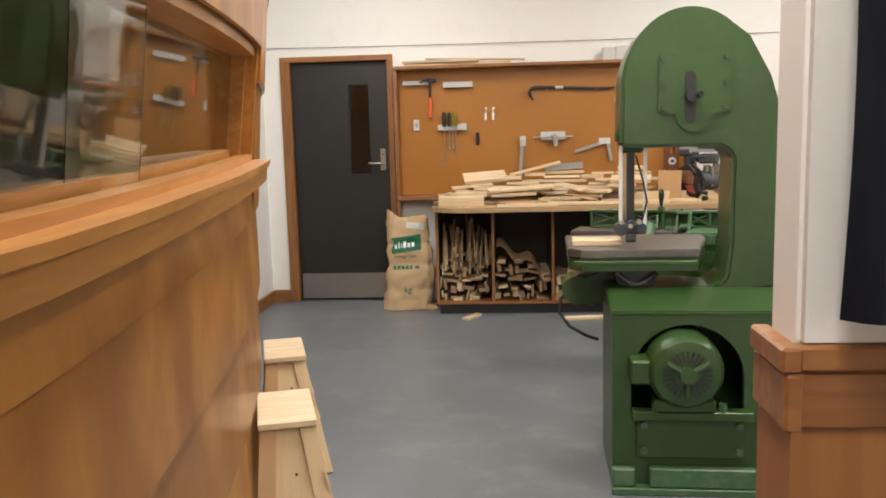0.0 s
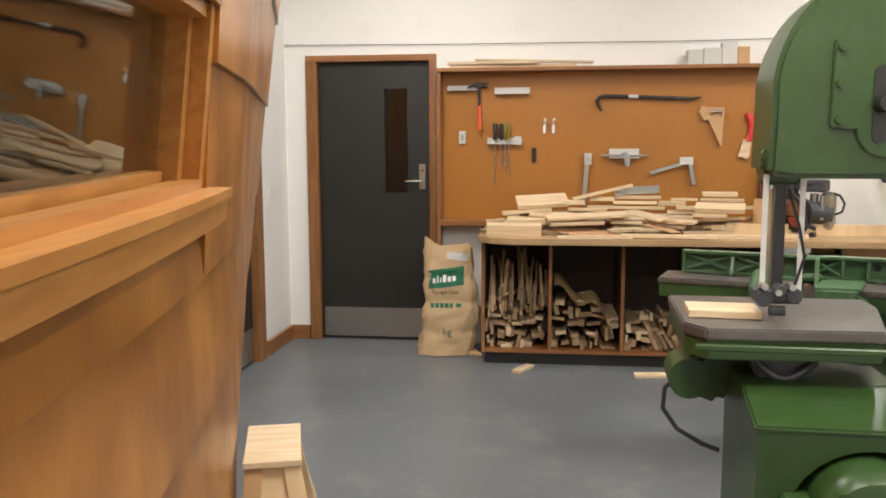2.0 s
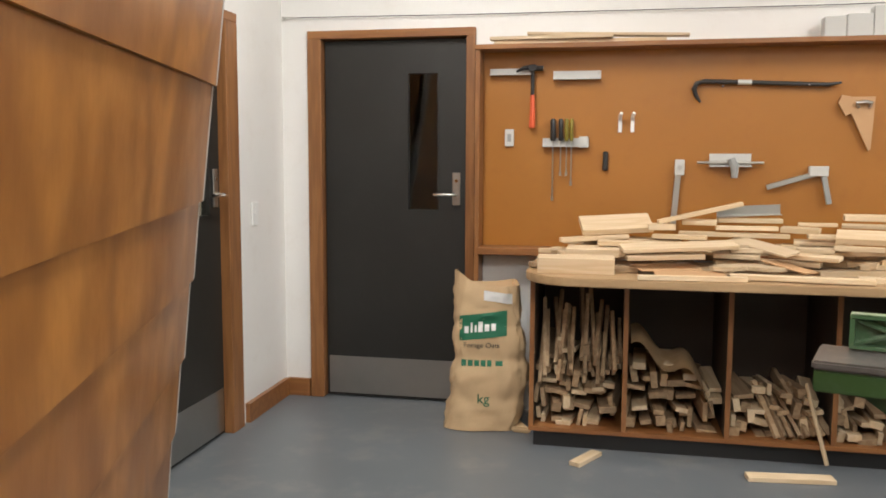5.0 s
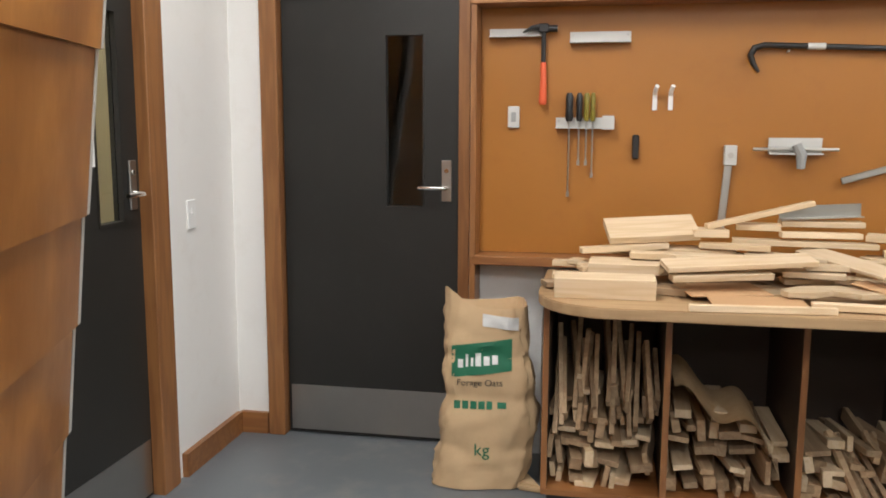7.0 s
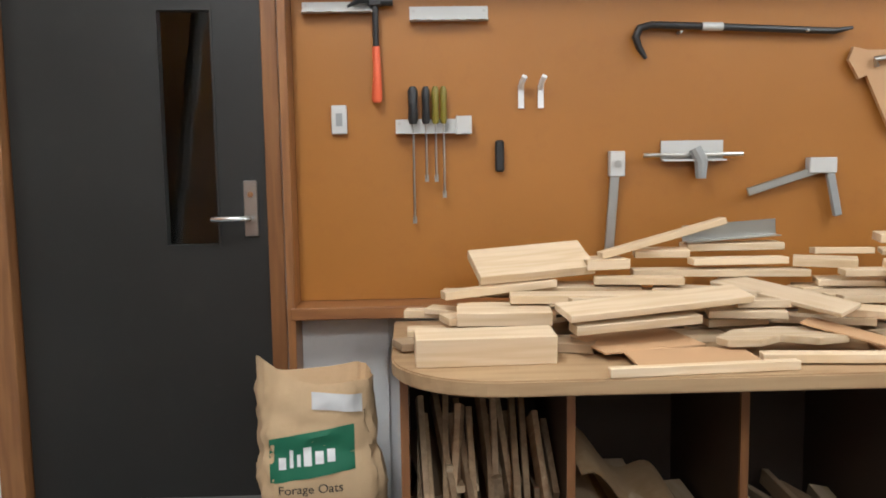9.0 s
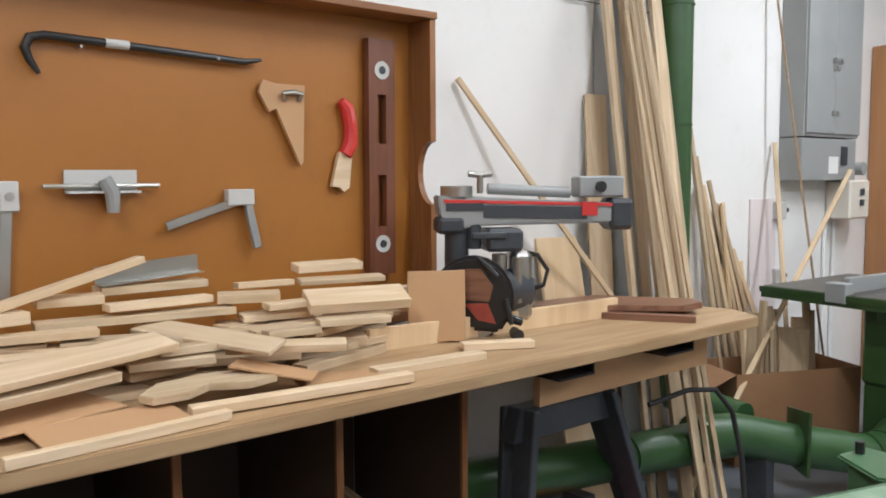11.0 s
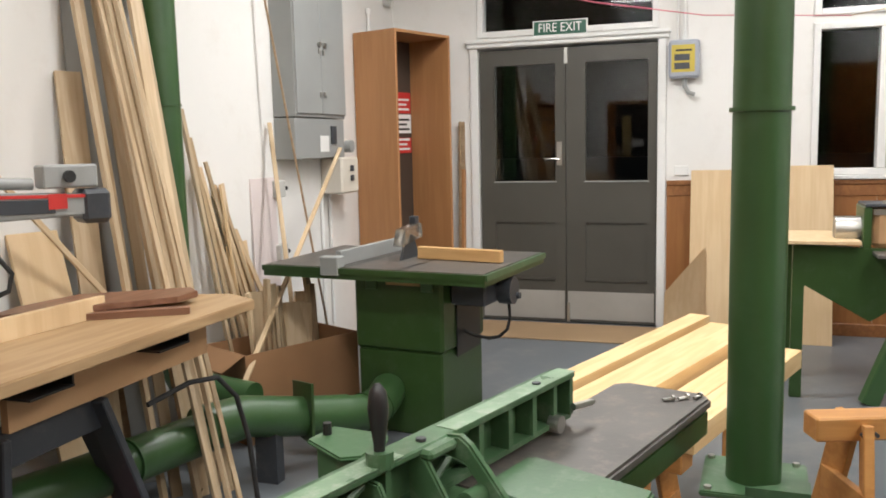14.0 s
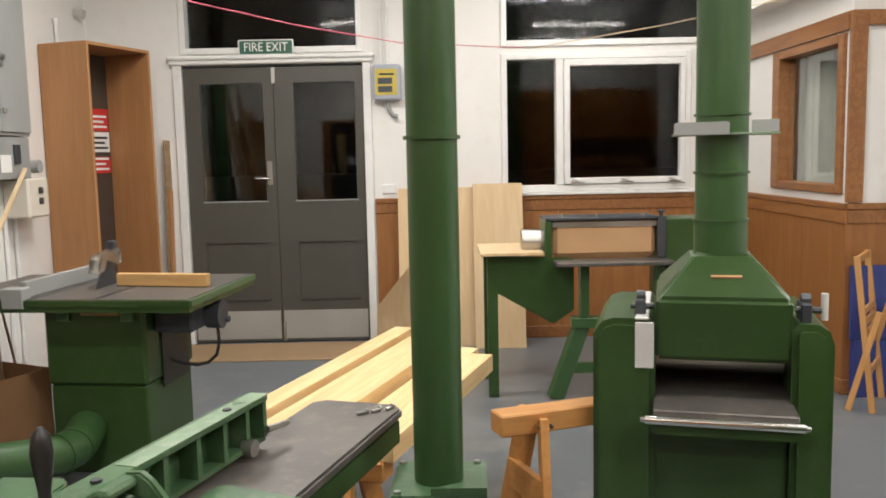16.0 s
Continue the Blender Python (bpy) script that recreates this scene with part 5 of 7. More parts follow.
mrod(bm, (0.05, -0.345, 0.87), (0.05, -0.345, 0.95), 0.012, 10)
part("pin", bm, PALEGREY, th)

# ---- table saw ----
ts = thing("table_saw", pose(4.275, 6.31, 0, 0, 0, -7) @ Matrix.Diagonal((1, 1, 1.03, 1)), "green cabinet table saw with a grey iron table and rip fence", "table saw")
bm = BM()
mplate(bm, [(-0.38, -0.53), (0.42, -0.53), (0.42, 0.70), (-0.38, 0.66)], 0.772, 0.80, "Z", 0.004)
tb = part("table", bm, CASTTOP, ts, "worn cast-iron table")
for lo, hi in (((-0.385, -0.535, 0.745), (-0.37, 0.665, 0.771)), ((0.41, -0.535, 0.745), (0.425, 0.665, 0.771)), ((-0.37, -0.535, 0.7451), (0.41, -0.52, 0.771)), ((-0.37, 0.65, 0.7451), (0.41, 0.665, 0.771))):
    boxpart("rim", lo, hi, GREEN, tb)
boxpart("edge_strip", (-0.392, -0.54, 0.77), (-0.3801, 0.67, 0.797), GREEN, tb)
boxpart("edge_strip", (-0.38, -0.545, 0.77), (0.43, -0.5305, 0.797), PALEGREEN, tb)
for y in (-0.10, 0.20):
    boxpart("slot", (-0.37, y - 0.01, 0.8003), (0.41, y + 0.01, 0.8008), BLACK, tb)
boxpart("cabinet_top", (-0.28, -0.275, 0.40), (0.22, 0.205, 0.744), GREEN, ts, "", 0.015)
boxpart("cabinet_base", (-0.27, -0.265, 0.0), (0.21, 0.195, 0.399), GREEN, ts, "", 0.008)
for y in (-0.20, 0.10):
    boxpart("lug", (-0.295, y - 0.03, 0.69), (-0.279, y + 0.03, 0.735), PALEGREEN, ts, "", 0.003)
boxpart("name_plate", (-0.286, -0.16, 0.715), (-0.2805, 0.02, 0.738), MDF, ts)
boxpart("opening", (-0.13, -0.282, 0.36), (0.15, -0.276, 0.68), BLACK, ts)
boxpart("motor_box", (-0.20, -0.46, 0.62), (0.15, -0.28, 0.744), DARKGREY, ts, "", 0.01)
bm = BM()
mrod(bm, (0.0, -0.53, 0.67), (0.0, -0.46, 0.67), 0.065, 24)
mrod(bm, (0.04, -0.545, 0.64), (0.04, -0.52, 0.64), 0.016, 12)
part("motor", bm, DARKGREY, ts, "grey motor end", None, True)
bm = BM()
mtube(bm, [(0.0, -0.50, 0.61), (0.0, -0.505, 0.54), (0.0, -0.49, 0.48), (-0.01, -0.45, 0.445), (-0.02, -0.40, 0.435), (-0.04, -0.33, 0.45), (-0.05, -0.28, 0.47)], 0.008, 8)
part("cable", bm, RUBBER, ts, "black power cable", None, True)
bm = BM()
mspan(bm, (-0.33, 0.24, 0.801), (0.30, 0.27, 0.87), 0.002)
mspan(bm, (-0.33, 0.27, 0.801), (0.30, 0.30, 0.83), 0.002)
mspan(bm, (-0.40, 0.22, 0.76), (-0.33, 0.32, 0.85), 0.005)
fence = part("rip_fence", bm, GREY, ts, "grey steel rip fence")
bm = BM()
mplate(bm, [(-0.08, 0.80), (0.12, 0.80), (0.07, 0.90), (0.0, 0.925), (-0.03, 0.88)], 0.045, 0.055, "Y")
part("riving_knife", bm, DARKGREY, ts)
bm = BM()
mplate(bm, [(-0.10, 0.87), (0.12, 0.90), (0.11, 0.97), (-0.07, 0.95)], 0.02, 0.08, "Y", 0.004)
part("blade_guard", bm, PERSPEX, ts, "dusty clear plastic blade guard")
bm = BM()
mrod(bm, (0.10, 0.07, 0.93), (0.16, 0.09, 0.99), 0.012, 8)
mspan(bm, (0.12, 0.06, 0.96), (0.16, 0.10, 1.0), 0.004)
part("guard_arm", bm, DARKGREY, ts)
bm = BM()
mspan(bm, (-0.02, -0.235, -0.03), (0.02, 0.235, 0.03), 0.003)
tagged(part("push_block", bm, timber("planed kauri", (0.62, 0.38, 0.16), (0.5, 0.29, 0.11), 0.5, "Y", 0.6, 0.05), None, "", pose(4.245, 6.07, 0.856, 0, 0, -12)), "planed timber block lying on the saw table", "block")

# ---- edge sander ----
sa = thing("belt_sander", pose(5.125, 3.80, 0) @ Matrix.Diagonal((1, 1, 1.025, 1)), "green edge belt sander with a wide brown belt", "belt sander")
boxpart("bench_top", (-0.12, 0.36, 0.82), (0.42, 0.72, 0.838), PLYBOARD, sa, "plywood side table", 0.002)
bm = BM()
mplate(bm, [(0.68, 0.0), (0.62, 0.0), (0.62, 0.60), (0.30, 0.42), (0.18, 0.50), (0.18, 0.79), (0.68, 0.815)], -0.05, 0.0, "X", 0.004)
part("side_frame", bm, GREEN, sa)
bm = BM()
mplate(bm, [(0.68, 0.0), (0.62, 0.0), (0.62, 0.815), (0.68, 0.815)], 0.36, 0.41, "X", 0.004)
part("leg", bm, GREEN, sa)
boxpart("table", (-0.22, -0.36, 0.765), (0.0, 0.30, 0.785), CASTTOP, sa, "grey sanding table", 0.003)
for y0, y1, z0, z1 in ((-0.33, -0.27, 0.46, 0.76), (0.10, 0.15, 0.46, 0.76), (-0.36, 0.20, 0.40, 0.459)):
    boxpart("stand", (-0.10, y0, z0), (0.0, y1, z1), DUCTGREEN, sa, "", 0.004)
for ya, yb in ((0.14, 0.30), (-0.30, -0.38)):
    bm = BM()
    a, b = Vector((-0.05, ya, 0.41)), Vector((-0.09, yb, 0.0))
    mbox(bm, (a + b) / 2, (0.06, 0.09, (b - a).length), (b - a).to_track_quat("Z", "Y").to_matrix().to_4x4(), 0.004)
    part("splayed_leg", bm, DUCTGREEN, sa)
boxpart("stretcher", (-0.08, -0.34, 0.14), (-0.05, 0.22, 0.20), DUCTGREEN, sa)
bm = BM()
mspan(bm, (-0.03, -0.30, 0.79), (0.22, 0.30, 1.0), 0.03)
part("abrasive_belt", bm, MDF, sa, "brown abrasive belt", None, True)
boxpart("top_rail", (-0.05, -0.31, 1.005), (0.22, 0.34, 1.02), DARKGREY, sa, "", 0.003)
boxpart("belt_edge", (-0.036, -0.30, 0.965), (-0.0305, 0.30, 0.995), STEEL, sa, "bright worn edge of the belt platen")
for y in (0.25, 0.05, -0.22):
    bm = BM()
    mrod(bm, (-0.02, y, 1.02), (-0.02, y, 1.036), 0.010, 8)
    part("rail_bolt", bm, STEEL, sa)
boxpart("end_cover", (-0.045, 0.305, 0.79), (0.24, 0.345, 1.004), GREEN, sa, "", 0.005)
boxpart("motor_cover", (-0.045, -0.60, 0.74), (0.24, -0.31, 1.003), GREEN, sa, "", 0.006)
for y0, y1, rad in ((0.345, 0.47, 0.07), (-0.60, -0.74, 0.06)):
    bm = BM()
    mrod(bm, (0.08, y0, 0.88), (0.08, y1, 0.88), rad, 20)
    part("drum_end", bm, STEEL, sa, "grey drum end", None, True)
bm = BM()
mspan(bm, (-0.07, -0.345, 0.79), (-0.03, -0.30, 1.02), 0.004)
mrod(bm, (-0.05, -0.32, 1.02), (-0.05, -0.32, 1.05), 0.012, 8)
mrod(bm, (-0.05, -0.32, 1.045), (-0.05, -0.32, 1.055), 0.025, 12)
part("tension_bracket", bm, DARKGREY, sa)
boxpart("gear_box", (-0.03, -0.52, 0.55), (0.2, -0.34, 0.738), BLACK, sa, "", 0.01)


# ---- radial arm saw ----
ra = thing("radial_arm_saw", pose(1.955, 6.955, 0.85, 0, 0, -30) @ Matrix.Diagonal((0.88, 1, 1, 1)), "grey radial arm saw with a red stripe on the bench", "radial arm saw")
bm = BM()
mrod(bm, (-0.02, 0, 0.0), (-0.02, 0, 0.40), 0.045, 20)
mspan(bm, (-0.12, -0.09, 0.0), (0.10, 0.09, 0.03), 0.006)
part("column", bm, DARKGREY, ra, "", None, True)
bm = BM()
mplate(bm, [(-0.10, 0.455), (0.60, 0.425), (0.60, 0.36), (0.05, 0.355), (-0.02, 0.345), (-0.09, 0.385)], -0.05, 0.05, "Y", 0.006)
arm = part("arm", bm, GREY, ra)
boxpart("stripe", (-0.09, -0.0535, 0.430), (0.56, -0.0505, 0.440), RED, arm, "red stripe", 0.0, pose(0, 0, 0.0, 0, 1.5, 0))
boxpart("name_plate", (-0.07, -0.054, 0.405), (0.07, -0.0505, 0.43), DARKGREY, arm)
boxpart("track", (0.06, -0.054, 0.385), (0.46, -0.0505, 0.425), DARKGREY, arm, "", 0.0, pose(0, 0, 0.0, 0, 1.5, 0))
boxpart("red_badge", (0.45, -0.056, 0.385), (0.51, -0.0505, 0.43), RED, arm)
boxpart("end_cap", (0.56, -0.058, 0.335), (0.66, 0.058, 0.44), DARKGREY, ra, "", 0.015)
boxpart("switch_box", (0.44, -0.05, 0.445), (0.62, 0.04, 0.515), GREY, ra, "", 0.006)
bm = BM()
mrod(bm, (0.52, -0.05, 0.48), (0.52, -0.075, 0.48), 0.018, 12)
part("switch", bm, BLACK, ra)
bm = BM()
mrod(bm, (0.10, 0.0, 0.475), (0.42, 0.0, 0.46), 0.018, 14)
part("crank_tube", bm, GREY, ra, "", None, True)
bm = BM()
mrod(bm, (-0.02, 0, 0.45), (-0.02, 0, 0.485), 0.06, 20)
mrod(bm, (0.07, 0, 0.46), (0.07, 0, 0.52), 0.012, 10)
mtube(bm, [(0.025, 0, 0.525), (0.07, 0, 0.52), (0.115, 0, 0.525)], 0.011, 8)
part("lock_handle", bm, STEEL, ra, "", None, True)
bm = BM()
mspan(bm, (-0.10, -0.06, 0.33), (0.00, 0.06, 0.385), 0.012)
mspan(bm, (0.08, -0.07, 0.27), (0.22, 0.07, 0.345), 0.012)
mrod(bm, (0.04, -0.02, 0.28), (0.04, -0.02, 0.36), 0.03, 12)
mspan(bm, (0.02, -0.08, 0.315), (0.15, -0.06, 0.335), 0.003)
part("carriage", bm, DARKGREY, ra, "", None, True)
bm = BM()
mspan(bm, (0.18, -0.03, 0.03), (0.27, 0.07, 0.27), 0.02)
mrod(bm, (0.14, -0.02, 0.06), (0.14, -0.02, 0.26), 0.03, 12)
mrod(bm, (0.20, -0.05, 0.10), (0.20, -0.05, 0.25), 0.018, 10)
part("yoke", bm, STEEL, ra, "", None, True)
bm = BM()
mrod(bm, (0.09, -0.06, 0.15), (0.24, 0.03, 0.13), 0.07, 24)
part("motor", bm, DARKGREY, ra, "", None, True)
bm = BM()
cover = [(0.15 * math.cos(math.radians(a)), 0.13 + 0.135 * math.sin(math.radians(a))) for a in range(-20, 205, 15)]
mplate(bm, cover + [(-0.12, 0.03), (0.10, 0.02)], -0.16, -0.11, "Y", 0.012)
gd = part("blade_guard", bm, BLACK, ra, "black rounded blade guard", pose(0.06, 0.03, 0, 0, 0, -18), True)
bm = BM()
mplate(bm, [(-0.115, 0.13), (-0.10, 0.185), (-0.05, 0.222), (0.03, 0.225), (0.075, 0.17), (0.06, 0.12)], -0.1628, -0.1605, "Y")
part("guard_label", bm, MAHOG, gd, "worn brown guard plate")
bm = BM()
mplate(bm, [(-0.03, 0.112), (0.055, 0.115), (0.085, 0.05), (0.02, 0.06)], -0.1628, -0.1605, "Y")
part("guard_label", bm, paint("worn red print", (0.28, 0.05, 0.03), 0.5, 0.3, 60, 0.1, 14), gd, "worn red label")
for a, b in (((0.09, -0.165, 0.20), (0.02, -0.168, 0.262)), ((0.12, -0.165, 0.13), (0.14, -0.168, 0.05))):
    bm = BM()
    mtube(bm, [a, [(p + q) / 2 for p, q in zip(a, b)], b], [0.010, 0.012, 0.008], 8)
    part("guard_rim", bm, BLACK, gd, "", None, True)
bm = BM()
mrod(bm, (0, -0.137, 0.12), (0, -0.133, 0.12), 0.125, 36)
part("blade", bm, STEEL, gd)
bm = BM()
mtube(bm, [(0.05, -0.12, 0.22), (0.09, -0.13, 0.14), (0.13, -0.14, 0.07), (0.19, -0.13, 0.05)], [0.016, 0.018, 0.018, 0.014], 10)
mrod(bm, (0.17, -0.17, 0.012), (0.17, -0.11, 0.012), 0.02, 12)
part("handle", bm, BLACK, ra, "", None, True)
bm = BM()
mtube(bm, [(0.25, 0.02, 0.26), (0.30, 0.01, 0.25), (0.335, 0.0, 0.20), (0.32, 0.0, 0.15), (0.27, 0.02, 0.13)], 0.008, 8)
part("cable", bm, RUBBER, ra, "black power cable", None, True)
for k, (x, y, r) in enumerate(((2.42, 7.0, 25), (2.52, 6.98, -10), (2.47, 6.93, 60), (2.58, 7.05, 5))):
    bm = BM()
    mrod(bm, (-0.09, 0, 0.012), (0.09, 0, 0.012), 0.012, 10)
    mrod(bm, (0.08, 0, 0.014), (0.12, 0, 0.014), 0.014, 10)
    tagged(part("spanner", bm, DARKGREY, None, "", pose(x, y, 0.8505, 0, 0, r)), "dark steel spanner lying on the bench", "tool", "loose tools on the bench")


def board(name, x, y, z, l, w, t, rz=0.0, ry=0.0, rx=0.0, mat=PINE, label="", cat="board", group=""):
    bm = BM()
    mbox(bm, (0, 0, 0), (l, w, t), None, min(0.0015, t * 0.2))
    if z > 0.86 and cat == "offcut":
        z = 0.862 + (z - 0.862) * 1.16
    if z > 0.8 and y < 7.2:
        x, y = x + 0.025, y + 0.02
    return tagged(part(name, bm, mat, None, "", pose(x, y, z, rx, ry, rz)), label, cat, group)


def lean(name, a, b, w, t, mat=PINEZ, label="", group="", turn=0.0):
    """A straight length of timber from its foot a to its head b, grain along it."""
    a, b = Vector(a), Vector(b)
    if name == "scrap_offcut":
        a, b = a + Vector((0.025, 0.02, 0)), b + Vector((0.025, 0.02, 0))
    d = b - a
    m = Matrix.Translation((a + b) / 2) @ d.to_track_quat("Z", "Y").to_matrix().to_4x4() @ Matrix.Rotation(math.radians(turn), 4, "Z")
    bm = BM()
    mbox(bm, (0, 0, 0), (w, t, d.length), None, 0.0015)
    return tagged(part(name, bm, mat, None, "", m), label, "timber", group)


# saw fence and boards on the bench
board("saw_fence", 2.03, 6.83, 0.885, 1.06, 0.022, 0.07, -4, mat=PLYBOARD, label="low timber fence screwed across the bench", cat="fence")
board("fibreboard_panel", 1.75, 6.85, 0.965, 0.18, 0.012, 0.22, -30, 0, -4, MDF, "tan fibreboard panel standing on the bench", "panel")
bm = BM()
mplate(bm, [(-0.40, 0.24), (-0.22, 0.27), (0.02, 0.24), (0.26, -0.06), (0.20, -0.13), (0.08, -0.13), (-0.04, -0.03), (-0.20, 0.10)], 0.0, 0.022, "Z", 0.002)
tagged(part("hardwood_slab", bm, MAHOG, None, "", pose(2.66, 6.76, 0.874, 1, 0, 0)), "red-brown rough hardwood slab lying on the bench", "board")
board("hardwood_strip", 2.55, 6.70, 0.862, 0.42, 0.04, 0.024, -58, mat=MAHOG, label="red-brown hardwood strip lying on the bench")
board("pine_offcut", 2.78, 6.83, 0.862, 0.34, 0.06, 0.022, -70, label="pale pine offcut under the hardwood slab")
board("pine_offcut", 1.83, 6.66, 0.862, 0.22, 0.05, 0.022, -28, label="short pale pine offcut lying on the bench")

PILE = "pale pine offcut lying in the loose pile on the bench"
rng = random.Random(4)
for k in range(46):
    lvl = k % 4
    cx = rng.uniform(0.12, 1.55)
    rise = 0.5 + 0.5 * math.sin(min(1.0, max(0.0, (cx - 0.05) / 1.55)) * math.pi)
    z = 0.862 + lvl * 0.026 * (0.6 + 0.5 * rise)
    cy = rng.uniform(6.86, 7.10) if lvl else rng.uniform(6.75, 7.08)
    board("pine_offcut", cx, cy, z, rng.uniform(0.16, 0.42), rng.uniform(0.04, 0.09), rng.choice((0.016, 0.02, 0.024)), rng.uniform(-28, 28), rng.uniform(-2, 2), 0, PINE if k % 3 else SCRAP, PILE, "offcut", "offcuts on the bench")
FRONT = [
    (0.17, 6.64, 0.886, 0.34, 0.09, 0.07, 2, 0), (0.24, 6.85, 0.92, 0.25, 0.13, 0.035, -4, 0),
    (0.24, 6.95, 0.965, 0.33, 0.05, 0.022, 14, -3), (0.34, 7.03, 1.02, 0.34, 0.15, 0.028, 10, -3),
    (0.55, 7.05, 1.012, 0.13, 0.12, 0.03, 8, 0), (0.52, 6.86, 0.952, 0.52, 0.06, 0.022, -6, 0),
    (0.62, 6.74, 0.955, 0.52, 0.10, 0.018, 14, -2), (0.56, 6.70, 0.918, 0.35, 0.05, 0.022, 14, -1),
    (0.74, 7.08, 1.07, 0.42, 0.035, 0.02, 14, -12), (0.89, 7.03, 0.985, 0.50, 0.07, 0.02, -8, 0),
]
MIDDLE = [
    (0.74, 7.10, 1.03, 0.16, 0.06, 0.022, -8, 0), (0.95, 7.04, 1.012, 0.28, 0.06, 0.02, 0, 0),
    (0.64, 6.98, 0.975, 0.25, 0.06, 0.02, -10, 0), (0.99, 6.84, 0.955, 0.42, 0.08, 0.012, -62, 4),
    (0.96, 6.80, 0.94, 0.22, 0.06, 0.02, -4, 0), (0.57, 6.74, 0.872, 0.28, 0.20, 0.006, 14, 0),
    (0.66, 6.57, 0.866, 0.30, 0.15, 0.006, 3, 0), (1.10, 6.53, 0.866, 0.56, 0.035, 0.022, -6, 0),
    (0.66, 6.485, 0.862, 0.45, 0.025, 0.022, 4, 0), (1.15, 6.72, 0.93, 0.30, 0.06, 0.02, -32, 0),
]
REAR = [
    (1.52, 6.60, 0.862, 0.36, 0.045, 0.022, -4, 0), (1.46, 6.86, 0.995, 0.30, 0.10, 0.03, -16, 0),
    (1.27, 7.06, 1.03, 0.17, 0.05, 0.018, -8, 0), (1.50, 7.08, 1.06, 0.22, 0.06, 0.025, -6, 0),
    (1.50, 7.0, 1.03, 0.27, 0.05, 0.015, -14, 0), (1.18, 6.98, 1.012, 0.17, 0.05, 0.025, -25, 0),
    (1.28, 6.92, 0.992, 0.16, 0.05, 0.018, -3, 0), (1.38, 6.76, 0.96, 0.20, 0.06, 0.02, -18, 0),
    (1.21, 6.80, 0.945, 0.15, 0.06, 0.02, -6, 0), (0.13, 6.80, 0.862, 0.24, 0.05, 0.014, 5, 0),
]
LAST = [
    (0.04, 6.98, 0.905, 0.13, 0.06, 0.022, -8, 0), (1.25, 6.96, 0.965, 0.20, 0.06, 0.018, -9, 0),
    (0.42, 7.02, 0.955, 0.46, 0.08, 0.02, -3, 0), (0.88, 6.80, 0.92, 0.20, 0.07, 0.02, -12, 0),
    (1.25, 6.64, 0.859, 0.20, 0.12, 0.006, -14, 0), (1.08, 6.66, 0.896, 0.20, 0.11, 0.006, -40, 10),
    (1.62, 6.98, 0.99, 0.26, 0.06, 0.02, -8, 0), (0.05, 6.86, 0.872, 0.14, 0.05, 0.04, 0, 0),
]
for k, (x, y, z, l, w, t, rz, ry) in enumerate(FRONT + MIDDLE + REAR + LAST):
    thin = t < 0.008
    board("pine_offcut", x, y, z, l, w, t, rz, ry, {3: 24, 21: 20, 6: 10, 13: 14}.get(k, rng.uniform(-5, 7)), MDF if thin else PINE, "thin tan board in the pile on the bench" if thin else PILE, "offcut", "offcuts on the bench")
bm = BM()
cur = [(-0.16, -0.02), (-0.10, 0.05), (0.02, 0.07), (0.14, 0.05), (0.16, -0.04), (0.08, -0.06), (0.0, -0.02), (-0.06, -0.06), (-0.14, -0.06)]
mplate(bm, cur, -0.009, 0.009, "Z", 0.002)
tagged(part("shaped_offcut", bm, PINE, None, "", pose(0.93, 6.68, 0.892, 2, -1, -4)), "curved-cut pale pine offcut in the pile", "offcut", "offcuts on the bench")
bm = BM()
mspan(bm, (-0.15, -0.003, -0.025), (0.15, 0.0, 0.025))
mspan(bm, (-0.15, -0.04, -0.025), (0.15, -0.003, -0.022))
tagged(part("metal_angle", bm, STEEL, None, "", pose(1.0, 7.20, 1.112, 0, -3, 4)), "grey metal angle lying on the offcuts", "metal angle")
board("pine_offcut", 0.98, 7.17, 1.037, 0.3, 0.08, 0.022, 0, 0, 0, PINE, PILE, "offcut", "offcuts on the bench")

# ---- offcuts in the cubbies ----
rng = random.Random(11)
SCRAPS = []
for n, (w, t, l) in enumerate(((0.05, 0.022, 0.44), (0.07, 0.02, 0.40), (0.045, 0.045, 0.36), (0.09, 0.02, 0.46), (0.06, 0.032, 0.33), (0.04, 0.018, 0.48), (0.08, 0.03, 0.38), (0.055, 0.02, 0.30))):
    bm = BM()
    mbox(bm, (0, 0, 0), (l, w, t), None, 0.0015)
    me = bpy.data.meshes.new("scrap_offcut")
    bm.to_mesh(me)
    bm.free()
    me.materials.append(PINE if n in (1, 4, 7) else SCRAP)
    SCRAPS.append((me, w, t, l))


def scrap(x, y, z, which, rz, ry, rx):
    ob = new("scrap_offcut", SCRAPS[which][0])
    ob.matrix_basis = pose(x + 0.025, y + 0.02, z, 0, 0, rz) @ pose(0, 0, 0, rx, ry, 0)
    tagged(ob, "dusty pine offcut stacked in a bench cubby", "offcut", "offcuts in the cubbies")


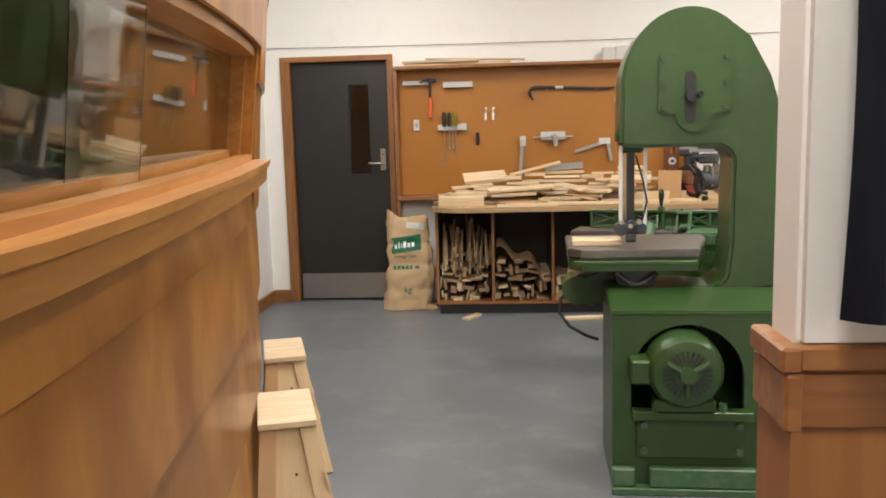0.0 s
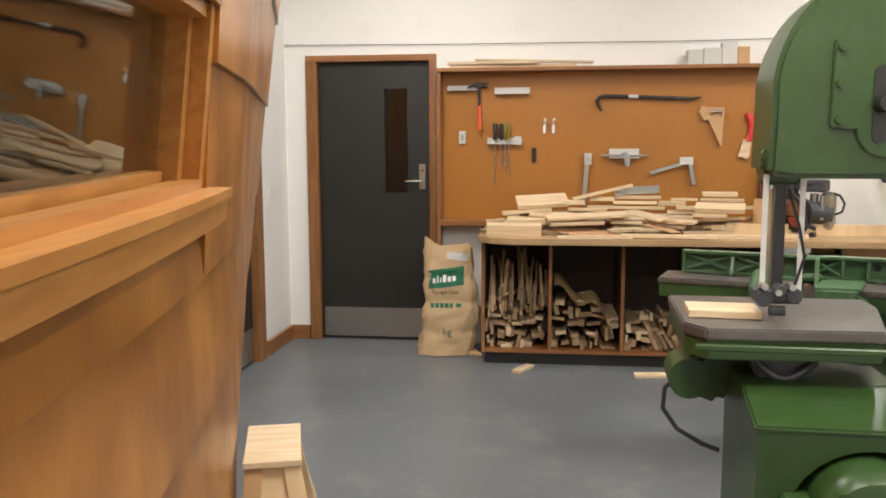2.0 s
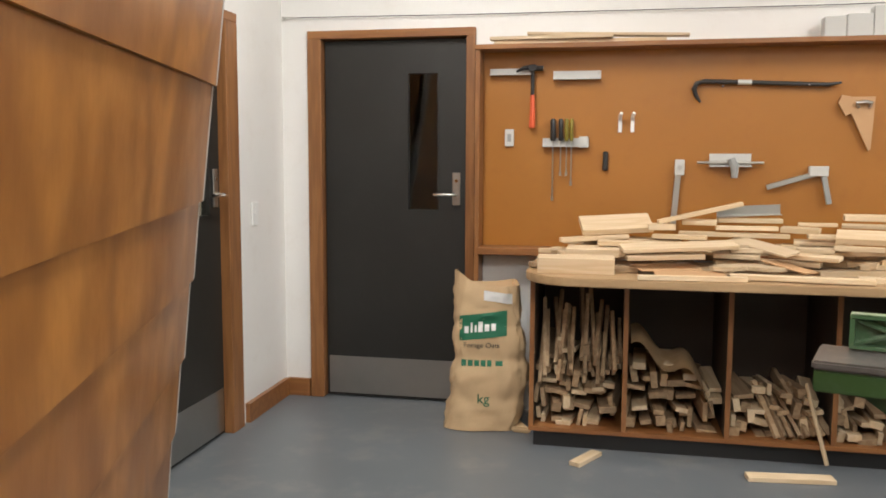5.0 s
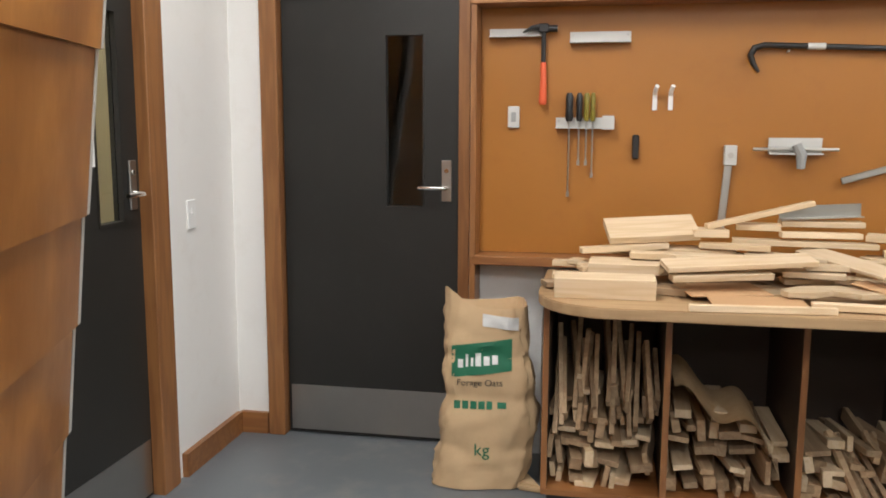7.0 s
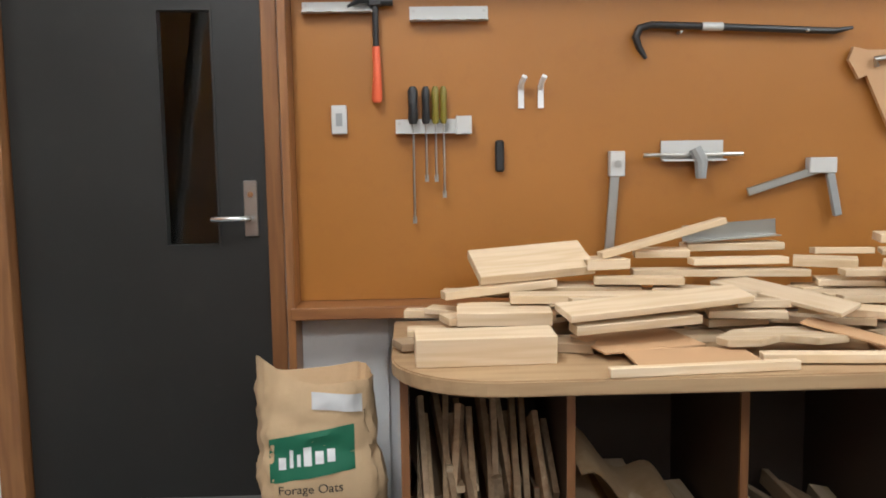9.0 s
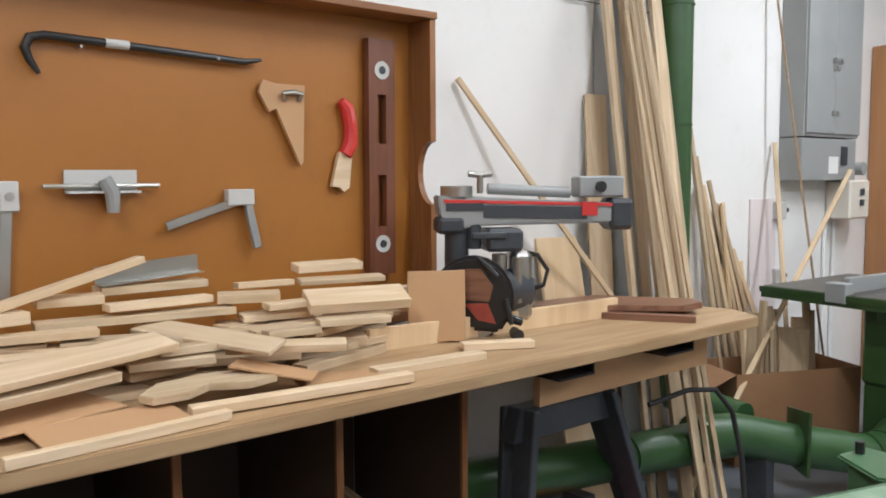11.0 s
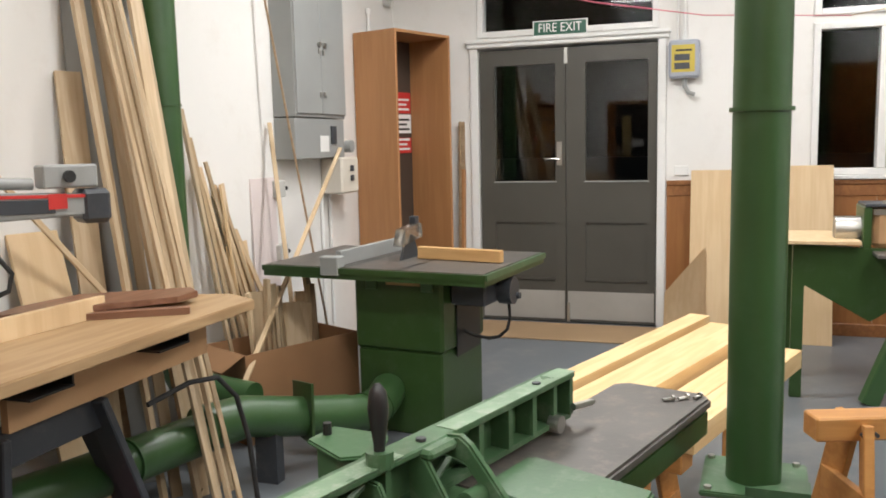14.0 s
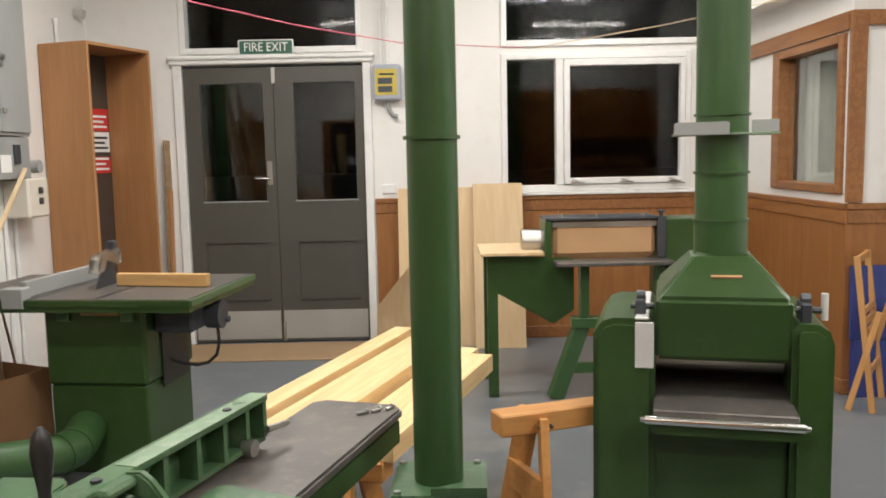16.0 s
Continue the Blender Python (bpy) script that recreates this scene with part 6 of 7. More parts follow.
for k, top in enumerate((0.42, 0.32, 0.27, 0.26)):
    x0, x1 = CUB[k] + 0.015, CUB[k + 1] - 0.015
    z = 0.0995
    row = 0
    while z < top:
        x = x0 + 0.005
        high = 0.0
        while True:
            i = rng.randrange(len(SCRAPS))
            me, w, t, l = SCRAPS[i]
            flat = rng.random() < 0.6
            wx, hz = (w, t) if flat else (t, w)
            if x + wx > x1:
                break
            drop = 0.12 * row / 10
            scrap(x + wx / 2, 6.76 + l / 2 + rng.uniform(0.0, 0.06) + drop, z + hz / 2 + 0.001 + rng.uniform(0, 0.006), i, 90 + rng.uniform(-8, 8), rng.uniform(-7, 7), (0 if flat else 90) + rng.uniform(-12, 12))
            x += wx + rng.uniform(0.001, 0.012)
            high = max(high, hz)
        z += high * 0.80 + 0.002
        row += 1
# upright and slanting pieces
for k in range(20):
    x = 0.01 + 0.019 * k + rng.uniform(-0.008, 0.008)
    lean("scrap_offcut", (x + rng.uniform(-0.02, 0.02), 6.77 + 0.012 * (k % 7), 0.30 + 0.03 * (k % 5)), (x + rng.uniform(-0.05, 0.03), 6.94 + rng.uniform(0, 0.16), 0.56 + rng.uniform(0, 0.17)), 0.03 + 0.02 * (k % 3), 0.018, SCRAP, "dusty pine offcut leaning in a bench cubby", "offcuts in the cubbies", 90)
for k in range(8):
    x = 1.05 + 0.032 * k
    lean("scrap_offcut", (x + 0.03, 6.76 + 0.01 * (k % 2), 0.11 + 0.004 * k), (x - 0.06, 6.92 + 0.02 * (k % 3), 0.33 - 0.012 * (k % 4)), 0.026, 0.018, SCRAP, "pine offcut leaning out of a bench cubby", "offcuts in the cubbies", 20 * k)
lean("scrap_offcut", (1.28, 6.70, 0.02), (1.20, 6.80, 0.36), 0.03, 0.014, PINEZ, "pale thin offcut leaning out of a bench cubby", "offcuts in the cubbies", 30)
# folded paper-like sheet
bm = BM()
n = 24
rows = []
for i in range(n + 1):
    u = i / n
    x = 0.45 + 0.37 * u
    zz = 0.49 + 0.045 * math.sin(u * 9.5 + 0.9) - 0.24 * u * u
    rows.append([bm.verts.new((x, 6.735 + 0.30 * v, zz + 0.03 * v)) for v in (0, 0.5, 1)])
for u, v in zip(rows, rows[1:]):
    for k in range(2):
        bm.faces.new((u[k], v[k], v[k + 1], u[k + 1]))
bmesh.ops.solidify(bm, geom=bm.faces[:], thickness=0.008)
tagged(part("bent_veneer", bm, PLYBOARD, None, "", None, True), "wavy bent plywood sheet lying on the cubby offcuts", "veneer sheet")
for x, z in ((0.47, 0.40), (0.60, 0.40), (0.70, 0.36)):
    scrap(x, 6.96, z, 4, 88, 0, 0)
# offcuts on the floor
board("floor_offcut", 0.26, 6.61, 0.011, 0.20, 0.055, 0.02, 62, mat=PINE, label="small pine offcut lying on the floor", cat="offcut", group="offcuts on the floor")
board("floor_offcut", 1.12, 6.55, 0.011, 0.36, 0.07, 0.02, 6, mat=PINE, label="longer pine offcut lying on the floor", cat="offcut", group="offcuts on the floor")

for x, y, l, w, rz in ((2.35, 6.98, 0.5, 0.12, 20), (2.62, 6.90, 0.42, 0.09, -14), (2.70, 7.08, 0.6, 0.14, 4)):
    board("floor_offcut", x, y, 0.011, l, w, 0.02, rz, mat=SCRAP, label="dusty board lying on the floor behind the trestle", cat="offcut", group="offcuts on the floor")
bm = BM()
mspan(bm, (-0.14, -0.09, 0.0), (0.14, 0.09, 0.10), 0.012)
tagged(part("red_tray", bm, RED, None, "", pose(2.30, 6.75, 0.0, 0, 0, 12)), "red plastic tray on the floor under the bench", "tray")

# ---- paper sack ----
sk = thing("paper_sack", pose(-0.265, 7.02, 0, 0, 0, 8), "brown paper feed sack with green print, open at the top", "sack")


def sack_r(a, z):
    """Half-size of the sack at angle a and height z, with creases."""
    k = 0.93 + 0.10 * math.sin(z * 5.2 + 0.5) - 0.09 * math.exp(-((z - 0.37) / 0.04) ** 2) - 0.05 * math.exp(-((z - 0.17) / 0.035) ** 2) - 0.05 * math.exp(-((z - 0.54) / 0.03) ** 2)
    n = noise.noise(Vector((math.cos(a) * 2.2, math.sin(a) * 2.2, z * 9))) * 0.075 + abs(noise.noise(Vector((math.cos(a) * 3 + 5, math.sin(a) * 3, z * 17)))) * -0.09 + noise.noise(Vector((math.cos(a) * 6, math.sin(a) * 6, z * 26))) * 0.04
    return k + n


def sack_p(a, z):
    c, s = math.cos(a), math.sin(a)
    w, d = 0.195 * sack_r(a, z), 0.115 * sack_r(a, z)
    e = 0.62
    return Vector((w * math.copysign(abs(c) ** e, c) + 0.025 * math.sin(z * 6) + 0.07 * (z - 0.35), d * math.copysign(abs(s) ** e, s), z))


bm = BM()
NA, NZ = 56, 44
rows = []
for j in range(NZ + 1):
    row = []
    for i in range(NA):
        a = math.tau * i / NA
        z = 0.005 + 0.745 * j / NZ
        p = sack_p(a, z)
        if j == NZ:
            p.z += 0.03 * math.sin(a * 2 + 0.6) - 0.035 * math.cos(a)
        row.append(bm.verts.new(p))
    rows.append(row)
for u, v in zip(rows, rows[1:]):
    for i in range(NA):
        bm.faces.new((u[i], u[(i + 1) % NA], v[(i + 1) % NA], v[i]))
bm.faces.new(rows[0][::-1])
fold = [bm.verts.new(Vector((v.co.x * 0.93, v.co.y * 0.88, v.co.z - 0.12))) for v in rows[-1]]
for i in range(NA):
    bm.faces.new((rows[-1][i], rows[-1][(i + 1) % NA], fold[(i + 1) % NA], fold[i]))
bm.faces.new([bm.verts.new(Vector((v.co.x, v.co.y, 0.60))) for v in fold])
part("bag", bm, SACK, sk, "", None, True)


def on_sack(x, z, out=0.002):
    """The point of the sack's front at x, z."""
    best = min((abs(sack_p(a, z).x - x), a) for a in [math.pi + math.pi * i / 120 for i in range(121)])[1]
    p = sack_p(best, z)
    return Vector((x, p.y - out, z))


def sack_patch(name, x0, x1, z0, z1, mat, out=0.002, skew=0.0):
    bm = BM()
    n, m = 14, 8
    g = [[bm.verts.new(on_sack(x0 + (x1 - x0) * i / n, z0 + (z1 - z0) * j / m + skew * (i / n - 0.5), out)) for j in range(m + 1)] for i in range(n + 1)]
    for i in range(n):
        for j in range(m):
            bm.faces.new((g[i][j], g[i + 1][j], g[i + 1][j + 1], g[i][j + 1]))
    return part(name, bm, mat, sk, "", None, True)


def text_bm(body, size):
    cu = bpy.data.curves.new("lettering", "FONT")
    cu.body, cu.size, cu.align_x, cu.align_y = body, size, "CENTER", "CENTER"
    ob = bpy.data.objects.new("lettering", cu)
    me = ob.to_mesh()
    bm = BM()
    bm.from_mesh(me)
    ob.to_mesh_clear()
    bpy.data.objects.remove(ob)
    return bm


def sack_text(body, x, z, size, mat, out=0.004):
    bm = text_bm(body, size)
    bmesh.ops.subdivide_edges(bm, edges=[e for e in bm.edges if e.calc_length() > 0.02], cuts=2)
    for v in bm.verts:
        v.co = on_sack(v.co.x + x, v.co.y + z, out)
    part("print", bm, mat, sk, "printed lettering")


sack_patch("green_panel", -0.13, 0.105, 0.475, 0.60, LABELGREEN, 0.002, 0.03)
for i, (a, b) in enumerate(((-0.105, -0.085), (-0.075, -0.065), (-0.055, -0.045), (-0.037, -0.015), (-0.005, 0.018), (0.028, 0.05))):
    sack_patch("panel_mark", a, b, 0.512 + 0.12 * a, (0.545 if i not in (1, 3) else 0.562) + 0.12 * a, SIGNWHITE, 0.004)
sack_text("Forage Oats", -0.02, 0.44, 0.036, BLACK)
for a, b in ((-0.12, -0.095), (-0.088, -0.063), (-0.056, -0.031), (-0.024, 0.001), (0.008, 0.03)):
    sack_patch("print_bar", a, b, 0.335, 0.365, LABELGREEN, 0.003)
sack_patch("print_block", 0.05, 0.085, 0.338, 0.362, LABELGREEN, 0.003)
sack_text("kg", -0.01, 0.17, 0.07, LABELGREEN)
sack_patch("paper_tag", -0.01, 0.13, 0.655, 0.705, SIGNWHITE, 0.004, -0.02)
bm = BM()
mplate(bm, [(0.13, -0.10), (0.23, -0.13), (0.18, 0.02)], 0.0, 0.03, "Z", 0.008)
part("bottom_corner", bm, SACK, sk)

# ---- dust pipes by the north wall ----
vp = thing("wall_duct", pose(3.52, 7.22, 0), "green round steel duct rising up the wall", "dust duct")
bm = BM()
mrod(bm, (0, 0, 0.36), (0, 0, CEIL - 0.01), 0.078, 32)
part("pipe", bm, DUCTGREEN, vp, "", None, True)
for z in (0.75, 1.60, 2.15):
    bm = BM()
    mrod(bm, (0, 0, z - 0.004), (0, 0, z + 0.004), 0.083, 28)
    part("seam_ring", bm, DUCTGREEN, vp, "", None, True)
bm = BM()
mtube(bm, [(0, 0, 0.38), (0, -0.03, 0.32), (0.0, -0.16, 0.30), (-0.02, -0.40, 0.28)], [0.078, 0.080, 0.078, 0.078], 24)
part("elbow", bm, DUCTGREEN, vp, "", None, True)
fpipe = thing("floor_duct", pose(0, 0, 0), "green round steel duct running low behind the trestle", "dust duct")
bm = BM()
mtube(bm, [(1.82, 6.92, 0.36), (2.3, 6.84, 0.33), (2.9, 6.77, 0.30), (3.25, 6.70, 0.29)], 0.082, 26)
part("pipe", bm, DUCTGREEN, fpipe, "", None, True)
bm = BM()
mtube(bm, [(3.0, 6.76, 0.32), (3.2, 6.69, 0.31), (3.42, 6.56, 0.25), (3.62, 6.42, 0.21)], 0.086, 26)
part("pipe", bm, DUCTGREEN, fpipe, "", None, True)
bm = BM()
mtube(bm, [(3.60, 6.43, 0.212), (3.70, 6.37, 0.195), (3.79, 6.35, 0.195), (3.88, 6.35, 0.205), (3.995, 6.37, 0.215)], [0.080, 0.084, 0.086, 0.086, 0.086], 24)
part("elbow", bm, DUCTGREEN, fpipe, "", None, True)
for p, q in (((3.70, 6.37, 0.195), (3.706, 6.368, 0.195)), ((3.79, 6.35, 0.195), (3.797, 6.35, 0.196)), ((2.62, 6.80, 0.315), (2.63, 6.799, 0.3145))):
    bm = BM()
    mrod(bm, p, q, 0.091, 24)
    part("seam_ring", bm, DUCTGREEN, fpipe, "", None, True)
bm = BM()
mplate(bm, [(-0.13, -0.12), (0.11, -0.13), (0.14, 0.10), (-0.10, 0.14)], -0.006, 0.006, "Z")
part("flange", bm, GREEN, fpipe, "bent green flange plate", Matrix.Translation((3.45, 6.54, 0.27)) @ Vector((0.7, -0.65, -0.05)).to_track_quat("Z", "Y").to_matrix().to_4x4())
for x, y in ((2.4, 6.825), (3.30, 6.63)):
    boxpart("support", (x - 0.03, y - 0.05, 0.0), (x + 0.03, y + 0.05, 0.225), DARKGREY, fpipe)
hs = thing("bent_hose_hook", pose(2.83, 6.58, 0), "thin black bent pipe standing by the bench end", "pipe")
bm = BM()
mtube(bm, [(-0.22, 0.10, 0.54), (-0.05, 0.05, 0.575), (0.05, 0.0, 0.57), (0.12, -0.03, 0.48), (0.16, -0.05, 0.30), (0.19, -0.06, 0.0)], 0.010, 8)
part("pipe", bm, RUBBER, hs, "", None, True)

# ---- timber leaning on the north wall ----
LEAN = "long pale pine length leaning on the wall"
rng = random.Random(21)
for k in range(9):
    x = 3.02 + 0.045 * k
    lean("pine_length", (x - 0.10 + rng.uniform(-0.03, 0.03), 6.80 + rng.uniform(-0.08, 0.12), 0.0), (x + 0.02 * (k % 3) + rng.uniform(-0.03, 0.05), 7.30, 2.3 + rng.uniform(-0.2, 0.5)), rng.choice((0.03, 0.045, 0.07)), 0.02, PINEZ, LEAN, "timber leaning on the wall", rng.uniform(-20, 20))
for k in range(5):
    lean("pine_length", (2.86 + 0.035 * k, 6.58 + 0.02 * (k % 2), 0.0), (3.02 + 0.02 * k, 7.12, 2.05 + 0.12 * (k % 3)), 0.022 + 0.01 * (k % 2), 0.018, PINEZ, LEAN, "timber leaning on the wall", 15 * k)
lean("grey_board", (3.10, 7.16, 0.0), (3.22, 7.33, 2.6), 0.24, 0.016, GREY, "wide grey-faced board leaning on the wall", "", 0)
lean("brown_board", (2.86, 7.05, 0.0), (3.06, 7.32, 1.72), 0.10, 0.02, PINEZ, "wide brown board leaning on the wall", "", 8)
lean("brown_board", (2.72, 7.0, 0.0), (2.82, 7.33, 1.1), 0.20, 0.02, PLYBOARD, "short wide plywood board leaning on the wall", "", 0)
lean("brown_board", (2.98, 7.10, 0.0), (3.07, 7.33, 1.35), 0.10, 0.02, SCRAP, "short brown board leaning on the wall", "", 0)
for k in range(9):
    x = 3.86 + 0.05 * k
    h = 1.55 - 0.09 * k + rng.uniform(-0.06, 0.06)
    lean("pine_length", (x + 0.10 + 0.035 * k, 7.17 + rng.uniform(-0.03, 0.02), 0.0), (x - 0.07 + 0.01 * k, 7.32, h), rng.choice((0.022, 0.035, 0.045)), 0.018, PINEZ, LEAN, "timber leaning on the wall", rng.uniform(-15, 15))
lean("plywood_sheet", (4.18, 7.22, 0.0), (4.12, 7.33, 1.22), 0.24, 0.014, PLYBOARD, "narrow plywood sheet leaning on the wall", "", 0)
lean("plywood_sheet", (4.20, 7.18, 0.0), (4.18, 7.30, 0.90), 0.26, 0.014, PLYBOARD, "shorter plywood sheet leaning on the wall", "", 0)
board("pale_panel", 4.57, 7.345, 0.62, 0.27, 0.012, 1.22, 0, 0, -1, paint("pale pinkish board", (0.72, 0.64, 0.62), 0.6, 0.05, 40, 0.1), "pale pinkish board standing against the wall", "panel")
lean("round_batten", (2.98, 7.10, 0.80), (2.27, 7.335, 1.74), 0.02, 0.02, PINEZ, "thin pale batten slanting against the wall")
lean("thin_batten", (4.70, 6.98, 0.0), (4.55, 7.335, 2.6), 0.016, 0.012, SCRAP, "thin batten leaning across the wall")
lean("thin_batten", (4.25, 6.97, 0.0), (4.65, 7.335, 1.545), 0.024, 0.014, PINEZ, "thin pale batten leaning across others")
lean("thin_batten", (3.04, 6.82, 0.0), (5.26, 7.18, 1.39), 0.024, 0.014, PINEZ, "thin pale batten leaning diagonally against the switches")

# ---- cardboard box with offcuts ----
cb = thing("cardboard_box", pose(4.02, 6.95, 0, 0, 0, -26), "open brown cardboard box full of timber offcuts", "cardboard box")
for lo, hi in (((-0.34, -0.18, 0), (-0.335, 0.18, 0.44)), ((0.335, -0.18, 0), (0.34, 0.18, 0.44)), ((-0.335, -0.18, 0), (0.335, -0.175, 0.44)), ((-0.335, 0.175, 0), (0.335, 0.18, 0.44)), ((-0.335, -0.175, 0), (0.335, 0.175, 0.006))):
    boxpart("side", lo, hi, CARD, cb)
boxpart("flap", (-0.17, -0.004, 0.0), (0.17, 0.0, 0.14), CARD, cb, "", 0.0, pose(-0.338, 0, 0.44, 115, 0, -90))
for k in range(11):
    x = 3.86 + 0.04 * k
    lean("box_offcut", (x, 7.0 + 0.02 * (k % 3) - 0.016 * k, 0.012), (x + rng.uniform(-0.02, 0.08), 7.02 - 0.012 * k + rng.uniform(-0.02, 0.05), 0.62 + rng.uniform(-0.08, 0.16)), rng.choice((0.05, 0.08, 0.11)), 0.018, PINEZ, "pale offcut standing in the cardboard box", "offcuts in the box", rng.uniform(-40, 40))

# ---- switchgear ----
sp = thing("switchboard", pose(5.08, 7.36, 0), "grey steel switchboard cabinet with two doors", "switchboard")
boxpart("body", (-0.34, -0.15, 1.58), (0.33, 0.0, 2.75), GREY, sp, "", 0.004)
for x0, x1 in ((-0.335, -0.012), (-0.008, 0.325)):
    dd = boxpart("cabinet_door", (x0, -0.162, 1.60), (x1, -0.151, 2.74), GREY, sp, "", 0.003)
    s = -1 if x0 < -0.1 else 1
    for z in (1.72, 1.98):
        boxpart("latch", ((x0 + x1) / 2 + (-s) * 0.14 - 0.012, -0.172, z - 0.015), ((x0 + x1) / 2 + (-s) * 0.14 + 0.012, -0.163, z + 0.015), STEEL, dd, "", 0.002)
bm = BM()
mrod(bm, (-0.04, -0.163, 2.02), (-0.04, -0.18, 2.02), 0.016, 12)
mrod(bm, (0.03, -0.163, 2.02), (0.03, -0.18, 2.02), 0.016, 12)
part("lock", bm, STEEL, sp)
boxpart("lower_box", (-0.34, -0.14, 1.33), (0.33, 0.0, 1.575), GREY, sp, "", 0.004)
boxpart("label", (-0.02, -0.1425, 1.37), (0.10, -0.1405, 1.47), SIGNWHITE, sp)
boxpart("meter", (0.13, -0.15, 1.42), (0.20, -0.1405, 1.53), DARKGREY, sp)
iso = thing("isolator_switch", pose(5.34, 7.36, 0), "cream plastic isolator box with two dark buttons", "isolator")
boxpart("box", (-0.02, -0.16, 1.09), (0.24, 0.0, 1.33), IVORY, iso, "", 0.012)
for z in (1.17, 1.235):
    boxpart("button", (0.10, -0.17, z), (0.15, -0.1605, z + 0.04), DARKGREY, iso, "", 0.004)
iso2 = thing("isolator_switch", pose(5.34, 7.36, 0), "small pale socket outlet with a round plug", "isolator")
boxpart("box", (-0.09, -0.11, 1.36), (0.20, -0.0, 1.45), IVORY, iso2, "", 0.01)
bm = BM()
mrod(bm, (0.15, -0.11, 1.40), (0.15, -0.16, 1.40), 0.04, 16)
part("plug", bm, GREY, iso2, "", None, True)
for x, z, w in ((4.72, 1.16, 0.09), (4.72, 0.78, 0.09)):
    tp = thing("wall_switch", pose(x, 7.36, z), "small pale wall switch with a dark knob", "wall switch", "wall switches")
    boxpart("box", (-w / 2, -0.05, -0.05), (w / 2, 0.0, 0.05), PALEGREY, tp, "", 0.006)
    bm = BM()
    mrod(bm, (w / 2, -0.03, 0), (w / 2 + 0.035, -0.03, 0), 0.014, 10)
    part("knob", bm, BLACK, tp)
for x in (5.30, 5.42):
    bm = BM()
    mrod(bm, (x, 7.345, 0.2), (x, 7.345, 1.10), 0.012, 10)
    tagged(part("conduit", bm, GLOSSWHITE, None, "", None, True), "white painted conduit running down the wall", "conduit", "conduits")
cd2 = thing("security_sensor", pose(6.52, 7.33, 2.50), "small pale round ceiling-corner sensor", "sensor")
bm = BM()
mrod(bm, (0, 0.03, 0), (0, -0.04, -0.02), 0.035, 16)
part("body", bm, PALEGREY, cd2, "", None, True)
bm = BM()
mrod(bm, (6.16, 7.34, 2.20), (6.16, 7.34, 2.36), 0.012, 10)
mrod(bm, (6.16, 7.34, 2.36), (6.16, 7.34, 2.40), 0.02, 10)
tagged(part("hook_rail", bm, GLOSSWHITE, None, "", None, True), "white painted hook on the wall", "hook")
lean("old_board", (6.615, 6.80, 0.0), (6.668, 6.79, 1.57), 0.09, 0.02, SCRAP, "weathered brown board leaning beside the fire exit", "", 90)
lean("old_board", (6.58, 6.78, 0.0), (6.64, 6.775, 1.20), 0.05, 0.02, LINING, "short tan board leaning beside the fire exit", "", 90)

# ---- east wall ----
sg = thing("fire_exit_sign", pose(6.638, 6.01, 2.235, 90, 0, -90), "dark green fire exit sign with white letters", "sign")
boxpart("plate", (-0.205, -0.052, -0.008), (0.205, 0.06, 0.0), SIGNWHITE, sg, "", 0.002)
boxpart("face", (-0.195, -0.044, 0.0005), (0.195, 0.052, 0.003), SIGNGREEN, sg)
bm = text_bm("FIRE EXIT", 0.092)
for v in bm.verts:
    v.co.x, v.co.z = v.co.x * 0.86, 0.0042
    v.co.y += 0.003
part("lettering", bm, SIGNWHITE, sg, "white capital letters")
eb = thing("control_box", pose(6.69, 5.115, 1.96), "grey plastic control box with a yellow label", "control box")
boxpart("box", (-0.09, -0.10, -0.13), (0.0, 0.11, 0.135), paint("blue-grey plastic", (0.36, 0.39, 0.45), 0.45, 0.05, 50, 0.08), eb, "", 0.014)
boxpart("label", (-0.0925, -0.07, -0.09), (-0.0905, 0.09, 0.10), YELLOW, eb)
for z0, z1 in ((-0.07, -0.025), (-0.01, 0.035)):
    boxpart("display", (-0.0945, -0.035, z0), (-0.0928, 0.07, z1), DARKGREY, eb)
boxpart("text_bar", (-0.0945, -0.05, 0.055), (-0.0928, 0.06, 0.068), BLACK, eb)
bm = BM()
mtube(bm, [(-0.04, 0.0, -0.13), (-0.04, 0.0, -0.19), (-0.05, -0.03, -0.235), (-0.05, -0.07, -0.25)], 0.016, 10)
part("flex", bm, GREY, eb, "", None, True)
bm = BM()
mrod(bm, (-0.02, 0.0, 0.13), (-0.02, 0.0, CEIL - 1.97), 0.012, 8)
mrod(bm, (-0.02, 0.05, 0.13), (-0.02, 0.05, CEIL - 1.97), 0.010, 8)
part("conduit", bm, GLOSSWHITE, eb)
op = thing("power_outlet", pose(6.69, 5.13, 1.17), "white plastic power outlet above the panelling", "outlet")
boxpart("plate", (-0.012, -0.05, -0.035), (0.0, 0.05, 0.035), SIGNWHITE, op, "", 0.003)
PW = "large pale plywood sheet leaning on the panelled wall"
for y0, y1, h, f, tt in ((4.44, 5.06, 1.19, 6.42, 6.615), (4.13, 4.50, 1.225, 6.33, 6.58)):
    bm = BM()
    mplate(bm, [(y0, 0.0), (y1, 0.0), (y1, h), (y0, h)], 0.0, 0.016, "X", 0.002)
    tagged(part("plywood_sheet", bm, PLYBOARD, None, "", pose(f, 0, 0, 0, math.degrees(math.atan2(tt - f, h)), 0)), PW, "plywood", "plywood sheets")
bm = BM()
n = 10
g = [[bm.verts.new((6.20 + 0.30 * (j / 6) ** 0.5, 4.95 + 0.28 * i / n, 0.02 + 0.62 * (j / 6) ** 1.6 * (1 - 0.55 * i / n))) for j in range(7)] for i in range(n + 1)]
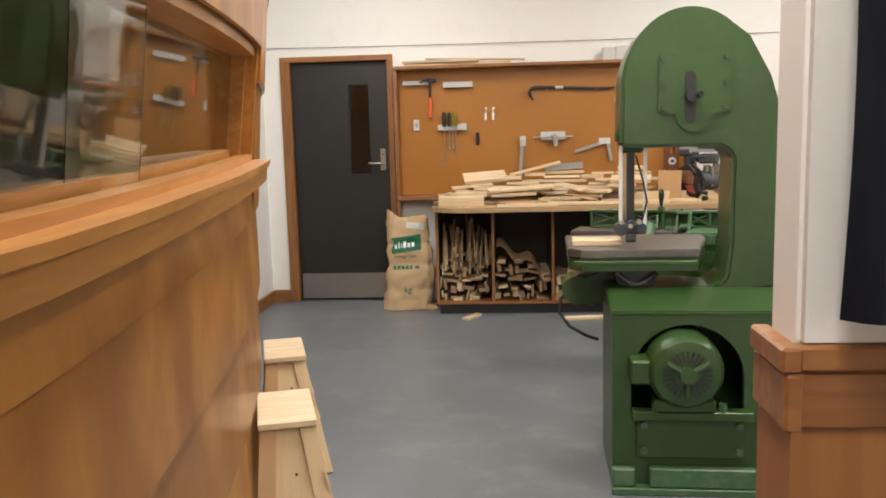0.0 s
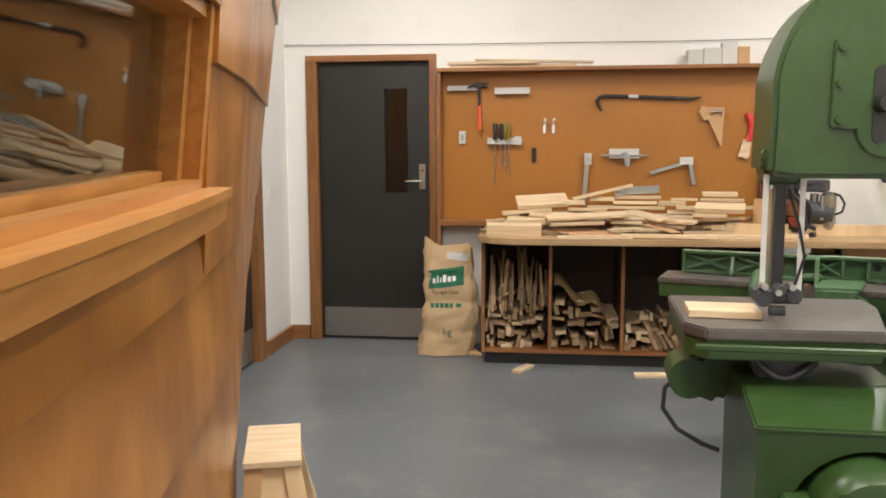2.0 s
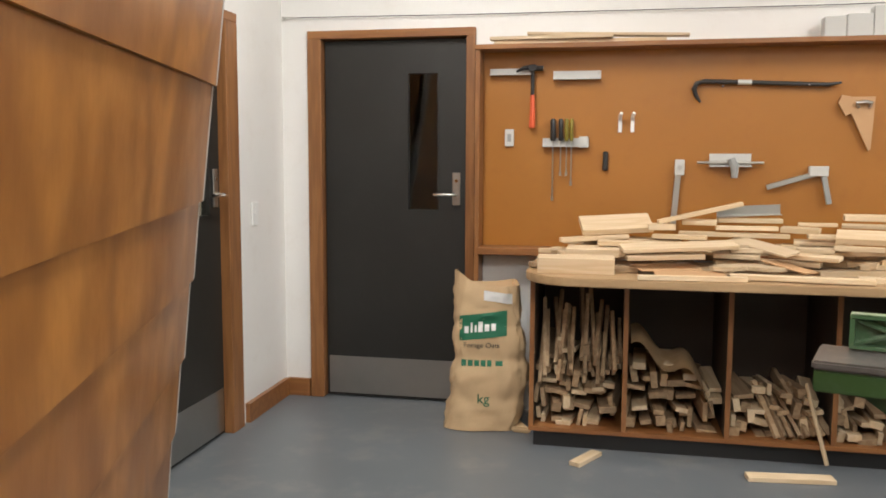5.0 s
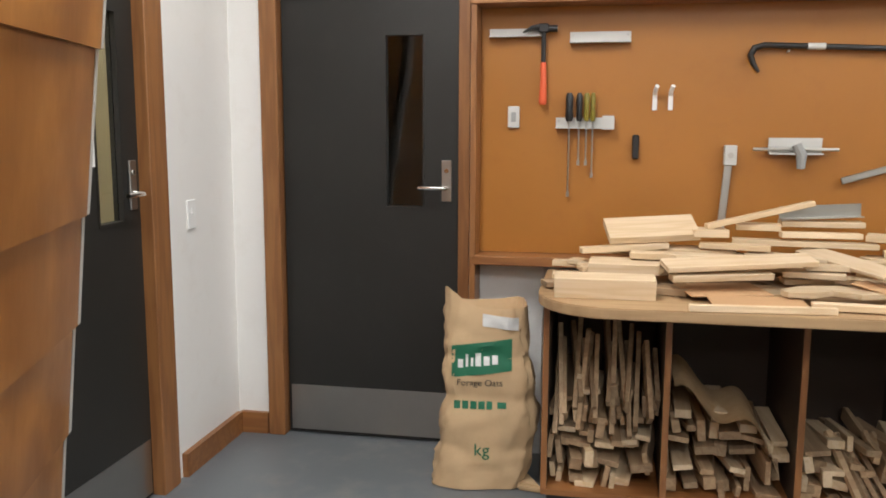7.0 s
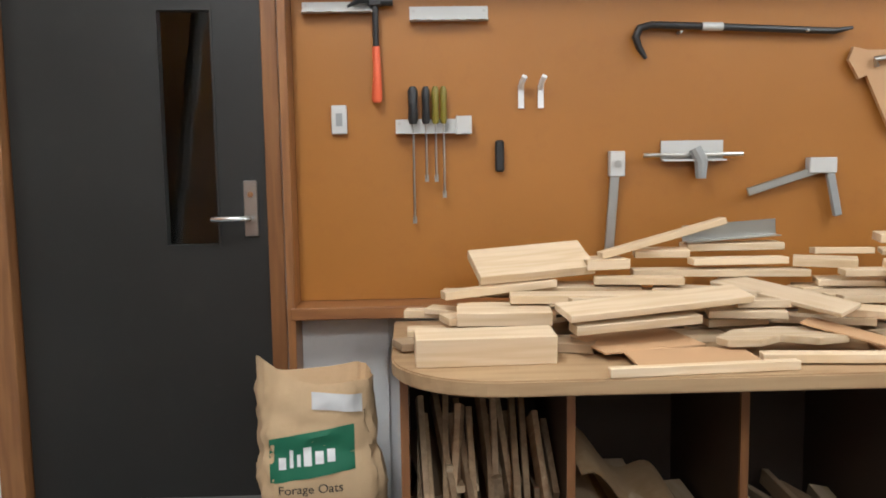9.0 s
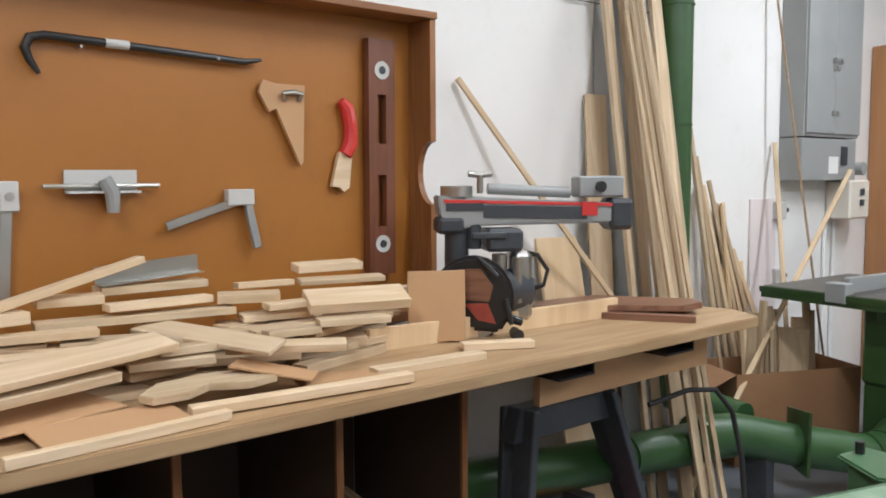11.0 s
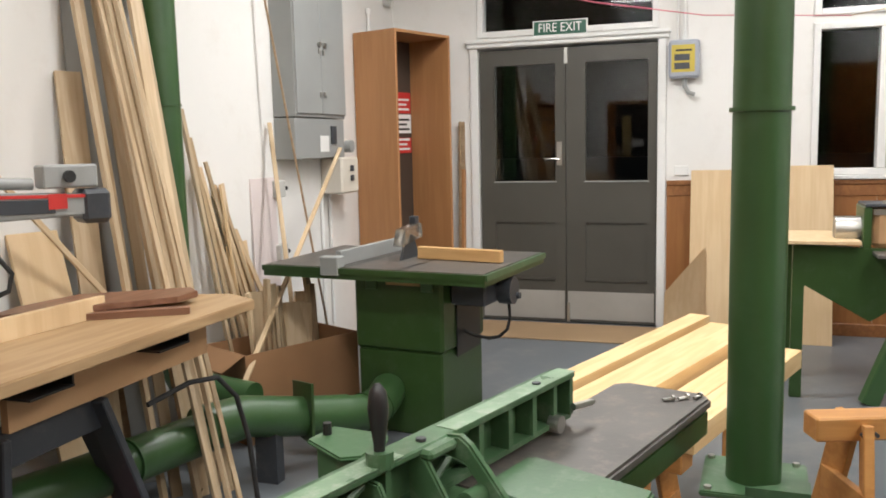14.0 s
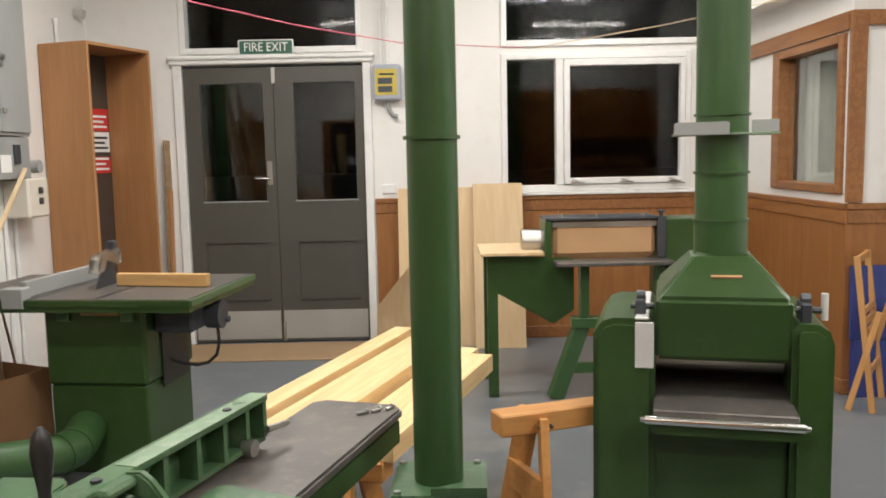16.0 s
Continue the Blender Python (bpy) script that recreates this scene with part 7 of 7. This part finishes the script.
for u, v in zip(g, g[1:]):
    for j in range(6):
        bm.faces.new((u[j], v[j], v[j + 1], u[j + 1]))
bmesh.ops.solidify(bm, geom=bm.faces[:], thickness=0.006)
tagged(part("bent_sheet", bm, PLYBOARD, None, "", None, True), "thin plywood sheet bowing up from the floor", "plywood")
bm = BM()
mspan(bm, (6.08, 5.25, 0.0), (6.62, 6.72, 0.012), 0.004)
tagged(part("door_mat", bm, MATTAN), "tan door mat lying inside the fire exit", "mat")

# ---- long beams on sawhorses ----
def sawhorse(m, label):
    t = thing("sawhorse", m, label, "sawhorse", "sawhorses")
    wood = timber("orange varnished pine", (0.58, 0.29, 0.09), (0.47, 0.21, 0.06), 0.45, "Y", 0.7, 0.1)
    boxpart("beam", (-0.045, -0.42, 0.53), (0.045, 0.42, 0.60), wood, t, "", 0.005)
    for sy in (-1, 1):
        for sx in (-1, 1):
            a, b = Vector((0.05 * sx, 0.28 * sy, 0.58)), Vector((0.19 * sx, 0.33 * sy, 0.0))
            bm = BM()
            mbox(bm, (a + b) / 2, (0.028, 0.085, (b - a).length), (b - a).to_track_quat("Z", "Y").to_matrix().to_4x4(), 0.003)
            leg = part("leg", bm, wood, t)
            for dy in (-0.02, 0.02):
                bm = BM()
                mrod(bm, (sx * 0.075, 0.28 * sy + dy, 0.555), (sx * 0.060, 0.28 * sy + dy, 0.557), 0.006, 8)
                part("nail", bm, DARKGREY, leg)
        boxpart("brace", (-0.13, 0.31 * sy - 0.012, 0.30), (0.13, 0.31 * sy + 0.012, 0.40), wood, t, "", 0.002)
    return t


sawhorse(pose(3.01, 4.185, 0, 0, 0, 20), "orange-brown varnished pine sawhorse")
sawhorse(pose(3.42, 4.98, 0, 0, 0, -18) @ Matrix.Diagonal((1, 0.72, 0.88, 1)), "orange-brown varnished pine sawhorse under the beams")
sawhorse(pose(2.77, 5.20, 0, 0, 0, -18) @ Matrix.Diagonal((1, 0.72, 0.88, 1)), "orange-brown varnished pine sawhorse under the beams")
BEAM = timber("long planed pine", (0.86, 0.64, 0.34), (0.74, 0.50, 0.23), 0.5, "X", 0.7, 0.12)
for k, (dy, x1, zz, w, t, x0) in enumerate(((0.20, 4.08, 0.574, 0.09, 0.09, 2.15), (0.085, 4.04, 0.564, 0.10, 0.07, 2.3), (-0.035, 3.98, 0.574, 0.11, 0.09, 2.55), (-0.16, 3.92, 0.554, 0.10, 0.05, 2.65), (-0.28, 3.75, 0.564, 0.09, 0.07, 2.72))):
    l = x1 - x0
    o = Vector(((x0 + x1) / 2 + 0.02, 5.105, 0))
    d = Vector((math.sin(math.radians(19)), math.cos(math.radians(19)), 0)) * dy
    board("pine_beam", o.x + d.x, o.y + d.y - 0.344 * (o.x - 3.02), zz, l * 1.055, w, t, -19, mat=BEAM, label="long pale planed pine beam on sawhorses", cat="beam", group="beams on the sawhorses")

# ---- folding chair and board ----
ch = thing("folding_chair", pose(4.78, 2.38, 0, 0, 0, -35), "folded slatted wooden chair leaning by the partition", "chair")
chw = timber("orange beech", (0.60, 0.32, 0.12), (0.5, 0.25, 0.08), 0.45, "Z", 0.6, 0.1)
for x in (-0.17, 0.17):
    for y0, y1, zt in ((-0.02, 0.08, 0.84), (0.10, -0.04, 0.55)):
        bm = BM()
        a, b = Vector((x, y0, 0.0)), Vector((x * 1.02, y1, zt))
        mbox(bm, (a + b) / 2, (0.022, 0.032, (b - a).length), (b - a).to_track_quat("Z", "Y").to_matrix().to_4x4(), 0.003)
        part("leg", bm, chw, ch)
for z in (0.80, 0.52, 0.46, 0.40, 0.34, 0.20):
    y = -0.02 + 0.10 * z / 0.84
    boxpart("slat", (-0.17, y - 0.008, z), (0.17, y + 0.008, z + 0.04), chw, ch, "", 0.003)
bm = BM()
mspan(bm, (-0.01, -0.22, 0.0), (0.01, 0.22, 0.42), 0.004)
tagged(part("blue_board", bm, BLUE, None, "", pose(4.95, 2.22, 0.33, 0, 2, 0)), "blue board propped behind the folding chair", "board")
bm = BM()
mspan(bm, (-0.03, -0.2, 0.0), (0.03, 0.2, 0.329), 0.004)
tagged(part("crate", bm, BLUE, None, "", pose(4.95, 2.22, 0.0)), "dark blue crate standing behind the folding chair", "crate")

# string across the room
bm = BM()
mtube(bm, [(4.9, 6.05, 2.26), (5.0, 5.5, 2.14), (5.1, 4.95, 2.05), (6.62, 4.05, 2.19)], 0.003, 6)
tagged(part("pink_string", bm, paint("pink string", (0.55, 0.12, 0.16), 0.8), None, "", None, True), "pink string stretched across the room", "string")
bm = BM()
mtube(bm, [(6.62, 4.05, 2.19), (5.2, 3.45, 2.13), (4.7, 3.0, 2.17), (4.95, 2.42, 2.25)], 0.003, 6)
tagged(part("string", bm, PINE, None, "", None, True), "pale string stretched across the room", "string")
bm = BM()
mtube(bm, [(4.9, 6.05, 2.26), (4.85, 6.5, 2.45), (4.8, 7.36, 2.80)], 0.003, 6)
tagged(part("pink_string", bm, bpy.data.materials["pink string"], None, "", None, True), "pink string tied to the wall", "string")

# ---- coat and small trestles near the corridor ----
bm = BM()
NX, NZ2 = 24, 18
g = [[bm.verts.new((0.945 + 0.45 * i / NX, 1.437 - 0.03 - 0.022 * math.sin(i * 0.9 + 0.25 * j) - 0.02 * math.sin(i * 0.35), 1.145 + 0.85 * j / NZ2)) for j in range(NZ2 + 1)] for i in range(NX + 1)]
for u, v in zip(g, g[1:]):
    for j in range(NZ2):
        bm.faces.new((u[j], v[j], v[j + 1], u[j + 1]))
bmesh.ops.solidify(bm, geom=bm.faces[:], thickness=0.012)
# the dark coat hung on the corner post
tagged(part("apron_cloth", bm, NAVY, None, "", None, True), "dark navy cloth coat hanging on the corner post", "apron")


def small_trestle(m, h, w, label):
    """Low A-shaped stand: a flat top board on splayed plywood sides."""
    t = thing("small_trestle", m, label, "trestle", "small trestles")
    boxpart("top_board", (-w / 2, -0.17, h - 0.02), (w / 2, 0.17, h), PINE, t, "", 0.002)
    for s in (-1, 1):
        a, b = Vector((0.0, 0.13 * s, h - 0.022)), Vector((0.0, 0.23 * s, 0.0))
        length = (b - a).length
        tilt = pose(0, b.y, 0, math.degrees(math.atan2(abs(b.y - a.y), h)) * s, 0, 0)
        bm = BM()
        mplate(bm, [(-w / 2 + 0.035, 0.0), (w / 2 + 0.035, 0.0), (w / 2 - 0.06, length), (-w / 2 + 0.02, length)], -0.008, 0.008, "Y", 0.001)
        sd = part("side_board", bm, PLYBOARD, t, "", tilt)
        for x0, x1 in ((w / 2 + 0.055, w / 2 - 0.03), (-w / 2 - 0.005, -w / 2 + 0.03)):
            bm = BM()
            mplate(bm, [(x0 - 0.03, 0.0), (x0 + 0.03, 0.0), (x1 + 0.025, length), (x1 - 0.025, length)], -0.022, -0.0085, "Y", 0.001)
            part("leg", bm, MDF if x0 < 0 else PLYBOARD, t, "", tilt)
        for x, z in ((-0.02, 0.14), (0.04, 0.13), (0.02, 0.36)):
            bm = BM()
            mrod(bm, (x, -0.010, z), (x, -0.0081, z), 0.005, 8)
            part("screw", bm, DARKGREY, sd)
        bm = BM()
        mplate(bm, [(0.0, 0.0), (0.018, 0.0), (0.0, 0.13)], -0.012, 0.012, "Y", 0.001)
        part("wedge", bm, PINE, t, "pale timber wedge", pose(w / 2 + 0.03, b.y * 0.8, h * 0.45, 0, -8, 0))
    return t


small_trestle(pose(-0.20, 2.95, 0, 0, 0, 17), 0.525, 0.18, "small pale timber trestle standing against the curved front")
small_trestle(pose(-0.443, 3.845, 0, 0, 0, 17), 0.49, 0.17, "second pale timber trestle standing against the curved front")
